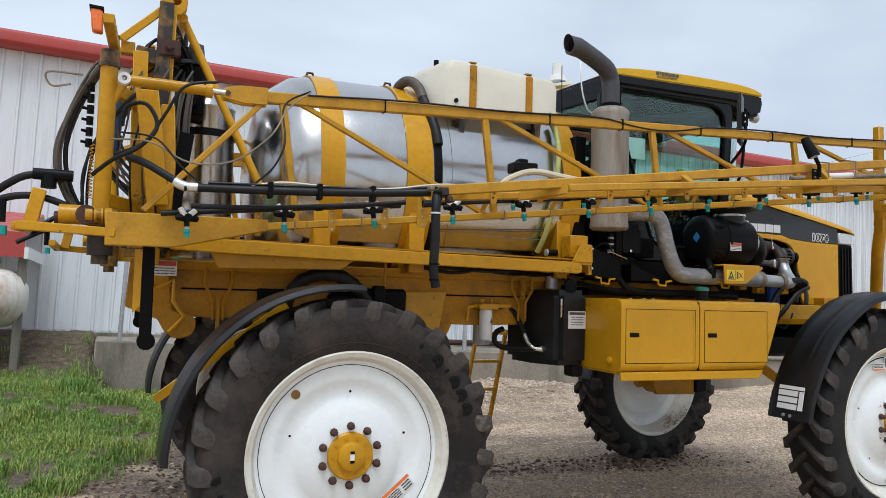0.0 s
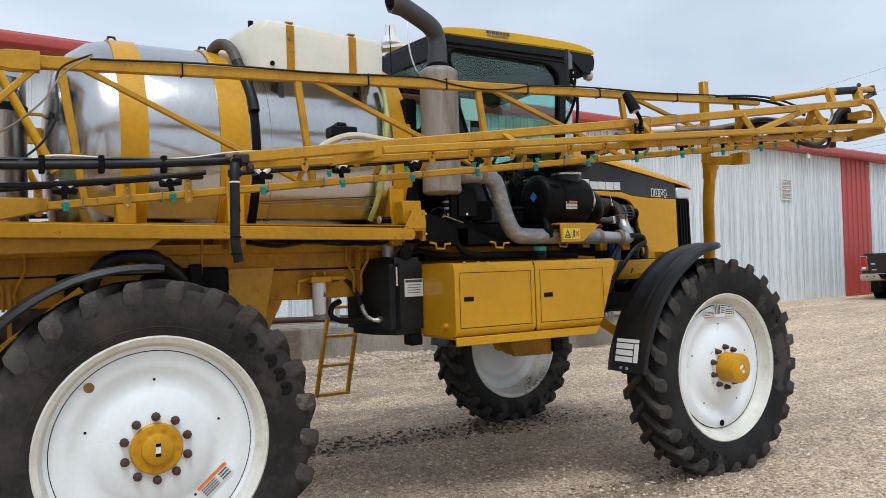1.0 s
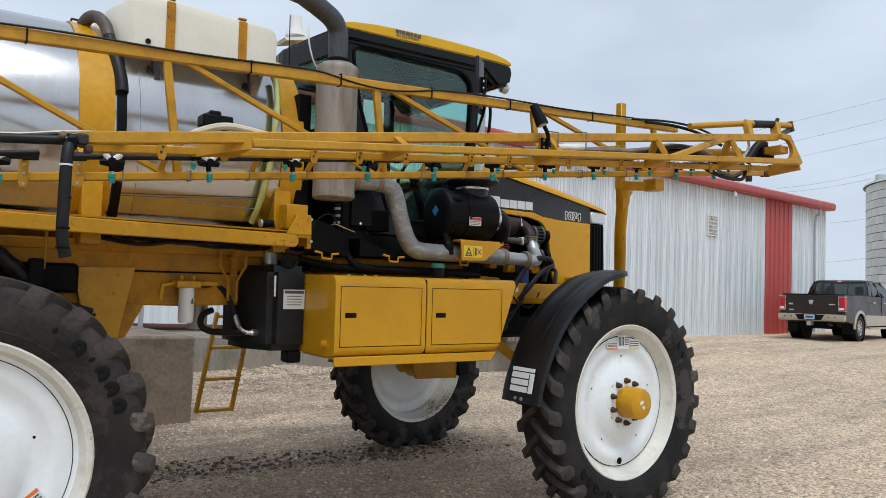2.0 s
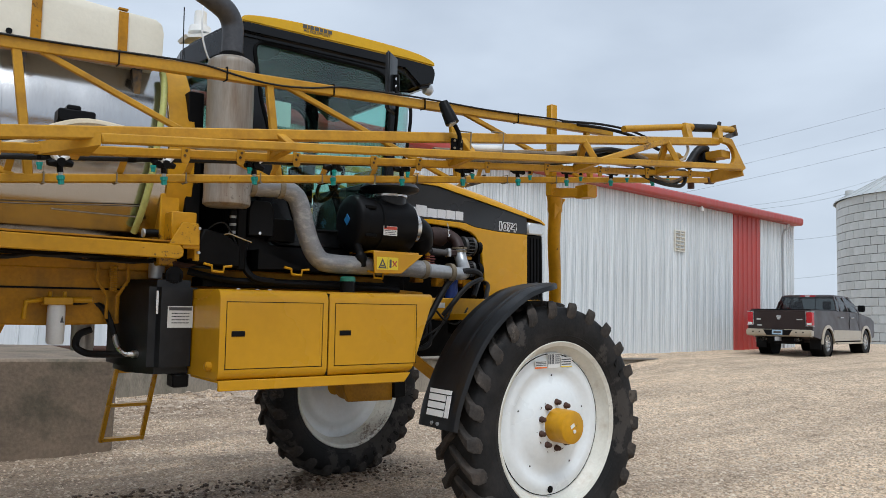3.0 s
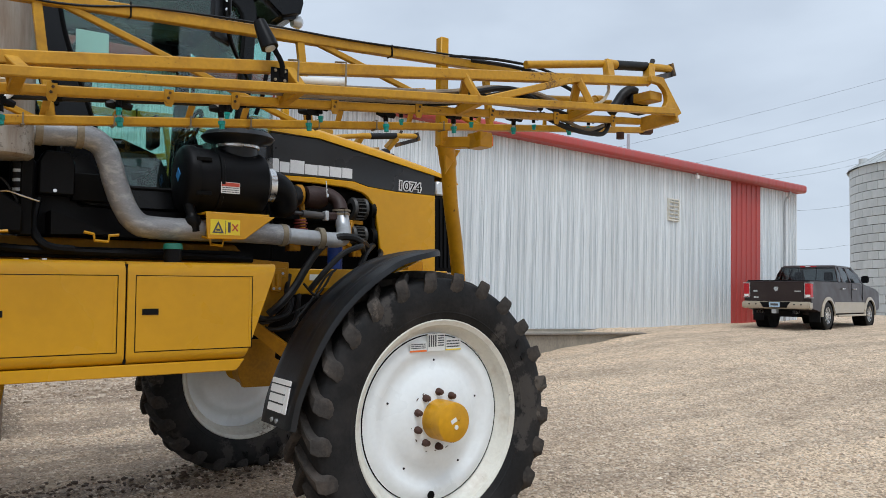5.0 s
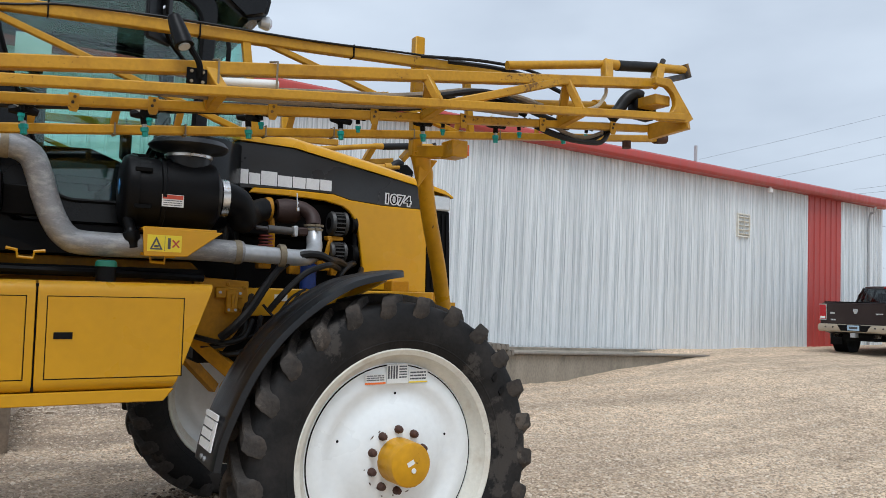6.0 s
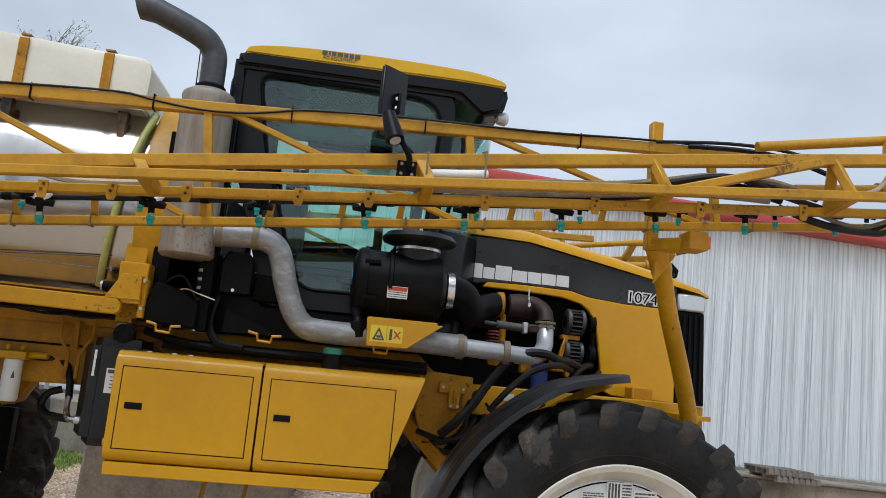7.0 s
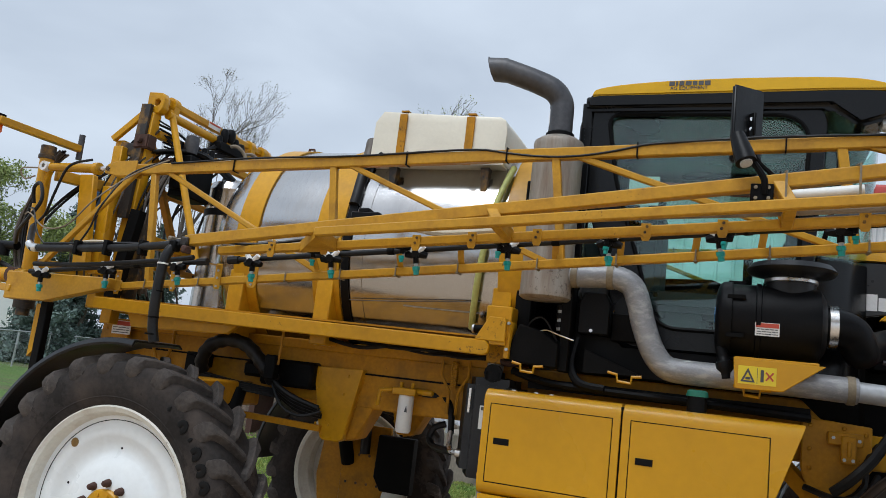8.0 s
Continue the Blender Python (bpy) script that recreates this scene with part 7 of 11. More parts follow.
    prism(bm, [(2.42, 2.18), (2.60, 2.18), (2.60, 2.36), (2.57, 2.42), (2.45, 2.42), (2.42, 2.36)], 0.84, 0.97)
    P_("control_box", bm, BLACK, "black control box", bevel=0.008)
    bm = bmesh.new()
    box(bm, 2.60, 2.80, 0.93, 1.0, 2.16, 2.32)
    P_("side_panel", bm, DARK, bevel=0.006)
    bm = bmesh.new()
    disc(bm, (2.50, 0.84, 2.20), 0.010, -0.006, "y", 10)
    P_("screw", bm, CHROME)
    bm = bmesh.new()
    prism(bm, [(2.02, 1.98), (2.34, 1.96), (2.34, 2.10), (2.24, 2.17), (2.10, 2.20)], 0.76, 1.0)
    P_("battery_cover", bm, DARK, "black battery cover", bevel=0.01)
    bm = bmesh.new()
    prism(bm, [(2.48, 2.09), (2.78, 1.98), (2.78, 1.97), (2.48, 1.96)], 0.80, 1.0)
    P_("step_guard", bm, DARK)
    bm = bmesh.new()
    box(bm, 2.33, 2.39, 0.80, 0.92, 1.95, 2.62)
    P_("muffler_post", bm, DARK, bevel=0.006)
    bm = bmesh.new()
    box(bm, 2.02, 2.12, 0.92, 1.05, 2.0, 3.1)
    P_("rear_post", bm, DARK, bevel=0.006)
    # relay stack with pale rings, sloping black cover with a thin bright edge
    for i in range(3):
        bm = bmesh.new()
        disc(bm, (2.33, 0.86, 2.185 + 0.05 * i), 0.034, 0.018, "z", 14)
        P_("relay_ring", bm, GALV)
        bm = bmesh.new()
        disc(bm, (2.33, 0.86, 2.203 + 0.05 * i), 0.040, 0.032, "z", 14)
        P_("relay", bm, BLACK)
    bm = bmesh.new()
    tube(bm, smooth_path([(2.20, 0.775, 2.155), (2.26, 0.765, 2.175), (2.33, 0.765, 2.155), (2.42, 0.775, 2.13)]), 0.004, 5)
    P_("cover_edge", bm, CHROME)
    for x, z, mt in ((1.95, 2.05, ZINC), (1.945, 2.10, CHROME), (1.96, 1.865, BLACK), (2.02, 1.86, BLACK)):
        bm = bmesh.new()
        tube(bm, [(x - 0.02, 0.97, z), (x + 0.03, 0.95, z - 0.01)], 0.022, 8)
        tube(bm, [(x, 0.97, z), (x, 0.97, z - 0.05)], 0.016, 8)
        P_("pipe_fitting", bm, mt)
    bm = bmesh.new()
    tube(bm, smooth_path([(1.95, 0.98, 2.04), (1.97, 0.94, 1.98), (2.04, 0.92, 1.97), (2.12, 0.9, 2.0)]), 0.02, 8)
    P_("copper_hose", bm, RUST)
    bm = bmesh.new()
    tube(bm, smooth_path([(2.42, 0.88, 2.16), (2.40, 0.86, 2.0), (2.46, 0.82, 1.90), (2.6, 0.82, 1.88)]), 0.024, 8)
    tube(bm, smooth_path([(2.05, 0.9, 1.93), (2.3, 0.85, 1.88), (2.7, 0.85, 1.87), (3.3, 0.85, 1.86), (3.65, 0.9, 1.85)]), 0.022, 8)
    P_("cable_sleeve", bm, BLACK)
    bm = bmesh.new()
    box(bm, 2.15, 3.65, 0.9, 1.9, 1.84, 1.90)
    P_("belly_plate", bm, DARK)
    for i, pts in enumerate(([(2.1, 0.86, 2.12), (2.16, 0.8, 2.22), (2.24, 0.78, 2.24), (2.32, 0.79, 2.12)], [(2.0, 0.9, 2.1), (2.08, 0.82, 2.05), (2.12, 0.8, 2.16)], [(1.98, 0.92, 2.05), (2.05, 0.85, 2.0), (2.1, 0.82, 2.08)])):
        bm = bmesh.new()
        tube(bm, smooth_path(pts), 0.006, 5)
        P_("cable", bm, HOSE)


exhaust()


# ---- booms: an inner truss along the flank, the outer section folded back beside it ----
def boom_pair(k):
    """k = -1 the near boom, k = 1 the far one."""
    def Y(y):
        return y if k < 0 else 2 * YC - y

    def pt(x, y, z):
        return (x, Y(y), z)

    def bar(name, p, q, w, h, parent, material=BOOM_YELLOW, up=(0, 0, 1), bevel=0.006):
        bm = bmesh.new()
        beam(bm, pt(*p), pt(*q), w, h, up)
        return part(name, bm, material, parent, bevel=bevel)

    def top(x):
        return (x, 0.40 - 0.02 * x, 3.0 + 0.038 * x)

    def low(x):
        return (x, 0.40 - 0.02 * x, 2.241 + 0.1056 * x)

    def oa(x):
        return (x, -0.165, 2.357 + 0.1321 * x)

    def ob(x):
        return (x, -0.218 - 0.0048 * x, 2.370 + 0.0935 * x)

    def oc(x):
        return (x, 0.04 - 0.0097 * x, 2.357 + 0.0895 * x)

    bm = bmesh.new()
    beam(bm, pt(*top(-0.58)), pt(*top(5.35)), 0.05, 0.072, t=0.8)
    inner = P_("inner_boom", bm, BOOM_YELLOW, "yellow box-section boom truss", 0.006)
    bar("lower_chord", low(-0.52), low(6.70 if k < 0 else 5.30), 0.045, 0.046, inner)
    # deep end of the lower chord and the hinge plate above
    bm = bmesh.new()
    prism(bm, [(-1.36, 2.03), (-1.36, 2.215), (-1.0, 2.22), (-0.48, 2.222), (-0.48, 2.155), (-1.0, 2.035)], Y(0.26), Y(0.33))
    part("chord_end", bm, BOOM_YELLOW, inner, bevel=0.006)
    bm = bmesh.new()
    beam(bm, pt(-0.50, 0.40, 2.19), pt(-0.62, 0.33, 2.18), 0.05, 0.07)
    part("chord_splice", bm, BOOM_YELLOW, inner, bevel=0.004)
    # hinge plates that take the tilt cylinder's rod
    for dy in (-0.035, 0.035):
        bm = bmesh.new()
        prism(bm, [(-0.76, 2.935), (-0.77, 2.97), (-0.74, 3.0), (-0.66, 3.02), (-0.50, 3.025), (-0.50, 2.92), (-0.64, 2.915)], Y(0.37 + dy), Y(0.382 + dy))
        part("hinge_plate", bm, BOOM_YELLOW, inner, bevel=0.003)
    bm = bmesh.new()
    tube(bm, [pt(-0.735, 0.325, 2.965), pt(-0.735, 0.43, 2.965)], 0.016, 10)
    part("hinge_pin", bm, GREASE, inner)
    for x, xl in ((-0.40, -0.29), (0.96, 1.05), (2.32, 2.40), (3.69, 3.76), (5.05, 5.10)):
        bm = bmesh.new()
        beam(bm, pt(*top(x)), pt(*low(xl)), 0.04, 0.044, up=(1, 0, 0))
        part("post", bm, BOOM_YELLOW, inner, bevel=0.005)
    for x0, x1 in ((-0.33, 1.0), (1.03, 2.34), (2.40, 3.70), (3.76, 5.04)):
        bar("diagonal", top(x0), low(x1), 0.032, 0.034, inner)
    bar("end_diagonal", (-0.50, 0.37, 2.965), (-1.17, 0.30, 2.235), 0.034, 0.036, inner)
    # hose tied along the top chord
    bm = bmesh.new()
    pts = [(x, top(x)[1] - 0.030 - 0.004 * math.sin(x * 2.1), top(x)[2] + 0.034 - 0.004 * max(0, x) / 5 + 0.006 * math.sin(x * 4.3) - (0.05 * math.sin((x - 1.9) / 0.9 * math.pi) if 1.9 < x < 2.8 else 0)) for x in np.linspace(-0.25, 5.2, 46)]
    tube(bm, smooth_path([pt(*p) for p in pts], 2), 0.0065, 6)
    part("spray_line", bm, HOSE, inner)
    for x in (0.25, 1.45, 2.05, 2.75, 3.45, 4.3):
        bm = bmesh.new()
        a = top(x)
        q = 0.0365 - 0.0012 * x
        box(bm, x - 0.0035, x + 0.0035, Y(a[1]) - 0.033, Y(a[1]) + 0.0275, a[2] - q - 0.003, a[2] + q + 0.008)
        part("cable_tie", bm, DARK, inner)
    # outer section
    bm = bmesh.new()
    beam(bm, pt(*oa(0.43)), pt(*oa(6.16)), 0.06, 0.060)
    outer = P_("outer_boom", bm, BOOM_YELLOW, "yellow folded outer boom truss", 0.006)
    bar("front_chord", ob(1.26), ob(6.36), 0.045, 0.046, outer)
    bar("rear_chord", oc(0.50), oc(6.26), 0.045, 0.046, outer)
    bm = bmesh.new()
    p0, p1, p2 = ob(1.26), oc(1.02), oc(1.26)
    A = [bm.verts.new(pt(p[0], p[1], p[2] + 0.03)) for p in (p0, p1, p2)]
    B = [bm.verts.new(pt(p[0], p[1], p[2] - 0.03)) for p in (p0, p1, p2)]
    bm.faces.new(A)
    bm.faces.new(B[::-1])
    for i in range(3):
        bm.faces.new((A[i], B[i], B[(i + 1) % 3], A[(i + 1) % 3]))
    part("chord_gusset", bm, BOOM_YELLOW, outer)
    # webs: from the top tube down to each lower chord
    for x in (2.16, 3.40):
        for f in (ob, oc):
            bm = bmesh.new()
            beam(bm, pt(*oa(x)), pt(*f(x + 0.05)), 0.05, 0.05, up=(1, 0, 0))
            part("web", bm, BOOM_YELLOW, outer, bevel=0.004)
    for a, b in ((4.53, 4.58), (5.46, 4.62), (5.48, 5.53)):
        bar("web", oa(a), ob(b), 0.05, 0.045, outer)
    for a, b in ((4.55, 4.62), (5.48, 5.55)):
        bar("web", oa(a), oc(b), 0.05, 0.045, outer)
    for x in (2.2, 3.45, 4.6, 5.54):
        bar("cross_tie", ob(x), oc(x), 0.05, 0.05, outer)
    # tip: slanting end plate with a cut-out, stop block
    bm = bmesh.new()
    tip = [(6.10, 3.187), (6.235, 3.192), (6.437, 2.962), (6.385, 2.932), (6.14, 2.918), (6.14, 2.966), (6.205, 2.970), (6.255, 2.990), (6.276, 3.03), (6.274, 3.065), (6.250, 3.105), (6.20, 3.138), (6.10, 3.145)]
    prism(bm, tip, Y(-0.262), Y(-0.222))
    part("tip_plate", bm, BOOM_YELLOW, outer, bevel=0.004)
    bm = bmesh.new()
    beam(bm, pt(6.40, -0.25, 2.945), pt(6.30, 0.0, 2.90), 0.05, 0.10)
    part("tip_arm", bm, BOOM_YELLOW, outer, bevel=0.005)
    bm = bmesh.new()
    box(bm, 6.14, 6.27, min(Y(-0.22), Y(-0.06)), max(Y(-0.22), Y(-0.06)), 3.03, 3.095)
    part("stop_block", bm, BOOM_YELLOW, outer, bevel=0.006)
    bm = bmesh.new()
    tube(bm, smooth_path([pt(5.98, 0.0, 2.96), pt(6.03, 0.0, 3.01), pt(6.09, -0.01, 3.09), pt(6.15, -0.02, 3.13), pt(6.20, -0.03, 3.12)]), 0.040, 10)
    part("pivot_sleeve", bm, HOSE, outer)
    bm = bmesh.new()
    prism(bm, [(6.12, 2.98), (6.14, 3.10), (6.24, 3.12), (6.32, 3.05), (6.30, 2.97)], Y(-0.06), Y(0.03))
    part("pivot_casting", bm, DARK, outer, "black hinge casting inside the boom tip", bevel=0.012)
    if k < 0:
        bm = bmesh.new()
        tube(bm, [pt(6.62, 0.268, 2.94), pt(6.72, 0.266, 2.95)], 0.036, 10)
        part("chord_cap", bm, RUST, inner, "rusty end cap")
    bm = bmesh.new()
    tube(bm, smooth_path([pt(5.55, -0.02, 2.93), pt(5.72, -0.12, 2.96), pt(5.80, -0.13, 3.04), pt(5.84, -0.10, 3.10)]), 0.012, 8)
    part("white_hose", bm, HOSE_CREAM, outer)
    bm = bmesh.new()
    tube(bm, [pt(5.45, 0.12, 2.985), pt(5.97, 0.12, 3.048)], 0.036, 14)
    tube(bm, [pt(5.93, 0.12, 3.043), pt(6.0, 0.12, 3.052)], 0.048, 14)
    tube(bm, [pt(6.0, 0.12, 3.052), pt(6.10, 0.12, 3.062)], 0.020, 10)
    part("fold_cylinder", bm, BOOM_YELLOW, outer, "yellow hydraulic fold cylinder")
    # small breakaway arm above the tip
    bm = bmesh.new()
    tube(bm, [pt(5.16, 0.0, 3.160), pt(5.90, -0.03, 3.285)], 0.027, 12)
    part("breakaway_strut", bm, BOOM_YELLOW, outer)
    bm = bmesh.new()
    beam(bm, pt(5.885, -0.05, 3.29), pt(5.82, -0.13, 3.13), 0.06, 0.060, up=(1, 0, 0))
    part("strut_lug", bm, BOOM_YELLOW, outer, bevel=0.005)
    bm = bmesh.new()
    beam(bm, pt(6.33, -0.05, 3.32), pt(6.24, -0.12, 3.19), 0.08, 0.055, up=(1, 0, 0))
    part("strut_lug", bm, BOOM_YELLOW, outer, bevel=0.005)
    bm = bmesh.new()
    tube(bm, [pt(5.88, -0.04, 3.283), pt(5.98, -0.04, 3.29)], 0.033, 12)
    part("spring_tube", bm, BOOM_YELLOW, outer)
    bm = bmesh.new()
    tube(bm, [pt(6.30, -0.04, 3.330), pt(6.58, -0.04, 3.358)], 0.030, 12)
    part("spring_tube", bm, BOOM_YELLOW, outer)
    bm = bmesh.new()
    tube(bm, [pt(5.98, -0.04, 3.288), pt(6.31, -0.04, 3.331)], 0.035, 12)
    part("spring_cover", bm, HOSE, outer, "black spring cover")
    bm = bmesh.new()
    tube(bm, [pt(6.575, -0.04, 3.395), pt(6.61, -0.04, 3.305)], 0.032, 10)
    tube(bm, [pt(6.37, -0.04, 3.36), pt(6.385, -0.04, 3.395)], 0.018, 8)
    beam(bm, pt(6.58, -0.04, 3.315), pt(6.34, -0.1, 3.235), 0.03, 0.04)
    part("pivot_bolt", bm, GREASE, outer)
    bm = bmesh.new()
    disc(bm, pt(6.28, 0.185, 2.87), 0.03, -0.05, "z", 12)
    part("foot_roller", bm, RUST, outer)
    # nozzles every half metre: along the inner boom's pipe and along the outer boom
    nb, nt, nc, nd, ns = (bmesh.new() for _ in range(5))
    tube(nb, [(-0.045, 0, 0.004), (-0.02, 0, 0.006), (0.02, 0, 0.006), (0.048, 0, -0.004)], [0.011, 0.019, 0.019, 0.012], 8)
    tube(nb, [(0, -0.026, 0.004), (0, 0.03, 0.010)], 0.017, 8)
    tube(nb, [(0, 0, 0.0), (0, 0, -0.034)], 0.012, 8)
    tube(ns, [(0, 0, -0.030), (0, 0, -0.048)], 0.009, 8)
    tube(nt, [(0, 0, -0.046), (0, 0, -0.060), (0, 0, -0.062), (0, 0, -0.080)], [0.0155, 0.0155, 0.012, 0.011], 8)
    tube(nc, [(-0.010, -0.006, 0.014), (-0.030, -0.010, 0.044)], [0.014, 0.011], 8)
    tube(nd, [(0.012, -0.006, 0.014), (0.036, -0.010, 0.036)], [0.014, 0.011], 8)
    kit = [part("nozzle_body", nb, BLACK, inner), part("nozzle_tip", nt, TEAL, inner, "teal spray tip"), part("valve_cap", nc, WHITE, inner, "white valve cap"), part("valve_cap", nd, WHITE, inner, "white valve cap"),
           part("nozzle_spring", ns, GALV, inner)]
    first = True
    wob = random.Random(17)
    for i in range(15):
        x = -0.945 + 0.5 * i + (0.13 if i > 2 else 0.035 * i)
        if i > 2:
            x = 0.649 + 0.505 * (i - 3)
        if x > 6.2:
            break
        m = pose(x, Y(0.160), 2.290 + 0.104 * x, wob.uniform(-6, 6), -6 + wob.uniform(-5, 5), wob.uniform(-14, 14)) @ Matrix.Diagonal((1.3, 1.3, 1.3, 1))
        for o in kit:
            if first:
                o.matrix_basis = m
            else:
                share(o, inner, m)
        first = False
    for i in range(10):
        x = 1.058 + 0.535 * i
        m = pose(x, Y(0.12), 2.445 + 0.094 * (x - 1.058), 0, wob.uniform(-6, 6), wob.uniform(-20, 20))
        for o in kit[:2]:
            share(o, outer, m)
    # pipes that feed them
    bm = bmesh.new()
    tube(bm, [pt(-1.08, 0.19, 2.215), pt(-0.5, 0.19, 2.276), pt(0.28, 0.19, 2.355)], 0.016, 10)
    tube(bm, [pt(0.24, 0.19, 2.351), pt(0.31, 0.19, 2.358)], 0.022, 8)
    part("spray_pipe", bm, HOSE, inner, "black spray pipe")
    bm = bmesh.new()
    tube(bm, [pt(0.47, 0.19, 2.375), pt(2.0, 0.19, 2.534), pt(6.2, 0.19, 2.97)], 0.016, 10)
    tube(bm, [pt(0.46, 0.19, 2.374), pt(0.53, 0.19, 2.381)], 0.024, 8)
    part("spray_pipe", bm, HOSE, inner, "black spray pipe")
    for x in (-0.2, 1.5, 2.4, 3.3, 4.4):
        bm = bmesh.new()
        tube(bm, [pt(x - 0.02, 0.19, 2.326 + 0.104 * x), pt(x + 0.02, 0.19, 2.330 + 0.104 * x)], 0.022, 10)
        part("pipe_clamp", bm, DARK, inner)
    bm = bmesh.new()
    tube(bm, smooth_path([pt(-0.97, 0.07, 2.355), pt(-0.6, 0.02, 2.36), pt(-0.1, -0.05, 2.375), pt(0.38, -0.15, 2.40)]), 0.023, 12)
    part("supply_pipe", bm, HOSE, inner, "black supply hose")
    bm = bmesh.new()
    tube(bm, smooth_path([pt(-0.93, 0.08, 2.255), pt(-0.5, 0.09, 2.275), pt(0.1, 0.08, 2.335), pt(0.30, 0.07, 2.36)]), 0.015, 10)
    part("supply_pipe", bm, HOSE, inner)
    if k < 0:
        bm = bmesh.new()
        tube(bm, smooth_path([pt(-1.26, 0.30, 2.53), pt(-1.17, 0.22, 2.49), pt(-1.05, 0.12, 2.41), pt(-0.97, 0.07, 2.36)]), 0.022, 12)
        part("supply_pipe", bm, HOSE, inner)
        bm = bmesh.new()
        tube(bm, smooth_path([pt(-1.02, 0.09, 2.385), pt(-0.97, 0.075, 2.36), pt(-0.90, 0.06, 2.355)]), 0.027, 12)
        part("pipe_elbow", bm, CHROME, inner, "bright pipe elbow")
        # dark hanging hose sleeve at the fold
        bm = bmesh.new()
        tube(bm, smooth_path([(0.46, -0.13, 2.40), (0.40, -0.20, 2.39), (0.375, -0.25, 2.30), (0.37, -0.26, 2.10), (0.37, -0.25, 1.95), (0.39, -0.24, 1.85)]), 0.027, 10)
        part("hose_sleeve", bm, HOSE, inner, "scuffed black hose sleeve hanging down")
        for c, w, h, mt in (((0.445, -0.185, 2.405), 0.05, 0.055, GREASE), ((0.395, -0.215, 2.375), 0.045, 0.06, DARK), ((0.47, -0.21, 2.36), 0.035, 0.04, RUST), ((0.36, -0.20, 2.415), 0.03, 0.03, ZINC)):
            bm = bmesh.new()
            box(bm, c[0] - w / 2, c[0] + w / 2, c[1] - 0.03, c[1] + 0.03, c[2] - h / 2, c[2] + h / 2)
            part("fold_fitting", bm, mt, inner, bevel=0.008)
        for z in (2.27, 2.12, 1.98, 1.89):
            bm = bmesh.new()
            lathe(bm, [(0.026, -0.005), (0.0295, -0.004), (0.0295, 0.004), (0.026, 0.005)], (0.372, -0.256, z), "z", 12)
            part("sleeve_tie", bm, LABEL if z > 2.2 else DARK, inner)
        # cream and black hoses in the truss
        for r, mt, pts in ((0.022, HOSE_CREAM, [(0.90, 0.26, 2.47), (1.03, 0.30, 2.535), (1.135, 0.30, 2.61), (1.307, 0.30, 2.665), (1.553, 0.28, 2.64), (1.8, 0.2, 2.60), (2.2, 0.05, 2.60)]), (0.021, HOSE_TAN, [(3.3, -0.02, 2.735), (3.7, -0.03, 2.775), (4.12, -0.03, 2.822), (4.37, -0.03, 2.848), (4.60, -0.03, 2.89), (4.84, -0.03, 2.947), (4.98, -0.03, 2.962), (5.2, -0.03, 2.97), (5.40, -0.03, 2.94)]),
                           (0.024, HOSE, [(3.30, 0.12, 2.66), (3.6, 0.06, 2.70), (4.2, 0.02, 2.77), (4.7, 0.02, 2.86), (5.0, 0.0, 2.93), (5.3, 0.0, 2.89)]),
                           (0.016, HOSE_TAN, [(2.0, -0.06, 2.585), (2.8, -0.06, 2.66), (3.4, -0.06, 2.70), (4.1, -0.06, 2.76), (4.8, -0.04, 2.85), (5.2, -0.06, 2.86)]), (0.018, HOSE, [(4.55, 0.0, 2.86), (4.78, 0.0, 2.90), (4.90, 0.02, 2.89), (5.05, 0.02, 2.93), (5.3, 0.0, 2.95), (5.5, 0.0, 2.92)]), (0.018, HOSE, [(4.4, -0.05, 2.80), (4.7, -0.05, 2.90), (5.0, -0.06, 2.96), (5.3, -0.04, 2.90), (5.6, 0.0, 2.86)]),
                           (0.016, HOSE, [(5.30, 0.02, 2.86), (5.42, 0.0, 2.81), (5.56, -0.02, 2.775), (5.72, -0.03, 2.765), (5.88, -0.02, 2.785), (5.96, 0.0, 2.88)]), (0.014, HOSE, [(5.36, 0.05, 2.87), (5.48, 0.03, 2.82), (5.64, 0.02, 2.79), (5.80, 0.02, 2.785), (5.94, 0.02, 2.86)]), (0.012, HOSE_TAN, [(5.42, 0.0, 2.88), (5.58, 0.0, 2.82), (5.75, 0.0, 2.80), (5.90, 0.0, 2.85)]),
                           (0.014, HOSE, [(4.9, 0.25, 3.2), (5.2, 0.2, 3.2), (5.4, 0.1, 3.15), (5.6, 0.0, 3.05)]), (0.010, HOSE, [(4.7, 0.22, 3.19), (5.1, 0.18, 3.22), (5.4, 0.1, 3.19), (5.65, 0.0, 3.09)])):
            bm = bmesh.new()
            tube(bm, smooth_path([pt(*p) for p in pts]), r, 8)
            part("boom_hose", bm, mt, outer)
        # spring, white canister, clamps round the light
        bm = bmesh.new()
        tube(bm, [pt(3.85 + 0.62 * i / 160, 0.16 + 0.028 * math.cos(i * 0.9), 2.80 + 0.10 * i / 160 + 0.028 * math.sin(i * 0.9)) for i in range(161)], 0.006, 5)
        part("coil_spring", bm, BOOM_YELLOW, outer, "yellow coil spring")
        bm = bmesh.new()
        tube(bm, [pt(3.42, -0.19, 2.742), pt(3.72, -0.19, 2.775)], 0.023, 12)
        part("document_tube", bm, LABEL, outer, "pale grey plastic tube clamped to the boom")
        bm = bmesh.new()
        box(bm, 1.16, 1.34, 0.30, 0.42, 2.655, 2.725)
        box(bm, 1.20, 1.27, 0.31, 0.38, 2.72, 2.75)
        part("junction_box", bm, BLACK, inner, "black cable junction box", bevel=0.008)
        bm = bmesh.new()
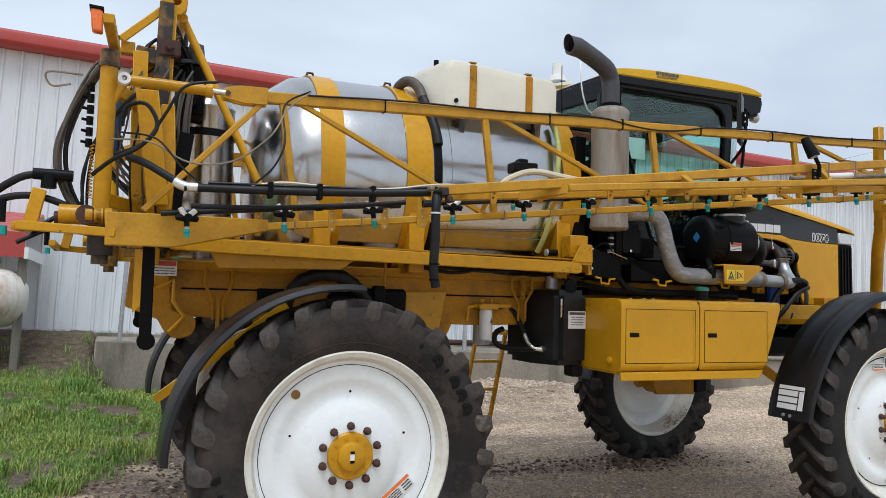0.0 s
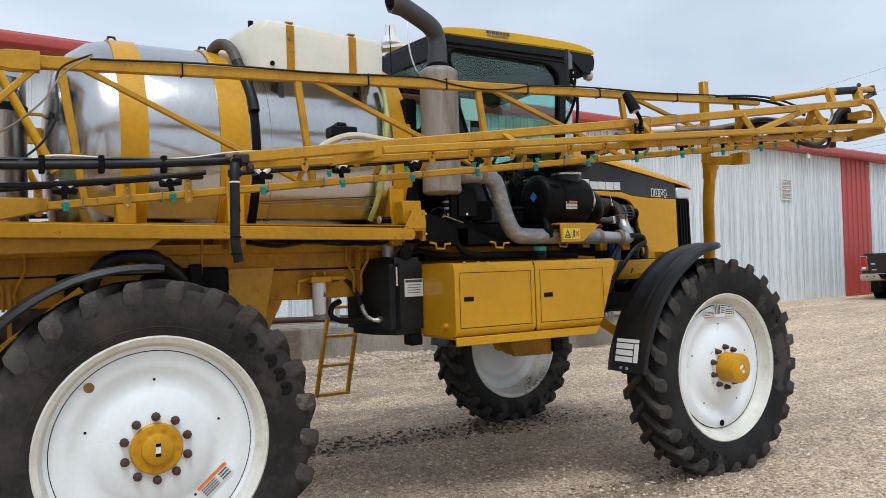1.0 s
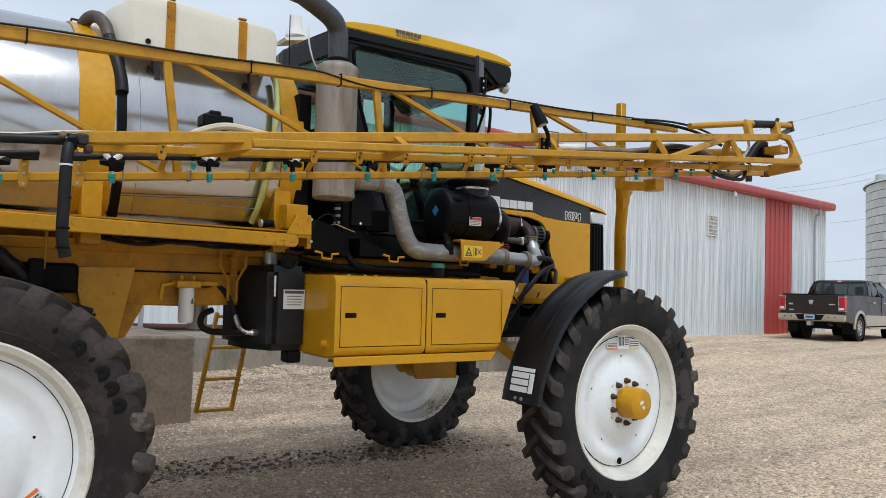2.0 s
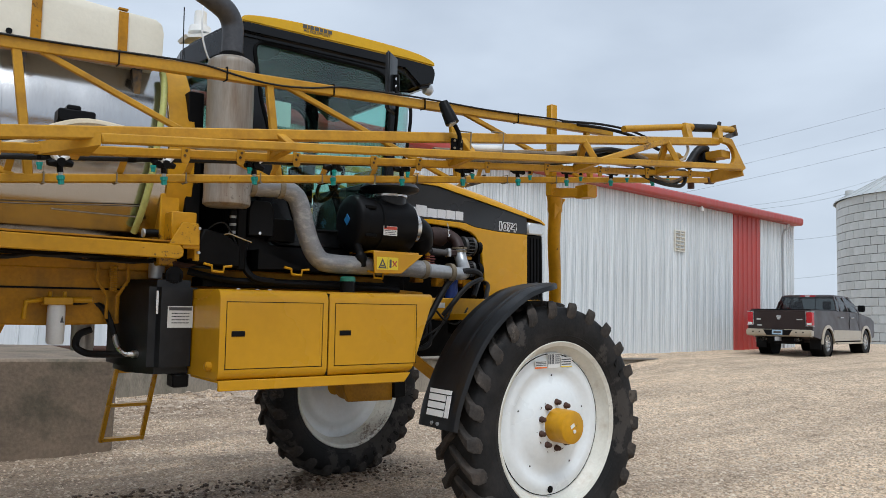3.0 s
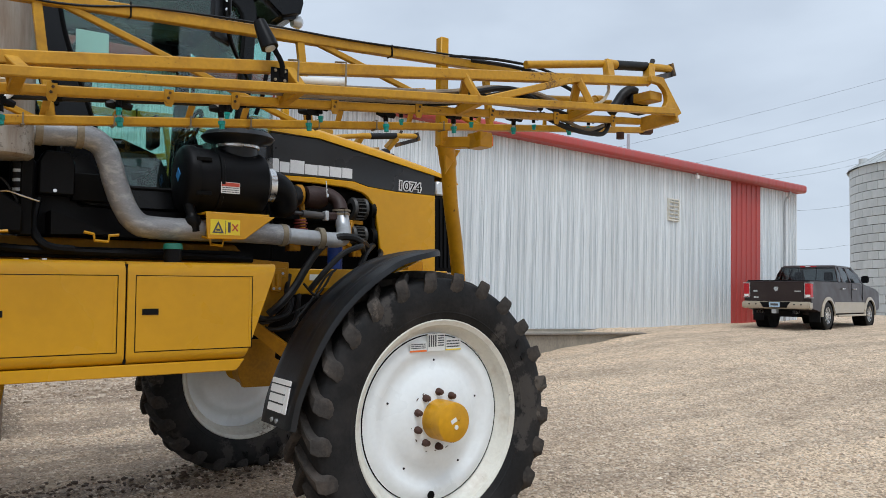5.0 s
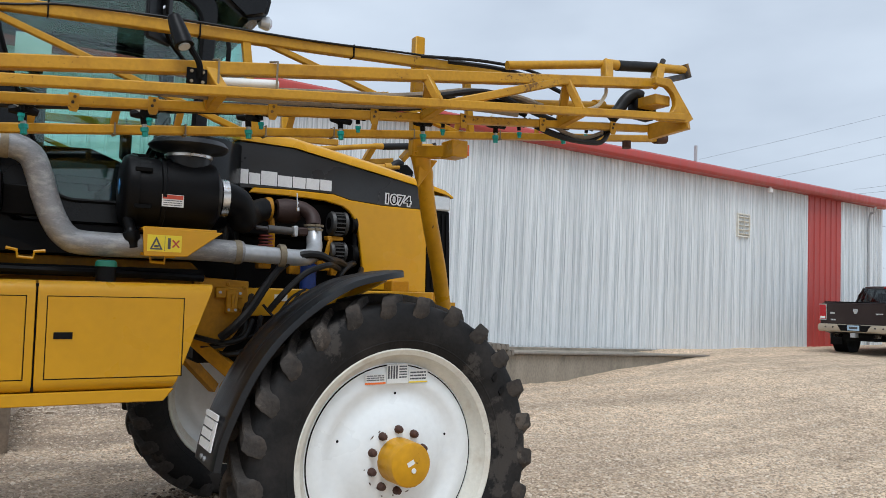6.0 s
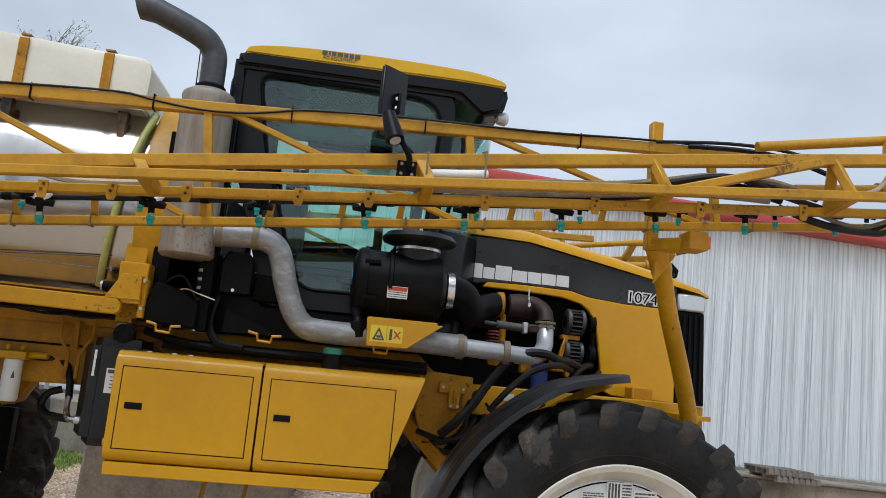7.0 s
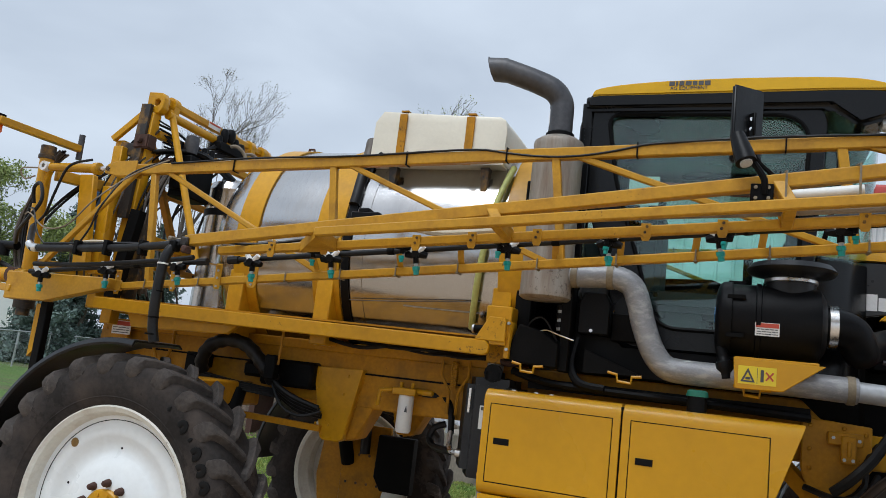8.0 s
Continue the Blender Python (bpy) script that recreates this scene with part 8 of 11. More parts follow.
        tube(bm, smooth_path([pt(-0.62, 0.04, 2.385), pt(-0.45, 0.03, 2.415), pt(-0.25, 0.01, 2.41), pt(-0.05, -0.03, 2.40), pt(0.2, -0.06, 2.42), pt(0.38, -0.08, 2.45), pt(0.55, -0.06, 2.47), pt(0.8, 0.1, 2.49)]), 0.008, 6)
        part("cable_run", bm, HOSE_CREAM, inner, "pale cable tied along the hose")
        bm = bmesh.new()
        tube(bm, smooth_path([pt(-0.85, 0.05, 2.385), pt(-0.5, 0.03, 2.395), pt(-0.1, -0.03, 2.405), pt(0.15, -0.07, 2.405), pt(0.38, -0.09, 2.435), pt(0.75, 0.04, 2.455), pt(1.1, 0.2, 2.55)]), 0.009, 6)
        part("cable_run", bm, HOSE, inner)
        for x, y in ((-0.52, 0.01), (-0.25, -0.03), (0.05, -0.07)):
            bm = bmesh.new()
            box(bm, x - 0.014, x + 0.014, min(Y(y - 0.03), Y(y + 0.03)), max(Y(y - 0.03), Y(y + 0.03)), 2.33 + 0.02 * x, 2.42 + 0.02 * x)
            part("hose_clamp", bm, DARK, inner, bevel=0.004)
        for x in (3.43, 3.70):
            bm = bmesh.new()
            tube(bm, [pt(x, -0.24, 2.70 + (x - 3.4) * 0.13), pt(x, -0.245, 2.83 + (x - 3.4) * 0.13), pt(x, -0.12, 2.86 + (x - 3.4) * 0.13)], 0.005, 6)
            part("clamp", bm, ZINC, outer)
        # boom light on a bent stalk
        bm = bmesh.new()
        box(bm, 3.295, 3.385, -0.222, -0.212, 2.705, 2.785)
        lp = part("light_bracket", bm, DARK, outer, bevel=0.003)
        for x, z in ((3.315, 2.722), (3.365, 2.722), (3.315, 2.768), (3.365, 2.768)):
            bm = bmesh.new()
            bolts(bm, [(x, -0.222, z)], 0.008, 0.008)
            part("bracket_bolt", bm, ZINC, lp)
        bm = bmesh.new()
        tube(bm, smooth_path([(3.35, -0.22, 2.74), (3.345, -0.235, 2.80), (3.31, -0.235, 2.86), (3.28, -0.23, 2.90)]), 0.014, 8)
        part("light_stalk", bm, DARK, outer)
        bm = bmesh.new()
        tube(bm, [(3.232, -0.21, 3.0), (3.245, -0.225, 2.955), (3.262, -0.245, 2.90), (3.272, -0.256, 2.865)], [0.030, 0.036, 0.042, 0.044], 14)
        part("boom_light", bm, BLACK, outer, "black tubular boom light")
        bm = bmesh.new()
        tube(bm, [(3.271, -0.255, 2.868), (3.274, -0.259, 2.858)], 0.026, 12)
        part("light_lens", bm, LAMP_GLASS, outer)
    # short tabs with bolt holes on the chords, and clamps round the lower one
    for x in (0.86, 1.192, 1.721, 2.02, 2.35, 2.86, 3.19, 3.75, 4.3, 4.85, 5.4, 5.95):
        c = oc(x)
        bm = bmesh.new()
        prism(bm, [(x - 0.022, c[2] - 0.035), (x - 0.014, c[2] - 0.052), (x + 0.014, c[2] - 0.052), (x + 0.022, c[2] - 0.035), (x + 0.022, c[2] + 0.03), (x - 0.022, c[2] + 0.03)], Y(c[1] - 0.030), Y(c[1] - 0.0235))
        tab = part("pipe_hanger", bm, BOOM_YELLOW, outer)
        for dz in (-0.012, 0.014):
            bm = bmesh.new()
            disc(bm, pt(x + dz * 0.3, c[1] - 0.0305, c[2] + dz), 0.0075, -0.004 if k < 0 else 0.004, "y", 6)
            part("bolt", bm, GREASE, tab)
    for x in (-0.522, -0.072, 0.267, 0.52):
        c = low(x)
        bm = bmesh.new()
        w = 0.034 if x == 0.52 else 0.022
        top_z = 0.17 if x == 0.52 else 0.105
        prism(bm, [(x - w, c[2] - 0.035), (x - w * 0.6, c[2] - 0.055), (x + w * 0.6, c[2] - 0.055), (x + w, c[2] - 0.035), (x + w, c[2] + top_z), (x - w, c[2] + top_z)], Y(c[1] - 0.031), Y(c[1] - 0.0235))
        tab = part("pipe_bracket", bm, BOOM_YELLOW, inner)
        bm = bmesh.new()
        beam(bm, pt(x, c[1] - 0.03, c[2] + top_z - 0.012), pt(x, 0.19, c[2] + 0.085), 0.03, 0.006)
        part("bracket_arm", bm, BOOM_YELLOW, inner)
        for dz in (-0.036, 0.016, 0.062):
            bm = bmesh.new()
            disc(bm, pt(x, c[1] - 0.0315, c[2] + dz), 0.008, -0.005 if k < 0 else 0.005, "y", 6)
            part("bolt", bm, GALV, tab)
    for x in (0.95, 1.485, 1.847, 2.366, 2.70, 3.062, 3.363, 3.95, 4.45, 5.0, 5.6):
        c = low(x)
        bm = bmesh.new()
        beam(bm, pt(x, c[1] + 0.006, c[2] + 0.02), pt(x + 0.01, 0.30, c[2] + 0.10), 0.034, 0.006, up=(0, 1, 0))
        beam(bm, pt(x + 0.01, 0.30, c[2] + 0.10), pt(x + 0.01, 0.19, c[2] + 0.095), 0.034, 0.006)
        part("pipe_bracket", bm, BOOM_YELLOW, inner)
    for x in (-0.30, 0.12, 0.75, 1.116, 1.468, 1.837, 2.278, 2.686, 3.067, 3.40, 3.814, 4.2, 4.7, 5.3):
        c = low(x + 0.03)
        bm = bmesh.new()
        tube(bm, [pt(x, c[1] - 0.027, c[2] - 0.034), pt(x, c[1] - 0.027, c[2] + 0.027), pt(x, c[1] + 0.026, c[2] + 0.028), pt(x, c[1] + 0.027, c[2] - 0.034)], 0.0045, 5)
        beam(bm, pt(x, c[1] - 0.034, c[2] - 0.028), pt(x, c[1] + 0.034, c[2] - 0.028), 0.016, 0.005)
        part("u_bolt", bm, ZINC, inner)
    # rest post at the front that carries the boom
    bm = bmesh.new()
    beam(bm, pt(4.78, 0.42, 2.63), pt(4.78, 0.42, 3.37), 0.065, 0.065, up=(1, 0, 0))
    rest = P_("boom_rest", bm, YELLOW, "yellow boom rest post", 0.006)
    bm = bmesh.new()
    leg = smooth_path([pt(5.262, 0.86, 1.70), pt(5.145, 0.74, 1.96), pt(4.99, 0.60, 2.28), pt(4.90, 0.50, 2.48), pt(4.84, 0.44, 2.60), pt(4.80, 0.42, 2.68)])
    tube(bm, leg, [0.052 if i < 20 else 0.060 for i in range(len(leg))], 12)
    part("rest_leg", bm, YELLOW, rest)
    bm = bmesh.new()
    beam(bm, pt(5.255, 0.84, 1.70), pt(5.27, 1.36, 1.70), 0.09, 0.09)
    part("rest_foot", bm, YELLOW, rest, bevel=0.01)
    # arm that reaches out under the boom, with the pad and reflector at its end
    bm = bmesh.new()
    beam(bm, pt(4.79, 0.45, 2.66), pt(4.93, 0.17, 2.64), 0.09, 0.07)
    prism(bm, [(4.80, 2.44), (4.93, 2.62), (4.80, 2.62)], Y(0.40), Y(0.42))
    part("rest_arm", bm, YELLOW, rest, bevel=0.005)
    bm = bmesh.new()
    box(bm, 4.86, 4.965, min(Y(0.10), Y(0.24)), max(Y(0.10), Y(0.24)), 2.60, 2.70)
    part("rest_pad", bm, YELLOW, rest, bevel=0.006)
    bm = bmesh.new()
    box(bm, 4.967, 4.985, min(Y(0.12), Y(0.22)), max(Y(0.12), Y(0.22)), 2.615, 2.68)
    part("reflector", bm, AMBER, rest, "orange side reflector")



boom_pair(-1)
boom_pair(1)


# ---- lift mast at the rear ----
def mast():
    for k in (-1, 1):
        def Y(y):
            return y if k < 0 else 2 * YC - y

        def pt(x, y, z):
            return (x, Y(y), z)
        # greasy upright with its head
        bm = bmesh.new()
        beam(bm, pt(-1.10, 0.97, 1.95), pt(-1.06, 0.99, 3.60), 0.09, 0.10, up=(1, 0, 0))
        up = P_("mast_upright", bm, YELLOW, "yellow lift mast upright", 0.006)
        bm = bmesh.new()
        beam(bm, pt(-1.10, 0.915, 2.75), pt(-1.075, 0.935, 3.66), 0.03, 0.090, up=(1, 0, 0))
        part("wear_strip", bm, GREASE, up, "greasy dark wear strip")
        bm = bmesh.new()
        ring(bm, [(-1.11, 3.59), (-0.985, 3.60), (-0.95, 3.64), (-0.945, 3.72), (-0.975, 3.765), (-1.11, 3.775)], [(-1.04, 3.665), (-1.012, 3.66), (-0.99, 3.675), (-0.985, 3.70), (-1.005, 3.715), (-1.035, 3.71)], Y(0.96), Y(1.03))
        part("mast_head", bm, YELLOW, up, bevel=0.006)
        bm = bmesh.new()
        tube(bm, [pt(-0.985, 1.10, 3.66), pt(-0.40, 0.97, 2.45)], 0.027, 12)
        part("mast_brace", bm, YELLOW, up)
        bm = bmesh.new()
        beam(bm, pt(-1.09, 0.97, 3.63), pt(-1.34, 0.92, 3.37), 0.04, 0.048)
        part("rear_stay", bm, YELLOW, up, bevel=0.005)
        bm = bmesh.new()
        beam(bm, pt(-1.25, 0.93, 3.30), pt(-1.05, 0.96, 3.28), 0.05, 0.10)
        part("cross_plate", bm, GREASE, up, bevel=0.006)
        # arm that reaches out sideways with the amber lamp at its end
        bm = bmesh.new()
        beam(bm, pt(-1.36, 0.64, 3.20), pt(-1.385, -0.03, 3.19), 0.055, 0.05)
        la = part("lamp_arm", bm, YELLOW, up, "yellow marker lamp arm", bevel=0.004)
        bm = bmesh.new()
        prism(bm, [(-1.475, 3.235), (-1.415, 3.232), (-1.41, 3.115), (-1.462, 3.118)], Y(-0.03), Y(0.04))
        part("marker_lamp", bm, AMBER, la, "orange marker lamp", bevel=0.008)
        bm = bmesh.new()
        prism(bm, [(-1.48, 3.248), (-1.41, 3.244), (-1.41, 3.230), (-1.478, 3.234)], Y(-0.035), Y(0.045))
        part("lamp_hood", bm, DARK, la)
        bm = bmesh.new()
        tube(bm, [pt(-1.36, 0.65, 3.12), pt(-1.365, 0.65, 3.31)], 0.022, 12)
        part("arm_pivot", bm, STACK, up)
        bm = bmesh.new()
        box(bm, -1.34, -1.255, min(Y(0.95), Y(1.03)), max(Y(0.95), Y(1.03)), 3.30, 3.375)
        part("mast_block", bm, YELLOW, up, bevel=0.005)
        # second upright, lower linkage
        bm = bmesh.new()
        beam(bm, pt(-1.20, 0.90, 2.05), pt(-1.22, 0.90, 3.30), 0.08, 0.09, up=(1, 0, 0))
        part("mast_slide", bm, YELLOW, up, bevel=0.006)
        bm = bmesh.new()
        prism(bm, [(-1.28, 2.05), (-0.95, 2.05), (-0.92, 2.35), (-0.94, 2.75), (-1.0, 2.80), (-1.02, 2.3), (-1.22, 2.25)], Y(0.99), Y(1.03))
        part("mast_plate", bm, GREASE, up, "greasy mast plate", bevel=0.006)
        bm = bmesh.new()
        beam(bm, pt(-1.02, 0.86, 2.05), pt(-0.92, 0.88, 2.80), 0.07, 0.09, up=(1, 0, 0))
        part("lift_cylinder", bm, DARK, up)
        # pivot tube for the boom and its tilt cylinder
        bm = bmesh.new()
        tube(bm, [pt(-1.392, 0.45, 2.16), pt(-1.382, 0.40, 3.10)], 0.047, 16)
        part("pivot_tube", bm, YELLOW, up, "yellow boom pivot tube")
        bm = bmesh.new()
        tube(bm, [pt(-1.382, 0.40, 3.045), pt(-1.382, 0.40, 3.07), pt(-1.382, 0.40, 3.075), pt(-1.382, 0.40, 3.14)], [0.058, 0.058, 0.052, 0.052], 16)
        part("pivot_collar", bm, GREASE, up)
        bm = bmesh.new()
        tube(bm, [pt(-1.385, 0.46, 2.16), pt(-1.385, 0.46, 1.98)], 0.07, 16)
        tube(bm, [pt(-1.385, 0.46, 2.0), pt(-1.385, 0.46, 1.93)], 0.045, 16)
        part("pivot_foot", bm, GREASE, up)
        bm = bmesh.new()
        tube(bm, [pt(-1.27, 0.354, 2.975), pt(-1.10, 0.352, 2.973), pt(-0.84, 0.345, 2.966)], [0.029, 0.032, 0.032], 14)
        tube(bm, [pt(-0.86, 0.346, 2.966), pt(-0.82, 0.345, 2.966)], 0.042, 14)
        part("tilt_cylinder", bm, YELLOW, up, "yellow tilt cylinder")
        bm = bmesh.new()
        lathe(bm, [(0.015, -0.018), (0.034, -0.02), (0.036, 0.02), (0.015, 0.018)], pt(-1.301, 0.33, 2.975), "y", 18)
        part("eye_ring", bm, WHITE, up)
        bm = bmesh.new()
        tube(bm, [pt(-0.82, 0.345, 2.966), pt(-0.72, 0.343, 2.964)], 0.017, 10)
        part("piston_rod", bm, CHROME, up)
        bm = bmesh.new()
        beam(bm, pt(-1.38, 0.5, 2.96), pt(-1.20, 0.9, 2.96), 0.06, 0.08)
        part("link_arm", bm, YELLOW, up, bevel=0.006)
        bm = bmesh.new()
        beam(bm, pt(-1.38, 0.5, 2.30), pt(-1.20, 0.9, 2.30), 0.06, 0.08)
        part("link_arm", bm, YELLOW, up, bevel=0.006)
        bm = bmesh.new()
        beam(bm, pt(-1.30, 0.38, 2.96), pt(-1.385, 0.42, 2.80), 0.03, 0.04)
        part("link_arm", bm, YELLOW, up, bevel=0.006)
        bm = bmesh.new()
        prism(bm, [(-1.24, 2.99), (-1.11, 2.99), (-1.02, 2.30), (-1.15, 2.30)], Y(0.58), Y(0.63))
        part("slide_plate", bm, YELLOW, up, bevel=0.006)
        bm = bmesh.new()
        prism(bm, [(-1.08, 2.28), (-1.0, 2.28), (-0.99, 2.55), (-1.01, 2.93), (-1.09, 2.93)], Y(0.66), Y(0.72))
        part("link_plate", bm, YELLOW, up, bevel=0.006)
        # black drop bar with a roller at its foot
        bm = bmesh.new()
        beam(bm, pt(-1.125, 0.42, 2.04), pt(-1.125, 0.42, 1.50), 0.055, 0.066, up=(1, 0, 0))
        db = part("drop_bar", bm, DARK, up, "black steel drop bar", bevel=0.006)
        bm = bmesh.new()
        disc(bm, pt(-1.12, 0.38, 1.50), 0.05, 0.08 if k < 0 else -0.08, "y", 14)
        part("roller", bm, DARK, up)
        bm = bmesh.new()
        prism(bm, [(-1.20, 1.66), (-1.16, 1.70), (-1.16, 2.02), (-1.20, 2.02)], Y(0.40), Y(0.46))
        part("drop_guard", bm, YELLOW, up)
        # frame that reaches behind the machine
        bm = bmesh.new()
        beam(bm, pt(-1.30, 0.28, 2.10), pt(-1.80, 0.40, 2.125), 0.06, 0.05)
        beam(bm, pt(-1.80, 0.40, 2.12), pt(-1.80, 0.9, 2.14), 0.05, 0.05)
        beam(bm, pt(-1.74, 0.42, 2.12), pt(-1.70, 0.42, 2.33), 0.05, 0.07, up=(1, 0, 0))
        part("rear_frame", bm, YELLOW, up, bevel=0.005)
        bm = bmesh.new()
        tube(bm, [pt(-1.60, 0.42, 2.20), pt(-1.42, 0.42, 2.20)], 0.055, 12)
        tube(bm, [pt(-1.45, 0.42, 2.20), pt(-1.36, 0.42, 2.20)], 0.03, 10)
        part("knuckle", bm, YELLOW, up)
        for dx in (0.0, 0.045):
            bm = bmesh.new()
            lathe(bm, [(0.02, -0.05), (0.045, -0.045), (0.045, -0.01), (0.03, 0.0), (0.045, 0.01), (0.045, 0.045), (0.02, 0.05)], pt(-1.42 + dx, 0.39, 2.20), "x", 12)
            part("castle_nut", bm, BOOM_YELLOW, up)
        bm = bmesh.new()
        tube(bm, smooth_path([pt(-2.0, 0.5, 2.24), pt(-1.85, 0.46, 2.36), pt(-1.74, 0.45, 2.41), pt(-1.55, 0.45, 2.41)]), 0.021, 10)
        part("feed_hose", bm, HOSE, up)
        bm = bmesh.new()
        tube(bm, smooth_path([pt(-2.1, 0.5, 2.15), pt(-1.88, 0.46, 2.27), pt(-1.7, 0.45, 2.29), pt(-1.5, 0.45, 2.22), pt(-1.42, 0.45, 2.16)]), 0.02, 10)
        part("feed_hose", bm, HOSE, up)
        bm = bmesh.new()
        tube(bm, [pt(-1.74, 0.44, 2.415), pt(-1.54, 0.44, 2.415)], 0.032, 12)
        tube(bm, [pt(-1.66, 0.44, 2.42), pt(-1.66, 0.44, 2.34)], 0.04, 12)
        part("ball_valve", bm, BLACK, up, "black ball valve")
        bm = bmesh.new()
        tube(bm, [pt(-1.88, 0.44, 2.26), pt(-1.88, 0.44, 2.14)], 0.022, 8)
        part("end_nozzle_body", bm, BLACK, up)
        bm = bmesh.new()
        tube(bm, [pt(-1.87, 0.44, 2.12), pt(-1.87, 0.44, 2.07)], 0.022, 8)
        part("end_nozzle_tip", bm, TEAL, up)
    # beams across between the two masts
    for x, z, w in ((-1.0, 3.72, 0.055), (-1.02, 3.45, 0.06), (-1.1, 2.1, 0.12), (-1.05, 2.62, 0.09), (-1.22, 3.28, 0.08)):
        bm = bmesh.new()
        box(bm, x - w / 2, x + w / 2, 1.03, 2 * YC - 1.03, z - w / 2, z + w / 2)
        P_("mast_cross_beam", bm, YELLOW, bevel=0.006)
    bm = bmesh.new()
    tube(bm, [(-0.97, 1.05, 3.615), (-0.97, 1.75, 3.615)], 0.034, 12)
    tube(bm, [(-0.97, 1.75, 3.615), (-0.97, 1.82, 3.615)], 0.045, 12)
    tube(bm, [(-0.97, 1.82, 3.615), (-0.97, 2.35, 3.615)], 0.018, 12)
    P_("mast_cylinder", bm, YELLOW, "yellow levelling cylinder across the mast")
    # lugs with pin holes along the top beam
    for y, h in ((1.12, 0.055), (1.90, 0.05), (2.18, 0.055), (2.38, 0.06)):
        bm = bmesh.new()
        lathe(bm, [(0.020, -0.035), (h, -0.035), (h, 0.035), (0.020, 0.035)], (-1.0, y, 3.72), "y", 16, close=True)
        box(bm, -1.05, -0.95, y - 0.03, y + 0.03, 3.63, 3.70)
        P_("beam_lug", bm, YELLOW)
    bm = bmesh.new()
    box(bm, -0.972, -0.969, 1.54, 1.70, 3.695, 3.745)
    P_("data_plate", bm, LABEL)
    bm = bmesh.new()
    box(bm, -0.969, -0.967, 1.545, 1.695, 3.728, 3.743)
    P_("data_plate_heading", bm, RED_INK)
    # valve cluster that sits on the beam, with its slack hoses
    for y, z, r, h in ((1.72, 3.60, 0.035, 0.14), (1.80, 3.63, 0.045, 0.13), (1.88, 3.60, 0.035, 0.10), (1.96, 3.57, 0.04, 0.11), (1.66, 3.56, 0.03, 0.10)):
        bm = bmesh.new()
        lathe(bm, [(0.0, z + h), (r * 0.7, z + h - 0.01), (r, z + h - 0.04), (r, z + 0.03), (r * 0.6, z), (0.0, z)], (-0.93, y, 0), "z", 12)
        P_("beam_valve", bm, BLACK)
    bm = bmesh.new()
    box(bm, -1.0, -0.88, 1.62, 2.02, 3.52, 3.60)
    P_("beam_manifold", bm, DARK, bevel=0.01)
    rl = random.Random(41)
    for i in range(9):
        y1, sag = 1.60 + 0.05 * i, rl.uniform(0.03, 0.14)
        bm = bmesh.new()
        tube(bm, smooth_path([(-1.02, 1.0 + 0.02 * i, 3.56 - 0.03 * i), (-0.96, 1.2, 3.55 - 0.02 * i - sag * 0.5), (-0.93, 1.4, 3.50 - sag), (-0.92, y1, 3.55)]), rl.uniform(0.006, 0.010), 6)
        P_("mast_hose", bm, HOSE)
    for y in (1.75, 1.98):
        bm = bmesh.new()
        tube(bm, smooth_path([(-0.91, y, 3.58), (-0.84, y + 0.05, 3.60), (-0.78, y + 0.1, 3.52), (-0.76, y + 0.05, 3.38)]), 0.016, 8)
        P_("return_hose", bm, HOSE_TAN)
    # rungs and rail of the tank walkway, past the rinse cylinder
    bm = bmesh.new()
    for z, h in ((2.99, 0.02), (2.86, 0.06), (2.62, 0.02)):
        beam(bm, (-0.56, 1.95, z), (-0.20, 1.95, z), 0.03, h)
    beam(bm, (-0.42, 1.95, 2.84), (-0.20, 1.95, 2.66), 0.03, 0.03)
    P_("walkway_rung", bm, YELLOW)
    bm = bmesh.new()
    beam(bm, (-0.24, 1.93, 2.05), (-0.24, 1.93, 3.10), 0.035, 0.035, up=(1, 0, 0))
    P_("walkway_post", bm, YELLOW)
    # valve tower and hoses behind the mast
    bm = bmesh.new()
    box(bm, -0.98, -0.80, 1.2, 1.5, 3.0, 3.34)
    box(bm, -0.94, -0.84, 1.15, 1.22, 3.05, 3.2)
    P_("valve_manifold", bm, DARK, "black hydraulic valve manifold", bevel=0.01)
    for i in range(5):
        bm = bmesh.new()
        lathe(bm, [(0.0, 3.46), (0.022, 3.45), (0.026, 3.36), (0.03, 3.34), (0.0, 3.34)], (-0.94 + 0.03 * i, 1.22 + 0.06 * i, 0), "z", 10)
        P_("valve_spool", bm, BLACK)
    bm = bmesh.new()
    lathe(bm, [(0.0, 3.52), (0.05, 3.50), (0.06, 3.42), (0.05, 3.36), (0.0, 3.35)], (-0.86, 1.25, 0), "z", 12)
    P_("accumulator", bm, STACK)
    bm = bmesh.new()
    lathe(bm, [(0.0, 2.64), (0.045, 2.65), (0.050, 2.67), (0.050, 2.96), (0.042, 3.0), (0.0, 3.01)], (-1.365, 0.92, 0), "z", 16)
    P_("blue_bottle", bm, BLUE_DRUM, "blue painted accumulator")
    rnd = random.Random(11)
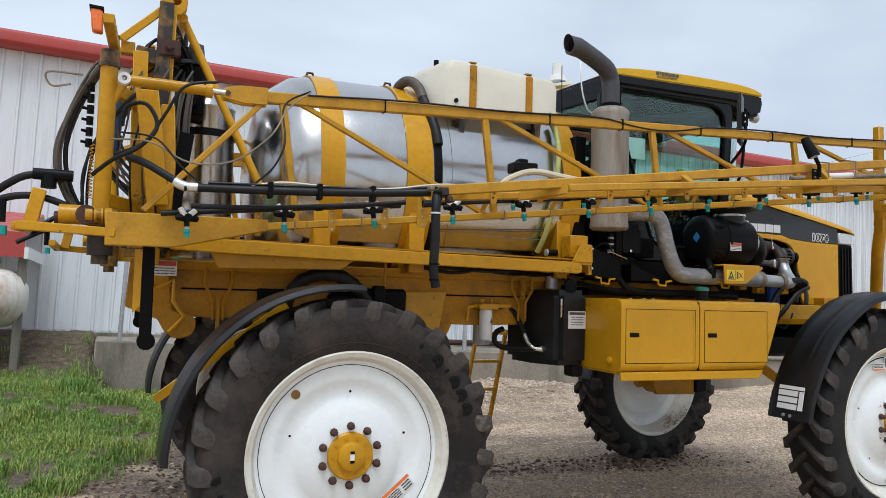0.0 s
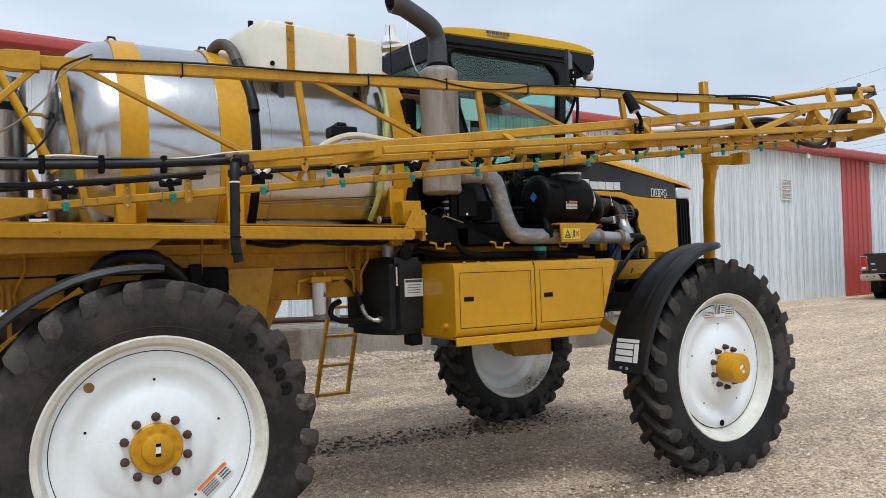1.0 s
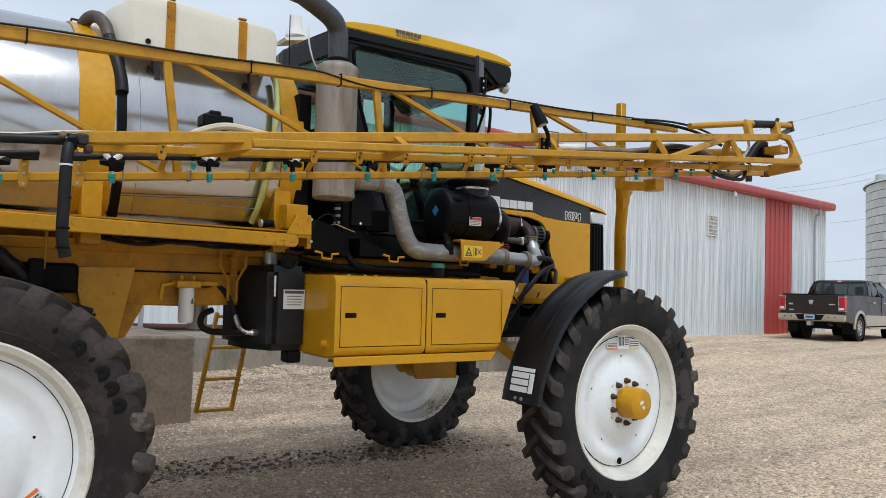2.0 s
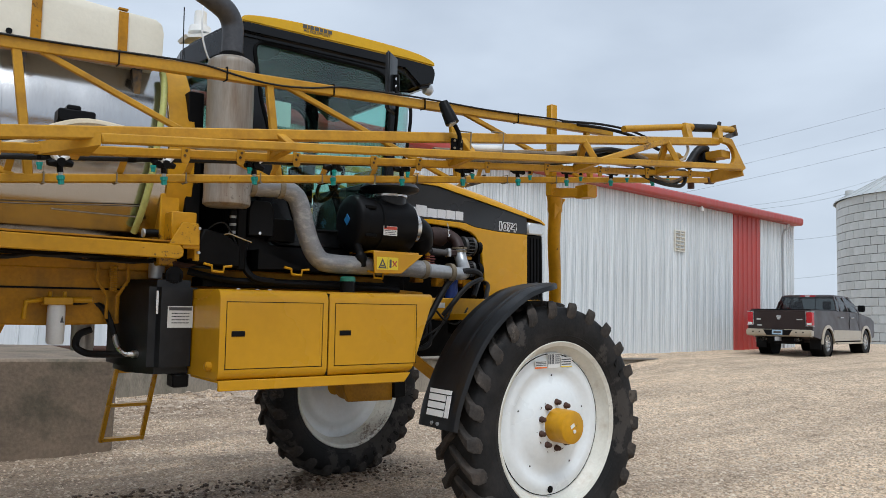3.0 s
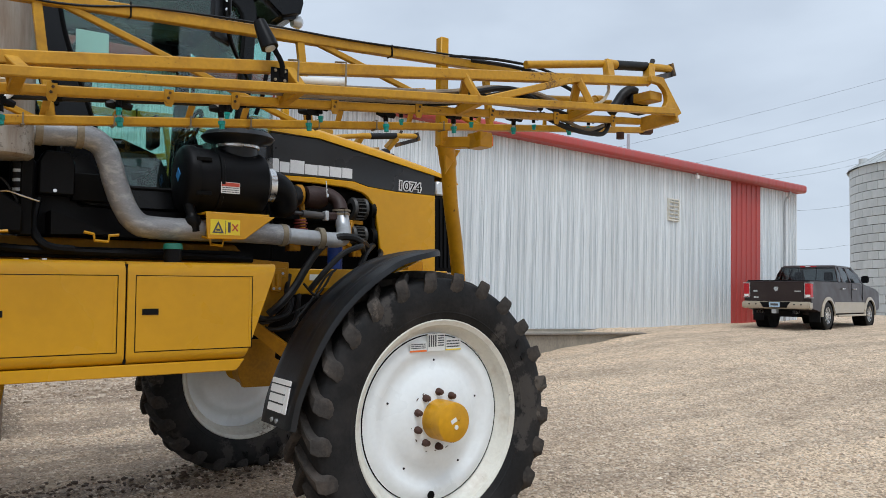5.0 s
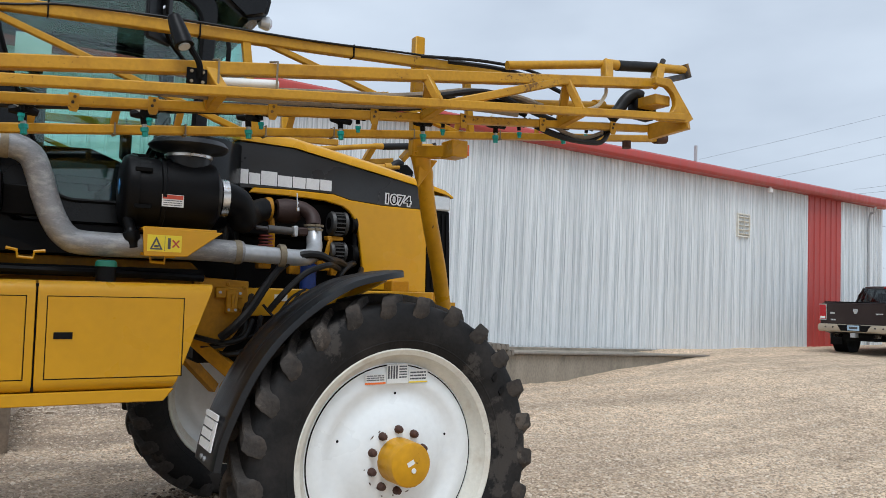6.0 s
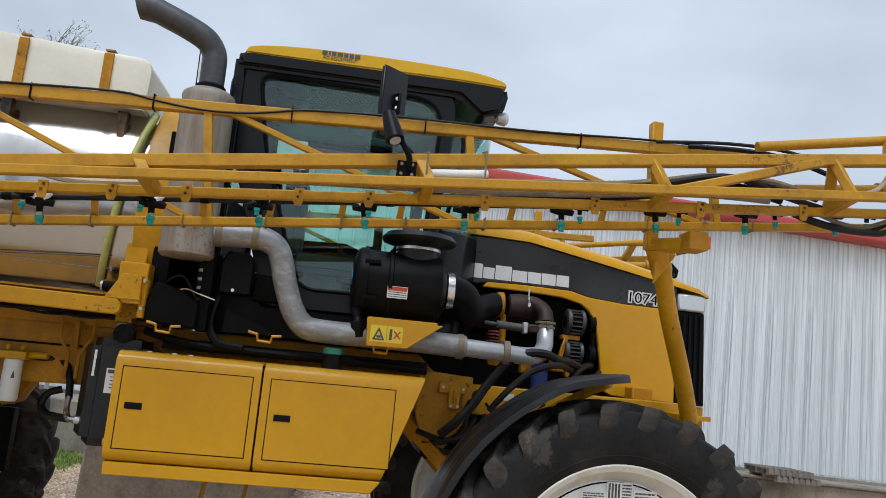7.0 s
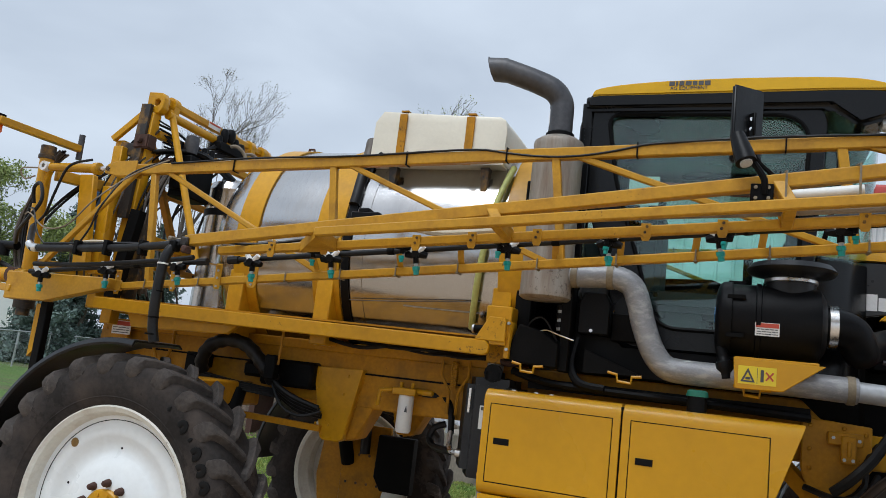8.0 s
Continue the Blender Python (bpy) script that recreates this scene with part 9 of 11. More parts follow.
    runs = [
        # the grey-brown bundle that hangs in a loop behind the pivot
        (9, 0.0085, HOSE_BROWN, [(-1.37, 0.52, 3.13), (-1.43, 0.52, 3.06), (-1.52, 0.52, 2.90), (-1.60, 0.51, 2.68), (-1.615, 0.50, 2.50), (-1.57, 0.50, 2.34), (-1.50, 0.48, 2.22)], 0.024),
        (4, 0.0085, HOSE, [(-1.36, 0.53, 3.14), (-1.42, 0.53, 3.06), (-1.50, 0.53, 2.90), (-1.57, 0.52, 2.68), (-1.58, 0.52, 2.50), (-1.54, 0.51, 2.34), (-1.48, 0.49, 2.22)], 0.018),
        (4, 0.008, HOSE, [(-1.15, 0.75, 3.05), (-1.30, 0.62, 2.85), (-1.42, 0.52, 2.62), (-1.46, 0.48, 2.42), (-1.46, 0.48, 2.22)], 0.030),
        (3, 0.007, HOSE, [(-0.90, 1.15, 3.30), (-1.0, 1.08, 3.45), (-1.15, 0.98, 3.42), (-1.22, 0.92, 3.25), (-1.20, 0.90, 3.05)], 0.02),
        (8, 0.008, HOSE, [(-0.92, 1.12, 3.25), (-0.95, 1.05, 3.05), (-1.00, 1.0, 2.75), (-0.99, 1.02, 2.45), (-1.02, 1.05, 2.20)], 0.035),
        (5, 0.010, HOSE_BROWN, [(-0.90, 1.10, 3.20), (-0.93, 1.02, 2.95), (-0.94, 1.0, 2.7), (-0.97, 1.05, 2.45), (-0.95, 1.1, 2.2)], 0.03),
        (9, 0.008, HOSE, [(-1.0, 1.0, 3.30), (-0.85, 1.3, 3.38), (-0.78, 1.6, 3.30), (-0.72, 1.9, 3.15)], 0.035),
    ]
    for count, r, mt, pts, spread in runs:
        for i in range(count):
            o = V((rnd.uniform(-1, 1), rnd.uniform(-1, 1), rnd.uniform(-0.6, 0.6))) * spread
            bm = bmesh.new()
            tube(bm, smooth_path([V(p) + o * rnd.uniform(0.6, 1.4) for p in pts], 5), r, 6)
            P_("mast_hose", bm, mt)
    # valve bank and its fittings beside the pivot
    for i in range(6):
        bm = bmesh.new()
        z = 2.60 + 0.065 * i
        tube(bm, [(-1.475, 0.52, z), (-1.475, 0.52, z + 0.048)], 0.019, 8)
        tube(bm, [(-1.475, 0.52, z + 0.024), (-1.515, 0.50, z + 0.028)], 0.009, 6)
        P_("valve_fitting", bm, BLACK)
    bm = bmesh.new()
    tube(bm, [(-1.452 + 0.010 * math.cos(i * 0.8), 0.46 + 0.010 * math.sin(i * 0.8), 2.30 + 0.0026 * i) for i in range(120)], 0.0035, 5)
    P_("coil_spring", bm, BOOM_YELLOW)
    for i in range(5):
        bm = bmesh.new()
        x = -1.30 + 0.07 * i
        tube(bm, smooth_path([(x, 0.72, 2.25), (x - 0.02, 0.70, 2.55), (x + 0.02, 0.74, 2.80), (x + 0.05, 0.80, 3.05), (x + 0.12, 0.9, 3.22)]), 0.007, 6)
        P_("mast_hose", bm, HOSE if i % 2 else HOSE_BROWN)
    # two long loops of cable over the hinge
    for pts, r, mt in (([(-1.30, 0.30, 2.70), (-1.28, 0.26, 2.80), (-1.18, 0.22, 2.82), (-1.12, 0.2, 2.70), (-1.20, 0.2, 2.58), (-1.34, 0.26, 2.50), (-1.44, 0.34, 2.42)], 0.012, HOSE),
                       ([(-1.36, 0.30, 2.62), (-1.15, 0.16, 2.60), (-0.95, 0.12, 2.50), (-0.72, 0.08, 2.52), (-0.52, 0.06, 2.68), (-0.40, 0.20, 2.88), (-0.24, 0.34, 3.03)], 0.005, HOSE_TAN),
                       ([(-0.24, 0.36, 3.04), (-0.42, 0.22, 2.90), (-0.44, 0.05, 2.65), (-0.50, 0.05, 2.50), (-0.60, 0.08, 2.40)], 0.006, HOSE),
                       ([(-1.30, 0.28, 2.66), (-1.12, 0.16, 2.62), (-0.98, 0.10, 2.46), (-0.85, 0.09, 2.36)], 0.0055, HOSE),
                       ([(-0.80, 0.25, 3.0), (-0.98, 0.24, 2.95), (-1.08, 0.26, 2.78), (-1.18, 0.3, 2.62), (-1.32, 0.34, 2.55)], 0.009, HOSE),
                       ([(-1.58, 0.50, 2.95), (-1.68, 0.50, 2.93), (-1.70, 0.48, 3.0), (-1.52, 0.50, 3.01)], 0.006, HOSE_TAN)):
        bm = bmesh.new()
        tube(bm, smooth_path(pts), r, 8)
        P_("cable_loop", bm, mt)
    bm = bmesh.new()
    tube(bm, [(-1.40, 0.40, 2.19), (-1.62, 0.42, 2.18)], 0.035, 10)
    tube(bm, [(-1.46, 0.36, 2.20), (-1.46, 0.46, 2.20)], 0.055, 12)
    P_("rusty_knuckle", bm, RUST)
    # thick wrapped sleeve arching over the rear axle, opening into single hoses
    bm = bmesh.new()
    arch = smooth_path([(-0.22, 1.0, 1.70), (-0.20, 0.96, 1.78), (-0.14, 0.94, 1.87), (-0.01, 0.93, 1.925), (0.14, 0.93, 1.915), (0.25, 0.93, 1.85), (0.34, 0.93, 1.765), (0.42, 0.93, 1.69)], 5)
    tube(bm, arch, [0.047 + 0.004 * math.sin(i * 1.9) for i in range(len(arch))], 12)
    P_("hose_wrap", bm, HOSE, "black wrapped hose sleeve over the axle")
    for i in range(4):
        bm = bmesh.new()
        o = 0.022 * i
        tube(bm, smooth_path([(0.38, 0.92 + o, 1.74 - o), (0.46, 0.93 + o, 1.66 - o), (0.58, 0.95 + o, 1.60 - 1.2 * o), (0.74, 1.0 + o, 1.55 - 0.8 * o)]), 0.019, 8)
        P_("axle_hose", bm, HOSE)
    bm = bmesh.new()
    tube(bm, smooth_path([(0.40, 0.94, 1.68), (0.50, 0.93, 1.54), (0.64, 0.95, 1.49), (0.76, 1.0, 1.53)]), 0.010, 6)
    P_("axle_hose", bm, HOSE)
    bm = bmesh.new()
    box(bm, 0.37, 0.45, 0.86, 0.93, 1.70, 1.86)
    P_("hose_clamp_block", bm, DARK, bevel=0.008)
    bm = bmesh.new()
    tube(bm, [(0.46, 0.9, 2.06), (0.45, 0.9, 1.80)], 0.010, 6)
    P_("hanger_rod", bm, YELLOW_DULL)
    # inner lattice and slack hoses between the two uprights
    for p, q in (((-1.16, 1.12, 3.42), (-1.16, 1.72, 2.45)), ((-1.16, 2.33, 3.42), (-1.16, 1.72, 2.45)), ((-1.16, 1.12, 2.45), (-1.16, 2.33, 2.45)), ((-1.16, 1.12, 3.05), (-1.16, 2.33, 3.05))):
        bm = bmesh.new()
        beam(bm, p, q, 0.05, 0.06, up=(1, 0, 0))
        P_("mast_lattice", bm, YELLOW_DULL, bevel=0.005)
    rng_m = random.Random(31)
    for i in range(9):
        y = 1.0 + 0.15 * i
        bm = bmesh.new()
        tube(bm, smooth_path([(-0.98 - 0.1 * rng_m.random(), y, 3.50 - 0.25 * rng_m.random()), (-1.22 - 0.2 * rng_m.random(), y + 0.1 * rng_m.uniform(-1, 1), 3.15), (-1.30 - 0.2 * rng_m.random(), y + 0.15 * rng_m.uniform(-1, 1), 2.75),
                              (-1.12 + 0.1 * rng_m.random(), y + 0.1 * rng_m.uniform(-1, 1), 2.35), (-1.0, y, 2.05)]), 0.008 + 0.005 * rng_m.random(), 7)
        P_("mast_hose", bm, HOSE if i % 4 else HOSE_BROWN)
    for y, z in ((0.95, 3.36), (1.3, 3.28), (2.1, 3.3), (2.5, 3.36)):
        bm = bmesh.new()
        box(bm, -1.12, -0.98, y - 0.05, y + 0.05, z - 0.06, z + 0.05)
        disc(bm, (-1.05, y - 0.05, z), 0.03, -0.03, "y", 10)
        P_("mast_knuckle", bm, RUST, bevel=0.012, seg=2)
    for i in range(4):
        bm = bmesh.new()
        tube(bm, smooth_path([(0.7 + 0.2 * i, 1.0, 2.02), (1.0 + 0.23 * i, 0.97, 1.985 + 0.012 * rnd.uniform(-1, 1)), (1.3 + 0.2 * i, 0.98, 2.0 + 0.015 * rnd.uniform(-1, 1)), (1.6 + 0.12 * i, 1.0, 1.985), (1.9, 1.06, 1.99)]), rnd.choice((0.009, 0.012, 0.015)), 6)
        P_("deck_hose", bm, HOSE)
    bm = bmesh.new()
    tube(bm, [(1.64 + 0.02 * math.cos(i * 0.9), 1.05 + 0.02 * math.sin(i * 0.9), 1.95 - 0.0016 * i) for i in range(100)], 0.006, 5)
    P_("coil_spring", bm, YELLOW_DULL)
    for s in (-1, 1):
        bm = bmesh.new()
        tube(bm, [(1.64 + 0.09 * s, 1.06, 1.96), (1.64 + 0.09 * s, 1.06, 1.86), (1.64 + 0.03 * s, 1.06, 1.76), (1.64 + 0.03 * s, 1.06, 1.62)], 0.011, 6)
        P_("suspension_strap", bm, YELLOW_DULL)


mast()


# ---- parked pickup ----
PAINT_BROWN = mat("dark_brown_car_paint", (0.030, 0.018, 0.016), 0.38, 0.1, vary=0.08, scale=2, fine=60, coat=0.22, dirt=(0.06, 0.045, 0.038), dirt_amt=0.3, spec=0.3)
PAINT_TAN = mat("tan_car_paint", (0.42, 0.36, 0.27), 0.35, 0.1, vary=0.06, scale=3, fine=60, coat=0.3, dirt=(0.25, 0.21, 0.16), dirt_amt=0.4)
TAIL_RED = mat("tail_lamp_red", (0.45, 0.015, 0.02), 0.2, vary=0.1, scale=20, fine=100)


def loft(bm, secs, cap=True):
    """A skin over sections with equal numbers of points."""
    rows = [[bm.verts.new(p) for p in s] for s in secs]
    n = len(rows[0])
    for A, B in zip(rows, rows[1:]):
        for i in range(n):
            bm.faces.new((A[i], A[(i + 1) % n], B[(i + 1) % n], B[i]))
    if cap:
        bm.faces.new(rows[0][::-1])
        bm.faces.new(rows[-1])


def pickup(place):
    t = tagged(new("pickup_truck"), "dark brown and tan pickup parked on gravel by the shed", "truck")
    t.matrix_world = place
    W = 1.0
    # body: side outline with wheel arches, tumbling in a little towards the top
    def arch(cx, r=0.47, n=9):
        return [(cx + r * math.cos(a), 0.40 + r * math.sin(a)) for a in [math.pi * i / (n - 1) for i in range(n)]][::-1]
    low_edge = [(-1.18, 0.62), (-0.48, 0.50)] + arch(0.0)[0:] + [(0.48, 0.45), (3.09, 0.45)] + arch(3.57) + [(4.06, 0.48), (4.52, 0.55)]
    outline = [(-1.20, 1.0), (-1.19, 1.36), (-1.12, 1.395), (0.95, 1.40), (3.05, 1.38), (3.4, 1.32), (4.35, 1.22), (4.55, 1.10), (4.58, 0.7)] + low_edge[::-1]
    bm = bmesh.new()
    prism(bm, outline, -W, W)
    for v in bm.verts:
        if v.co.z > 1.2:
            v.co.y *= 0.955
        if v.co.x > 4.3 or v.co.x < -1.1:
            v.co.y *= 0.97
    body = part("body", bm, PAINT_BROWN, t, "glossy dark brown body", bevel=0.02, seg=2)
    for s in (-1, 1):
        bm = bmesh.new()
        prism(bm, [(0.5, 0.46), (3.08, 0.46), (3.06, 0.78), (0.52, 0.80)], s * (W - 0.01), s * (W + 0.008))
        part("rocker_panel", bm, PAINT_TAN, t, "tan lower door panel", bevel=0.004)
        for cx in (0.0, 3.57):
            bm = bmesh.new()
            lathe(bm, [(0.46, s * (W - 0.02)), (0.46, s * (W + 0.03)), (0.55, s * (W + 0.015)), (0.55, s * (W - 0.02))], (cx, 0, 0.40), "y", 20, -0.05, math.pi + 0.05, close=True)
            part("wheel_flare", bm, PAINT_TAN, t, "tan wheel arch flare")
            bm = bmesh.new()
            lathe(bm, [(0.0, s * 0.6), (0.46, s * 0.6), (0.46, s * (W - 0.01))], (cx, 0, 0.40), "y", 20)
            part("wheel_well", bm, DARK, t)
        bm = bmesh.new()
        box(bm, 0.6, 3.0, s * W - 0.02, s * W + 0.10 * s + 0.02, 0.36, 0.42)
        part("running_board", bm, PAINT_TAN, t, bevel=0.01)
        for x in (1.95, 2.9):
            bm = bmesh.new()
            box(bm, x - 0.005, x + 0.005, s * (W - 0.012), s * (W + 0.003), 0.80, 1.36)
            part("door_gap", bm, DARK, t)
        for x in (1.15, 2.15):
            bm = bmesh.new()
            box(bm, x, x + 0.20, s * (W - 0.02), s * (W + 0.02), 1.18, 1.215)
            part("door_handle", bm, CHROME, t, bevel=0.006)
        bm = bmesh.new()
        box(bm, 2.75, 2.86, s * 1.0, s * 1.22, 1.40, 1.62)
        part("side_mirror", bm, BLACK, t, "black side mirror", bevel=0.03, seg=2)
        bm = bmesh.new()
        box(bm, -0.58, -0.55, s * 0.66, s * 0.98, 0.22, 0.52)
        part("mud_flap", bm, BLACK, t)
        bm = bmesh.new()
        box(bm, -1.225, -1.05, s * 0.80, s * 0.975, 0.93, 1.33)
        lamp = part("tail_lamp", bm, TAIL_RED, t, "red tail lamp", bevel=0.015)
        bm = bmesh.new()
        box(bm, -1.222, -1.06, s * 0.785, s * 0.985, 0.91, 0.93)
        box(bm, -1.222, -1.06, s * 0.785, s * 0.985, 1.33, 1.35)
        box(bm, -1.222, -1.10, s * 0.785, s * 0.80, 0.93, 1.33)
        part("lamp_bezel", bm, CHROME, lamp, "chrome lamp surround")
        bm = bmesh.new()
        box(bm, -1.232, -1.225, s * 0.82, s * 0.955, 0.945, 1.01)
        part("reversing_lamp", bm, WHITE, lamp)
        bm = bmesh.new()
        tube(bm, [(-1.30, s * 0.52, 0.50), (-1.0, s * 0.52, 0.50)], 0.05, 12, cap=False)
        part("tailpipe", bm, CHROME, t)
    # cabin: glass sides between pillars under a brown roof
    secs = []
    for z, x0, x1, w in ((1.39, 0.92, 3.25, 0.955), (1.66, 1.00, 2.95, 0.90), (1.86, 1.12, 2.55, 0.80)):
        secs.append([(x0, -w, z), (x1, -w + 0.06, z), (x1, w - 0.06, z), (x0, w, z)])
    bm = bmesh.new()
    loft(bm, secs)
    part("cab_glass", bm, CAR_GLASS, t, "dark tinted windows")
    bm = bmesh.new()
    loft(bm, [[(1.14, -0.80, 1.84), (2.55, -0.76, 1.84), (2.55, 0.76, 1.84), (1.14, 0.80, 1.84)], [(1.18, -0.78, 1.905), (2.46, -0.74, 1.905), (2.46, 0.74, 1.905), (1.18, 0.78, 1.905)], [(1.30, -0.62, 1.93), (2.36, -0.6, 1.93), (2.36, 0.6, 1.93), (1.30, 0.62, 1.93)]])
    part("cab_roof", bm, PAINT_BROWN, t, bevel=0.01)
    for s in (-1, 1):
        for p, q in (((0.95, 0.95, 1.40), (1.15, 0.80, 1.86)), ((1.98, 0.945, 1.40), (1.92, 0.79, 1.86)), ((3.22, 0.90, 1.38), (2.53, 0.76, 1.86)), ((1.28, 0.955, 1.4), (1.34, 0.80, 1.86))):
            bm = bmesh.new()
            beam(bm, (p[0], s * p[1], p[2]), (q[0], s * q[1], q[2]), 0.03, 0.10, up=(1, 0, 0))
            part("pillar", bm, PAINT_BROWN, t)
    bm = bmesh.new()
    box(bm, 1.13, 1.2, -0.24, 0.24, 1.862, 1.905)
    part("brake_lamp", bm, TAIL_RED, t)
    bm = bmesh.new()
    box(bm, 1.122, 1.14, -0.07, 0.07, 1.868, 1.90)
    part("cargo_lamp", bm, WHITE, t)
    # head rests and sliding pane behind the glass
    for y in (-0.45, 0.45):
        bm = bmesh.new()
        box(bm, 1.5, 1.62, y - 0.13, y + 0.13, 1.45, 1.72)
        part("head_rest", bm, SEAT, t, bevel=0.04)
    for y in (-0.28, 0.28):
        bm = bmesh.new()
        beam(bm, (0.99, y, 1.46), (1.11, y * 0.97, 1.83), 0.02, 0.02, up=(0, 1, 0))
        part("window_bar", bm, BLACK, t)
    bm = bmesh.new()
    box(bm, 1.0, 2.9, -0.85, 0.85, 1.0, 1.42)
    part("seat_bench", bm, SEAT, t, bevel=0.05)
    # bed cover, tailgate, bumper
    bm = bmesh.new()
    box(bm, -1.12, 0.93, -0.90, 0.90, 1.38, 1.425)
    part("bed_cover", bm, BLACK, t, "black bed cover", bevel=0.01)
    bm = bmesh.new()
    box(bm, -1.235, -1.17, -0.78, 0.78, 0.80, 1.375)
    gate = part("tailgate", bm, PAINT_BROWN, t, "dark brown tailgate", bevel=0.02, seg=2)
    bm = bmesh.new()
    prism(bm, [(-0.07, 1.18), (-0.06, 1.23), (0.06, 1.23), (0.07, 1.18), (0.03, 1.10), (-0.03, 1.10)], -1.242, -1.233, "x")
    part("emblem", bm, CHROME, t, "small silver emblem")
    for y0, y1, z0, z1 in ((-0.70, -0.52, 1.09, 1.12), (0.55, 0.68, 1.08, 1.13), (0.52, 0.66, 0.90, 0.94)):
        bm = bmesh.new()
        box(bm, -1.24, -1.234, y0, y1, z0, z1)
        part("badge", bm, CHROME, t)
    bm = bmesh.new()
    prism(bm, [(-1.34, 0.60), (-1.36, 0.70), (-1.34, 0.80), (-1.10, 0.81), (-1.10, 0.58)], -0.98, 0.98)
    bumper = part("rear_bumper", bm, PAINT_TAN, t, "tan rear bumper", bevel=0.03, seg=2)
    bm = bmesh.new()
    prism(bm, [(-0.44, 0.79), (-0.34, 0.625), (0.34, 0.625), (0.44, 0.79)], -1.364, -1.30, "x")
    part("bumper_step", bm, BLACK, bumper, "black plate recess", bevel=0.01)
    for y in (-0.75, -0.55, 0.55, 0.75):
        bm = bmesh.new()
        disc(bm, (-1.35, y, 0.72), 0.022, -0.012, "x", 10)
        part("sensor", bm, BLACK, bumper)
    bm = bmesh.new()
    box(bm, -1.372, -1.355, -0.19, 0.19, 0.63, 0.80)
    part("plate_frame", bm, BLACK, t)
    bm = bmesh.new()
    box(bm, -1.378, -1.372, -0.155, 0.155, 0.645, 0.785)
    part("licence_plate", bm, mat("plate_blue_white", (0.40, 0.55, 0.68), 0.4), t, "pale blue licence plate")
    bm = bmesh.new()
    box(bm, -1.381, -1.378, -0.11, 0.11, 0.685, 0.745)
    part("plate_print", bm, INK, t)
    bm = bmesh.new()
    box(bm, -1.42, -1.2, -0.06, 0.06, 0.46, 0.58)
    part("tow_hitch", bm, GALV, t)
    bm = bmesh.new()
    box(bm, -1.0, 4.3, -0.45, 0.45, 0.36, 0.55)
    part("underbody", bm, DARK, t)
    bm = bmesh.new()
    tube(bm, [(0, -0.8, 0.40), (0, 0.8, 0.40)], 0.07, 10)
    part("axle", bm, DARK, t)
    for cx in (0.0, 3.57):
        for s in (-1, 1):
            bm = bmesh.new()
            lathe(bm, [(0.26, -0.13), (0.36, -0.135), (0.395, -0.11), (0.405, -0.06), (0.405, 0.06), (0.395, 0.11), (0.36, 0.135), (0.26, 0.13)], (0, 0, 0), "y", 32, close=True)
            w = part("wheel", bm, RUBBER, t, "black road tyre on a silver alloy rim")
            w.matrix_basis = pose(cx, s * 0.86, 0.405)
            bm = bmesh.new()
            lathe(bm, [(0.27, -0.12), (0.275, 0.12), (0.25, 0.10), (0.25, -0.10)], (0, 0, 0), "y", 28, close=True)
            for i in range(10):
                a = 2 * math.pi * i / 10
                beam(bm, (0.05 * math.cos(a), s * 0.09, 0.05 * math.sin(a)), (0.26 * math.cos(a + 0.12), s * 0.10, 0.26 * math.sin(a + 0.12)), 0.035, 0.03, up=(0, 1, 0))
            disc(bm, (0, s * 0.07, 0), 0.07, s * 0.045, "y", 14)
            part("rim", bm, CHROME, w, "silver alloy rim")


TRUCK_AT = (23.9, 9.1)
pickup(pose(TRUCK_AT[0], TRUCK_AT[1], ground_z(*TRUCK_AT), 0, -1.2, 8.5))


# ---- grain bin ----
BIN = mat("pale_galvanised_panel", (0.52, 0.54, 0.54), 0.5, 0.15, vary=0.08, scale=0.8, fine=6, streak=(1, 1, 0.3), dirt=(0.36, 0.36, 0.34), dirt_amt=0.4, dirt_scale=1.0, obj=0.07)


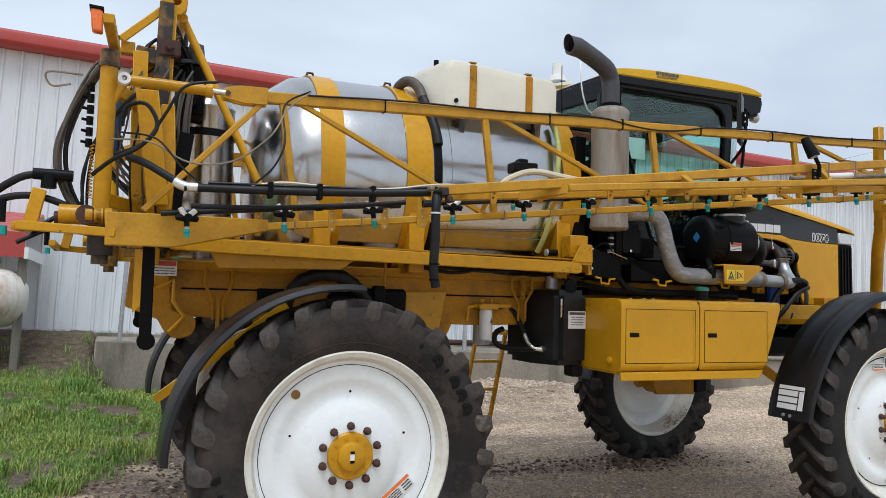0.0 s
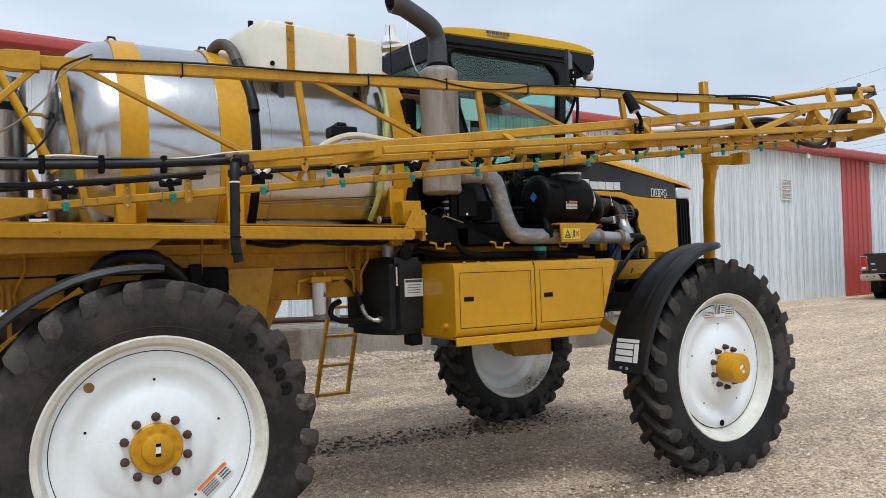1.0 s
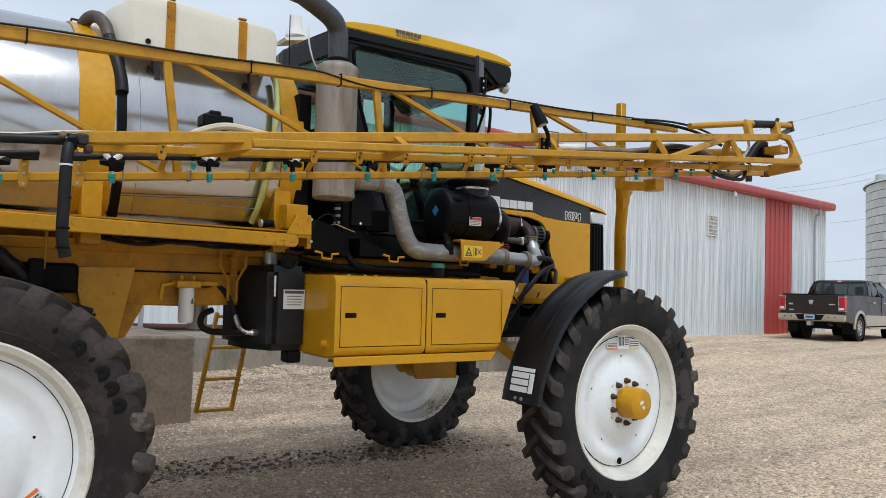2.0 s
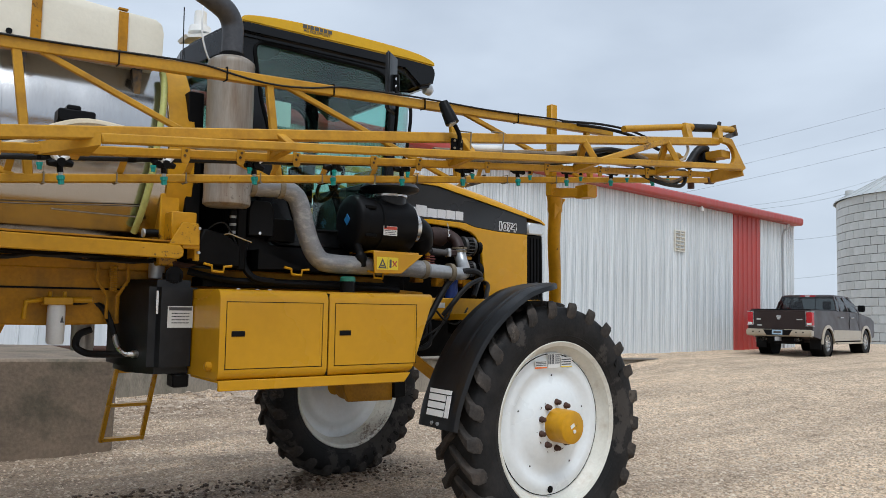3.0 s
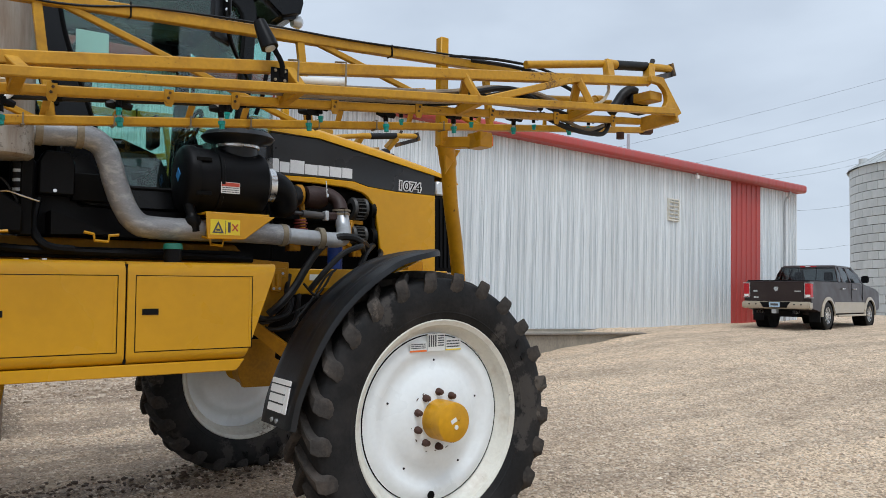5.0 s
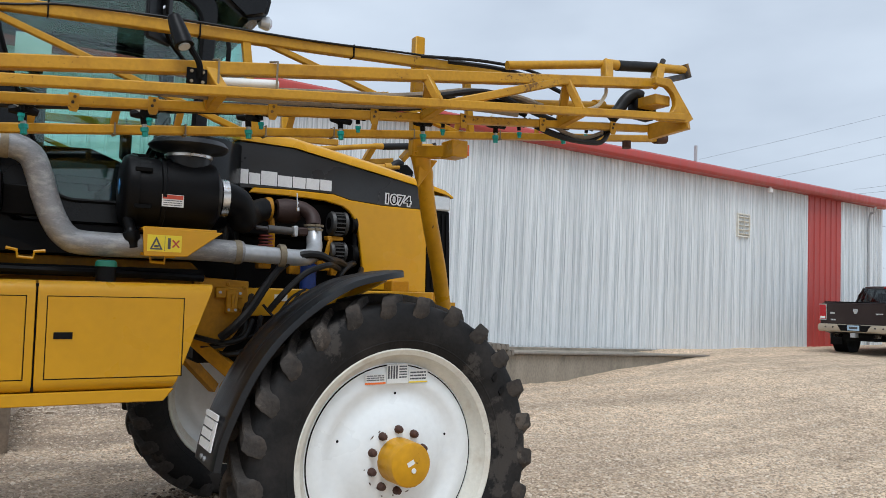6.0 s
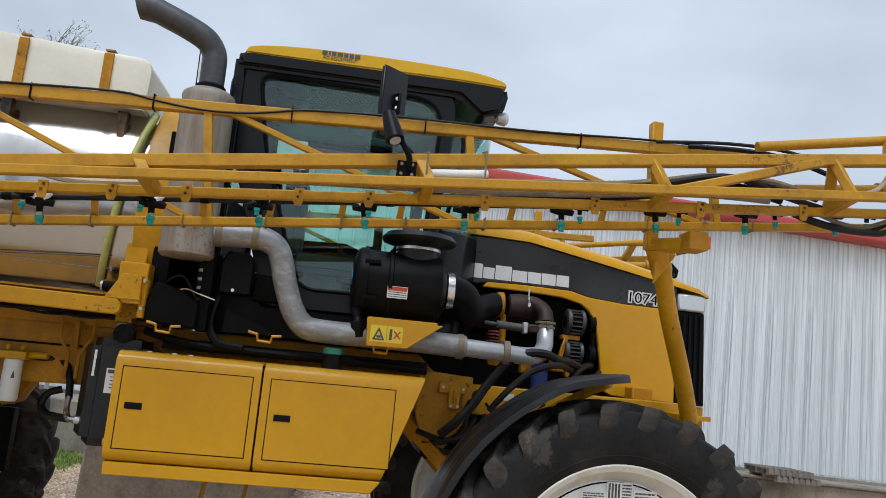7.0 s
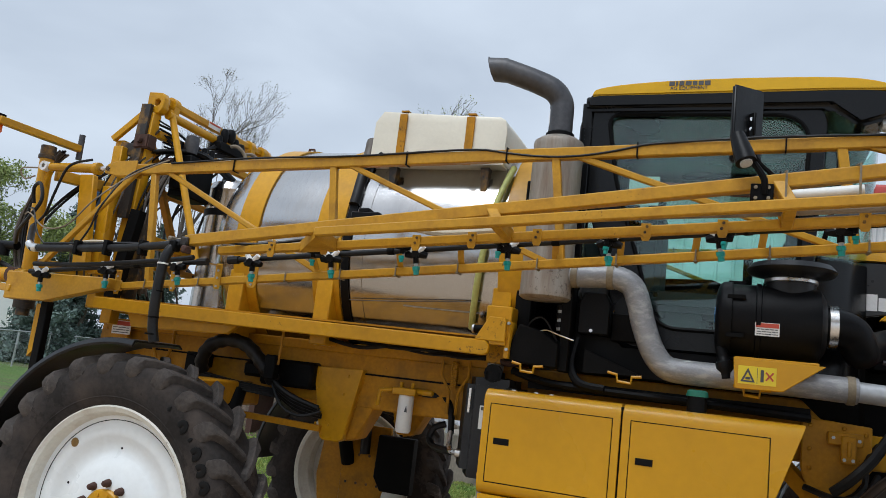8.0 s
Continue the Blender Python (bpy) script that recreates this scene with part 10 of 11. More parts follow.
def grain_bin(cx, cy, base, R, rows):
    bin_ = tagged(new("grain_bin"), "tall pale grey panelled grain bin with a ribbed cone roof", "grain bin")
    bin_.matrix_world = pose(cx, cy, base)
    h, n = 0.80, 38
    # inner wall coloured black to draw the shade in the panel joints
    bm = bmesh.new()
    lathe(bm, [(R - 0.05, 0.0), (R - 0.05, rows * h)], (0, 0, 0), "z", 76)
    part("bin_wall", bm, DARK, bin_, "shadowed joint behind the panels")
    step = 2 * math.pi / n
    bm = bmesh.new()
    k = 4
    a_in = [bm.verts.new(((R - 0.04) * math.cos(step * 0.985 * (i / k - 0.5)), (R - 0.04) * math.sin(step * 0.985 * (i / k - 0.5)), z)) for z in (0.0, h - 0.035) for i in range(k + 1)]
    a_out = [bm.verts.new((R * math.cos(step * 0.94 * (i / k - 0.5)), R * math.sin(step * 0.94 * (i / k - 0.5)), z)) for z in (0.015, h - 0.05) for i in range(k + 1)]
    for i in range(k):
        bm.faces.new((a_out[i], a_out[i + 1], a_out[k + 2 + i], a_out[k + 1 + i]))
        bm.faces.new((a_in[i], a_in[i + 1], a_out[i + 1], a_out[i]))
        bm.faces.new((a_in[k + 1 + i], a_out[k + 1 + i], a_out[k + 2 + i], a_in[k + 2 + i]))
    bm.faces.new((a_in[0], a_out[0], a_out[k + 1], a_in[k + 1]))
    bm.faces.new((a_in[k], a_in[2 * k + 1], a_out[2 * k + 1], a_out[k]))
    first = part("bin_panel", bm, BIN, bin_)
    quad = bmesh.new()
    towards = math.atan2(-4 - cy, 2 - cx)
    used = False
    far = []
    for r in range(rows):
        for i in range(n):
            a = step * (i + 0.5 * (r % 2))
            d = (a - towards + math.pi) % (2 * math.pi) - math.pi
            if -1.62 < d < -0.02:
                m = pose(0, 0, r * h, 0, 0, math.degrees(a))
                if used:
                    share(first, bin_, m)
                else:
                    first.matrix_basis, used = m, True
            else:
                far.append((a, r))
    verts, faces = [], []
    for a, r in far:
        b0 = len(verts)
        for da, z in ((-0.485, 0.02), (0.485, 0.02), (0.485, h - 0.05), (-0.485, h - 0.05)):
            verts.append((R * math.cos(a + step * da), R * math.sin(a + step * da), r * h + z))
        faces.append((b0, b0 + 1, b0 + 2, b0 + 3))
    me = bpy.data.meshes.new("bin_panel_rest")
    me.from_pydata(verts, [], faces)
    me.materials.append(BIN)
    o = tagged(new("bin_panel_rest", me), kind="stuff")
    o.parent = bin_
    top = rows * h
    bm = bmesh.new()
    lathe(bm, [(R + 0.25, top - 0.05), (R + 0.2, top + 0.05), (0.9, top + (R - 0.7) * 0.56), (0.8, top + (R - 0.7) * 0.56 + 0.4), (0.0, top + (R - 0.7) * 0.56 + 0.5)], (0, 0, 0), "z", 60)
    roof = part("cone_roof", bm, BIN, bin_, "ribbed grey cone roof")
    for i in range(40):
        a = 2 * math.pi * i / 40
        bm = bmesh.new()
        beam(bm, ((R + 0.2) * math.cos(a), (R + 0.2) * math.sin(a), top + 0.07), (0.95 * math.cos(a), 0.95 * math.sin(a), top + (R - 0.7) * 0.56 + 0.02), 0.07, 0.09)
        part("roof_rib", bm, BIN, roof)
    a = towards - 1.05
    c = V((math.cos(a), math.sin(a), 0))
    bm = bmesh.new()
    disc(bm, c * (R - 0.5) + V((0, 0, top + 0.3)), 0.4, 0.5, "z", 12)
    part("roof_hatch", bm, BIN, bin_)
    for d, z, s in ((-1.2, 2.0, 0.5), (-0.98, 1.6, 0.45), (-0.8, 0.6, 0.6)):
        a = towards + d
        bm = bmesh.new()
        box(bm, R - 0.02, R + 0.18, -s / 2, s / 2, z - s / 2, z + s / 2)
        o = part("fan_box", bm, DARK, bin_, "dark fan housing", bevel=0.05)
        o.matrix_basis = pose(0, 0, 0, 0, 0, math.degrees(a))


grain_bin(81.25, 27.55, 0.9, 8.0, 18)


# ---- overhead cables ----
def cable(d0, d1, far=130.0, sag=0.6, eye=(1.55, -3.85, 1.7)):
    e = V(eye)
    a, b = e + V(d0) * far, e + V(d1) * far
    a, b = a + (a - b) * 0.5, b + (b - a) * 0.8
    bm = bmesh.new()
    tube(bm, [a.lerp(b, i / 12) - V((0, 0, sag * 4 * (i / 12) * (1 - i / 12))) for i in range(13)], 0.014, 5)
    tagged(part("power_line", bm, DARK, None, "thin overhead power line against the sky"), category="cable", group="overhead power lines")


for d0, d1 in (((0.785, 0.579, 0.221), (0.876, 0.404, 0.261)), ((0.789, 0.581, 0.198), (0.882, 0.407, 0.239)), ((0.803, 0.567, 0.184), (0.886, 0.409, 0.219)), ((0.861, 0.494, 0.120), (0.883, 0.452, 0.125)), ((0.865, 0.496, 0.074), (0.887, 0.454, 0.080)), ((0.850, 0.501, 0.165), (0.877, 0.448, 0.176)), ((0.850, 0.501, 0.159), (0.877, 0.448, 0.169))):
    cable(d0, d1)


# ---- trees ----
BARK = mat("grey_bark", (0.10, 0.082, 0.066), 0.9, vary=0.3, scale=4, fine=40, bump=0.004)
BUD = mat("spring_buds", (0.20, 0.20, 0.07), 0.7, vary=0.3, scale=3, fine=30)
SPRUCE = mat("blue_green_needles", (0.13, 0.18, 0.155), 0.75, vary=0.4, scale=1.2, fine=14)
LEAF = mat("fresh_spring_leaves", (0.27, 0.33, 0.10), 0.6, vary=0.35, scale=1.0, fine=12)


def blades(verts, faces, c, d, n, rnd, spread, size):
    """n little leaf cards of three-dimensional set round c."""
    for _ in range(n):
        p = c + V((rnd.gauss(0, spread), rnd.gauss(0, spread), rnd.gauss(0, spread)))
        u = V((rnd.uniform(-1, 1), rnd.uniform(-1, 1), rnd.uniform(-1, 1))).normalized()
        w = u.cross(V((rnd.uniform(-1, 1), rnd.uniform(-1, 1), rnd.uniform(-1, 1)))).normalized()
        s = size * rnd.uniform(0.6, 1.4)
        b = len(verts)
        verts.extend([p - u * s, p + w * s * 0.45, p + u * s, p - w * s * 0.45])
        faces.append((b, b + 1, b + 2, b + 3))


def tree(name, label, x, y, height, width, seed, leaf=None, leaf_size=0.1, leaf_count=6, levels=5, fan=1.1):
    rnd = random.Random(seed)
    t = tagged(new(name), label, "tree")
    z0 = ground_z(x, y) if abs(x) < 60 else 0.0
    t.matrix_world = pose(x, y, z0 - 0.1)
    bm = bmesh.new()
    tips = []

    def grow(p, d, length, r, level):
        pts, q, dd = [p], p, d
        segs = 3 if level < levels - 1 else 2
        for i in range(segs):
            dd = (dd + V((rnd.gauss(0, 0.13), rnd.gauss(0, 0.13), rnd.gauss(0.03, 0.08)))).normalized()
            q = q + dd * length / segs
            pts.append(q)
        r = max(r, 0.010)
        tube(bm, pts, [r * (1 - 0.45 * i / segs) for i in range(segs + 1)], 6 if level < 2 else 3, cap=False)
        if level >= levels:
            tips.append(q)
            return
        for i in range(4 if level == 0 else 3 if level < 6 else 2):
            a = rnd.uniform(0, 2 * math.pi)
            side = dd.orthogonal().normalized()
            side = side * math.cos(a) + dd.cross(side) * math.sin(a)
            nd = (dd * rnd.uniform(0.75, 1.1) + side * rnd.uniform(0.35, 0.75) * width / height * 1.6 + V((0, 0, 0.12))).normalized()
            k = rnd.uniform(0.55, 0.8)
            grow(pts[rnd.randint(1, segs)] if i else q, nd, length * k, r * 0.52, level + 1)
    grow(V((0, 0, 0)), V((0, 0, 1)), height * 0.34, height * 0.018, 0)
    # bring the crown to its true height and spread
    hz = max(p.z for p in tips) / height
    hr = sorted(math.hypot(p.x, p.y) for p in tips)[int(len(tips) * 0.96)] / (width / 2)
    for v in list(bm.verts) + tips:
        c = v if isinstance(v, V) else v.co
        q = min(1.0, max(0.0, c.z / hz / height))
        k = 1 + fan * ramp(0.35, 1.0, q)
        c.x, c.y, c.z = c.x / hr * k, c.y / hr * k, height * (1 - (1 - q) ** 1.45)
    part("trunk", bm, BARK, t, "bare grey-brown limbs")
    if leaf:
        verts, faces = [], []
        for p in tips:
            blades(verts, faces, p, None, leaf_count, rnd, leaf_size * 2.2, leaf_size)
        me = bpy.data.meshes.new("crown")
        me.from_pydata(verts, [], faces)
        me.materials.append(leaf)
        o = new("crown", me)
        o.parent = t


def spruce(x, y, height, width, seed):
    rnd = random.Random(seed)
    t = tagged(new("spruce_tree"), "blue-green spruce with drooping layered boughs", "tree", "spruces behind the fence")
    t.matrix_world = pose(x, y, ground_z(x, y) - 0.1)
    bm = bmesh.new()
    tube(bm, [(0, 0, 0), (0, 0, height)], [0.16, 0.02], 8)
    verts, faces = [], []
    z = 0.3
    while z < height:
        k = 1 - z / height
        reach = width / 2 * (k ** 0.8) * rnd.uniform(0.75, 1.1) + 0.12
        for i in range(int(7 + 7 * k)):
            a = rnd.uniform(0, 2 * math.pi)
            L = reach * rnd.uniform(0.6, 1.1)
            d = V((math.cos(a), math.sin(a), rnd.uniform(-0.35, 0.12)))
            tube(bm, [(0, 0, z), tuple(V((0, 0, z)) + d * L)], [0.02, 0.006], 3, cap=False)
            for j in range(int(5 + L * 8)):
                f = rnd.uniform(0.2, 1.0)
                blades(verts, faces, V((0, 0, z)) + d * L * f - V((0, 0, 0.06)), None, 5, rnd, 0.10, 0.10)
        z += rnd.uniform(0.16, 0.28)
    part("trunk", bm, BARK, t)
    me = bpy.data.meshes.new("crown")
    me.from_pydata(verts, [], faces)
    me.materials.append(SPRUCE)
    o = new("crown", me)
    o.parent = t
    o["label"] = "blue-green needles"


tree("bare_tree", "tall bare tree with fine spring twigs", -22.2, 25.2, 15.6, 7.6, 3, BUD, 0.03, 2, levels=7, fan=0.0)
tree("bare_tree", "bare budding tree beyond the shed", -25.6, 24.4, 11.4, 4.0, 8, BUD, 0.05, 3, levels=6)
tree("bare_tree", "tall budding tree behind the shed roof", -13.7, 38.0, 18.6, 3.6, 21, LEAF, 0.06, 3, levels=5)
tree("leafy_tree", "young tree in fresh green leaf", -26.8, 19.2, 8.4, 4.2, 5, LEAF, 0.075, 16, levels=6)
tree("leafy_tree", "young tree in fresh green leaf", -28.5, 21.5, 6.6, 4.0, 15, LEAF, 0.075, 16, levels=6)
spruce(-26.6, 24.6, 9.0, 5.2, 4)
spruce(-24.4, 27.6, 7.4, 5.0, 14)
spruce(-21.6, 18.9, 3.5, 4.6, 24)


# ---- chain-link fence ----
def fence():
    f = tagged(new("chain_link_fence"), "grey chain-link fence on steel posts along the lawn", "fence")
    p0, p1 = V((-15.4, 8.5, 0)), V((-25.8, 28.5, 0))
    n = 9
    L = (p1 - p0).length
    d = (p1 - p0).normalized()
    tops = []
    for i in range(n):
        p = p0.lerp(p1, i / (n - 1))
        z = ground_z(p.x, p.y)
        bm = bmesh.new()
        tube(bm, [(p.x, p.y, z - 0.2), (p.x, p.y, z + 1.25)], 0.03, 8)
        part("post", bm, GALV, f)
        tops.append(V((p.x, p.y, z + 1.2)))
    bm = bmesh.new()
    tube(bm, tops, 0.022, 8)
    part("top_rail", bm, GALV, f)
    bm = bmesh.new()
    verts, faces = [], []
    s = 0.11
    m = int(L / s)
    for i in range(m):
        for lean in (1, -1):
            a, b = p0 + d * (i * s), p0 + d * (i * s + lean * 1.2)
            za, zb = ground_z(a.x, a.y), ground_z(b.x, b.y)
            q, r = V((a.x, a.y, za + 0.02)), V((b.x, b.y, zb + 1.2))
            k = len(verts)
            w = V((0, 0, 0.004))
            o = d * 0.004
            verts.extend([q - o, q + o, r + o, r - o])
            faces.append((k, k + 1, k + 2, k + 3))
    me = bpy.data.meshes.new("mesh_wire")
    me.from_pydata(verts, [], faces)
    me.materials.append(GALV)
    o = tagged(new("mesh_wire", me), kind="stuff")
    o.parent = f


fence()


# ---- white house beyond the spruces ----
def house():
    h = tagged(new("white_house"), "small white house far behind the trees", "house")
    h.matrix_world = pose(-46, 38, ground_z(-46, 38), 0, 0, 35)
    bm = bmesh.new()
    prism(bm, [(-4, 0), (-4, 3.0), (0, 5.2), (4, 3.0), (4, 0)], -5, 5)
    part("wall", bm, WHITE, h, "white clapboard walls")
    bm = bmesh.new()
    prism(bm, [(-4.4, 2.85), (0, 5.27), (4.4, 2.85), (4.4, 3.05), (0, 5.47), (-4.4, 3.05)], -5.3, 5.3)
    part("roof", bm, DARK, h)
    for x in (-2, 1.6):
        bm = bmesh.new()
        box(bm, x, x + 0.9, -5.04, -4.98, 1.0, 2.3)
        part("window", bm, CAR_GLASS, h)


house()


# ---- things by the shed ----
def gas_tank():
    z = ground_z(-3.6, 9.1)
    g = tagged(new("gas_tank"), "white horizontal gas tank streaked with rust", "gas tank")
    g.matrix_world = pose(-2.66, 9.1, z + 0.45)
    bm = bmesh.new()
    lathe(bm, [(0.0, 0.0), (0.2, -0.03), (0.36, -0.13), (0.44, -0.28), (0.46, -0.42), (0.46, -2.4), (0.36, -2.7), (0.0, -2.85)], (0, 0, 0.62), "x", 32)
    part("shell", bm, mat("rust_streaked_white", (0.66, 0.63, 0.56), 0.5, vary=0.08, scale=2, fine=30, bump=0.001, dirt=(0.30, 0.13, 0.06), dirt_amt=0.75, dirt_scale=2.2, streak=(2, 2, 0.8)), g)
    for x in (-0.5, -2.3):
        bm = bmesh.new()
        box(bm, x - 0.06, x + 0.06, -0.3, 0.3, -0.6, 0.28)
        part("foot", bm, RUST, g)
    bm = bmesh.new()
    lathe(bm, [(0.05, -0.015), (0.065, 0.0), (0.05, 0.015), (0.035, 0.0)], (-0.12, 0, 1.05), "y", 14, close=True)
    part("lifting_eye", bm, WHITE, g)


gas_tank()


def lean_to():
    l = tagged(new("lean_to"), "small red-edged lean-to roof on a timber post", "lean-to")
    bm = bmesh.new()
    prism(bm, [(8.85, 2.62), (8.85, 2.24), (8.90, 2.24), (8.90, 2.55), (11.15, 3.05), (11.15, 3.12)], -6.0, -2.76, "x")
    part("roof_sheet", bm, RED, l, "faded red metal edge")
    bm = bmesh.new()
    box(bm, -2.758, -2.70, 8.83, 11.1, 2.22, 2.40)
    part("end_trim", bm, WHITE, l)
    bm = bmesh.new()
    box(bm, -2.84, -2.72, 8.95, 9.07, ground_z(-2.78, 9.0) - 0.2, 2.26)
    part("post", bm, OLD_WOOD, l, "weathered timber post", bevel=0.006)


lean_to()


def dock_things():
    bm = bmesh.new()
    tube(bm, [(-1.33, 9.35, 1.0), (-1.31, 9.35, 2.55)], 0.035, 8)
    tube(bm, [(-1.31, 9.35, 2.5), (-1.15, 9.4, 2.52)], 0.03, 8)
    tagged(part("conduit_post", bm, GALV, None, "grey steel conduit post on the dock"), category="post")
    for x in (3.1, 5.0):
        bm = bmesh.new()
        tube(bm, [(x, 9.75, 0.98), (x, 9.75, 1.75)], 0.045, 10)
        tagged(part("guard_post", bm, GALV, None, "short grey steel guard post on the dock"), category="post", group="guard posts on the dock")
    bm = bmesh.new()
    tube(bm, [(0.4, 9.95, 1.12), (6.5, 10.0, 1.14)], 0.06, 10)
    tagged(part("rusty_pipe", bm, RUST, None, "long rusty pipe lying on the dock"), category="pipe")
    # stack of dark pallets on the dock
    for j in range(2):
        p = tagged(new("pallet"), "dark weathered pallet lying on the dock", "pallet", "pallets on the dock")
        p.matrix_world = pose(11.30 - 0.12 * j, 9.70, 0.985 + 0.115 * j, 0, 0, 3 - 4 * j)
        for y in (-0.38, 0, 0.38):
            bm = bmesh.new()
            box(bm, -0.42, 0.42, y - 0.04, y + 0.04, 0, 0.085)
            part("runner", bm, OLD_WOOD, p)
        for i in range(8):
            bm = bmesh.new()
            x = -0.39 + 0.11 * i
            box(bm, x - 0.038, x + 0.038, -0.42, 0.42, 0.085, 0.112)
            part("board", bm, OLD_WOOD, p)
        for i in range(8):
            bm = bmesh.new()
            x = -0.39 + 0.11 * i
            box(bm, x - 0.036, x + 0.036, -0.437, -0.42, 0.012, 0.105)
            part("side_board", bm, OLD_WOOD, p)


dock_things()


# ---- loose stones and grass ----
def stones():
    rnd = random.Random(5)
    verts, faces = [], []
    base = [(1, 0, 0), (-1, 0, 0), (0, 1, 0), (0, -1, 0), (0, 0, 1), (0, 0, -1)]
    tri = [(0, 2, 4), (2, 1, 4), (1, 3, 4), (3, 0, 4), (2, 0, 5), (1, 2, 5), (3, 1, 5), (0, 3, 5)]
    n = 0
    while n < 46000:
        x, y = rnd.uniform(-2.5, 19), rnd.uniform(-1.8, 9.4)
        if rnd.random() > ramp(20, 2, x) * 0.9 + 0.1 or lawn(x, y) > 0.35 or rnd.random() < 0.9 * ramp(2.3, 1.0, math.hypot(x + 0.9, (y - 3.0) * 0.55)):
            continue
        z = ground_z(x, y)
        s = rnd.choice((0.006, 0.008, 0.008, 0.010, 0.012, 0.014, 0.020)) * rnd.uniform(0.8, 1.3)
        a = rnd.uniform(0, 6.28)
        sx, sy, sz = s * rnd.uniform(0.8, 1.5), s * rnd.uniform(0.7, 1.1), s * rnd.uniform(0.5, 0.8)
        k = len(verts)
        for u, v, w in base:
            u, v, w = u * sx * rnd.uniform(0.7, 1.2), v * sy * rnd.uniform(0.7, 1.2), w * sz
            verts.append((x + u * math.cos(a) - v * math.sin(a), y + u * math.sin(a) + v * math.cos(a), z + w + sz * 0.25))
        faces.extend([(k + p, k + q, k + r) for p, q, r in tri])
        n += 1
    me = bpy.data.meshes.new("gravel_stones")
    me.from_pydata(verts, [], faces)
    m = bpy.data.materials.new("loose_limestone")
    m.use_nodes = True
    nn, ll = m.node_tree.nodes, m.node_tree.links
    ge, rp = nn.new("ShaderNodeNewGeometry"), nn.new("ShaderNodeValToRGB")
    rp.color_ramp.elements[0].color, rp.color_ramp.elements[1].color = (0.33, 0.25, 0.175, 1), (0.78, 0.66, 0.52, 1)
    ll.new(ge.outputs["Random Per Island"], rp.inputs["Fac"])
    ll.new(rp.outputs["Color"], nn["Principled BSDF"].inputs["Base Color"])
    nn["Principled BSDF"].inputs["Roughness"].default_value = 0.9
    me.materials.append(m)
    tagged(new("gravel_stones", me), "loose limestone gravel scattered over the yard", "gravel", kind="stuff")


stones()


def lumps(name, label, category, material, count, seed, sizes, place):
    """Rough lumps of earth or rock, each a dented ball of a few faces; place gives how likely one lies at a spot."""
    rnd = random.Random(seed)
    verts, faces = [], []
    ico = [(0, 0, 1)] + [(0.9 * math.cos(a), 0.9 * math.sin(a), 0.45) for a in [k * 1.2566 for k in range(5)]] + [(0.9 * math.cos(a), 0.9 * math.sin(a), -0.45) for a in [k * 1.2566 + 0.628 for k in range(5)]] + [(0, 0, -1)]
    tri = [(0, i + 1, (i + 1) % 5 + 1) for i in range(5)] + [(i + 1, i + 6, (i + 1) % 5 + 1) for i in range(5)] + [((i + 1) % 5 + 1, i + 6, (i + 1) % 5 + 6) for i in range(5)] + [(i + 6, 11, (i + 1) % 5 + 6) for i in range(5)]
    n = tries = 0
    while n < count and tries < 60000:
        tries += 1
        x, y = rnd.uniform(-2.2, 11), rnd.uniform(0.3, 9.6)
        if rnd.random() > place(x, y):
            continue
        s_ = rnd.choice(sizes) * rnd.uniform(0.7, 1.3)
        z, a = ground_z(x, y), rnd.uniform(0, 6.28)
        k = len(verts)
        for u, v, w in ico:
            r = rnd.uniform(0.65, 1.15) * s_
            u, v = (u * math.cos(a) - v * math.sin(a)) * 1.25, u * math.sin(a) + v * math.cos(a)
            verts.append((x + u * r, y + v * r, z + w * r * 0.7 + s_ * 0.1))
        faces.extend([(k + p, k + q, k + r) for p, q, r in tri])
        n += 1
    me = bpy.data.meshes.new(name)
    me.from_pydata(verts, [], faces)
    me.materials.append(material)
    tagged(new(name, me), label, category, kind="stuff")


WET_EARTH = mat("wet_earth", (0.10, 0.064, 0.040), 0.7, vary=0.4, scale=3, fine=30, bump=0.004, dirt=(0.20, 0.15, 0.105), dirt_amt=0.6, dirt_scale=2.0)
BROKEN_ROCK = mat("broken_limestone", (0.46, 0.37, 0.28), 0.9, vary=0.35, scale=2, fine=30, bump=0.004, dirt=(0.16, 0.115, 0.08), dirt_amt=0.7, dirt_scale=2.5)
lumps("mud_clods", "wet clods of churned earth in the wheel tracks", "mud", WET_EARTH, 2600, 61, (0.008, 0.012, 0.016, 0.022), lambda x, y: max(0.9 * rut(x, y) * (1 if y > 1 else 0.4), 0.5 * ramp(1.6, 0.6, math.hypot(x + 0.9, (y - 3.2) * 0.6))))
lumps("rubble", "broken stone and earth heaped along the dock", "rubble", BROKEN_ROCK, 1500, 62, (0.015, 0.02, 0.03, 0.045), lambda x, y: ramp(1.6, 0.3, abs(y - 8.6)) * ramp(2.4, 3.2, x) * ramp(10.5, 7.5, x))


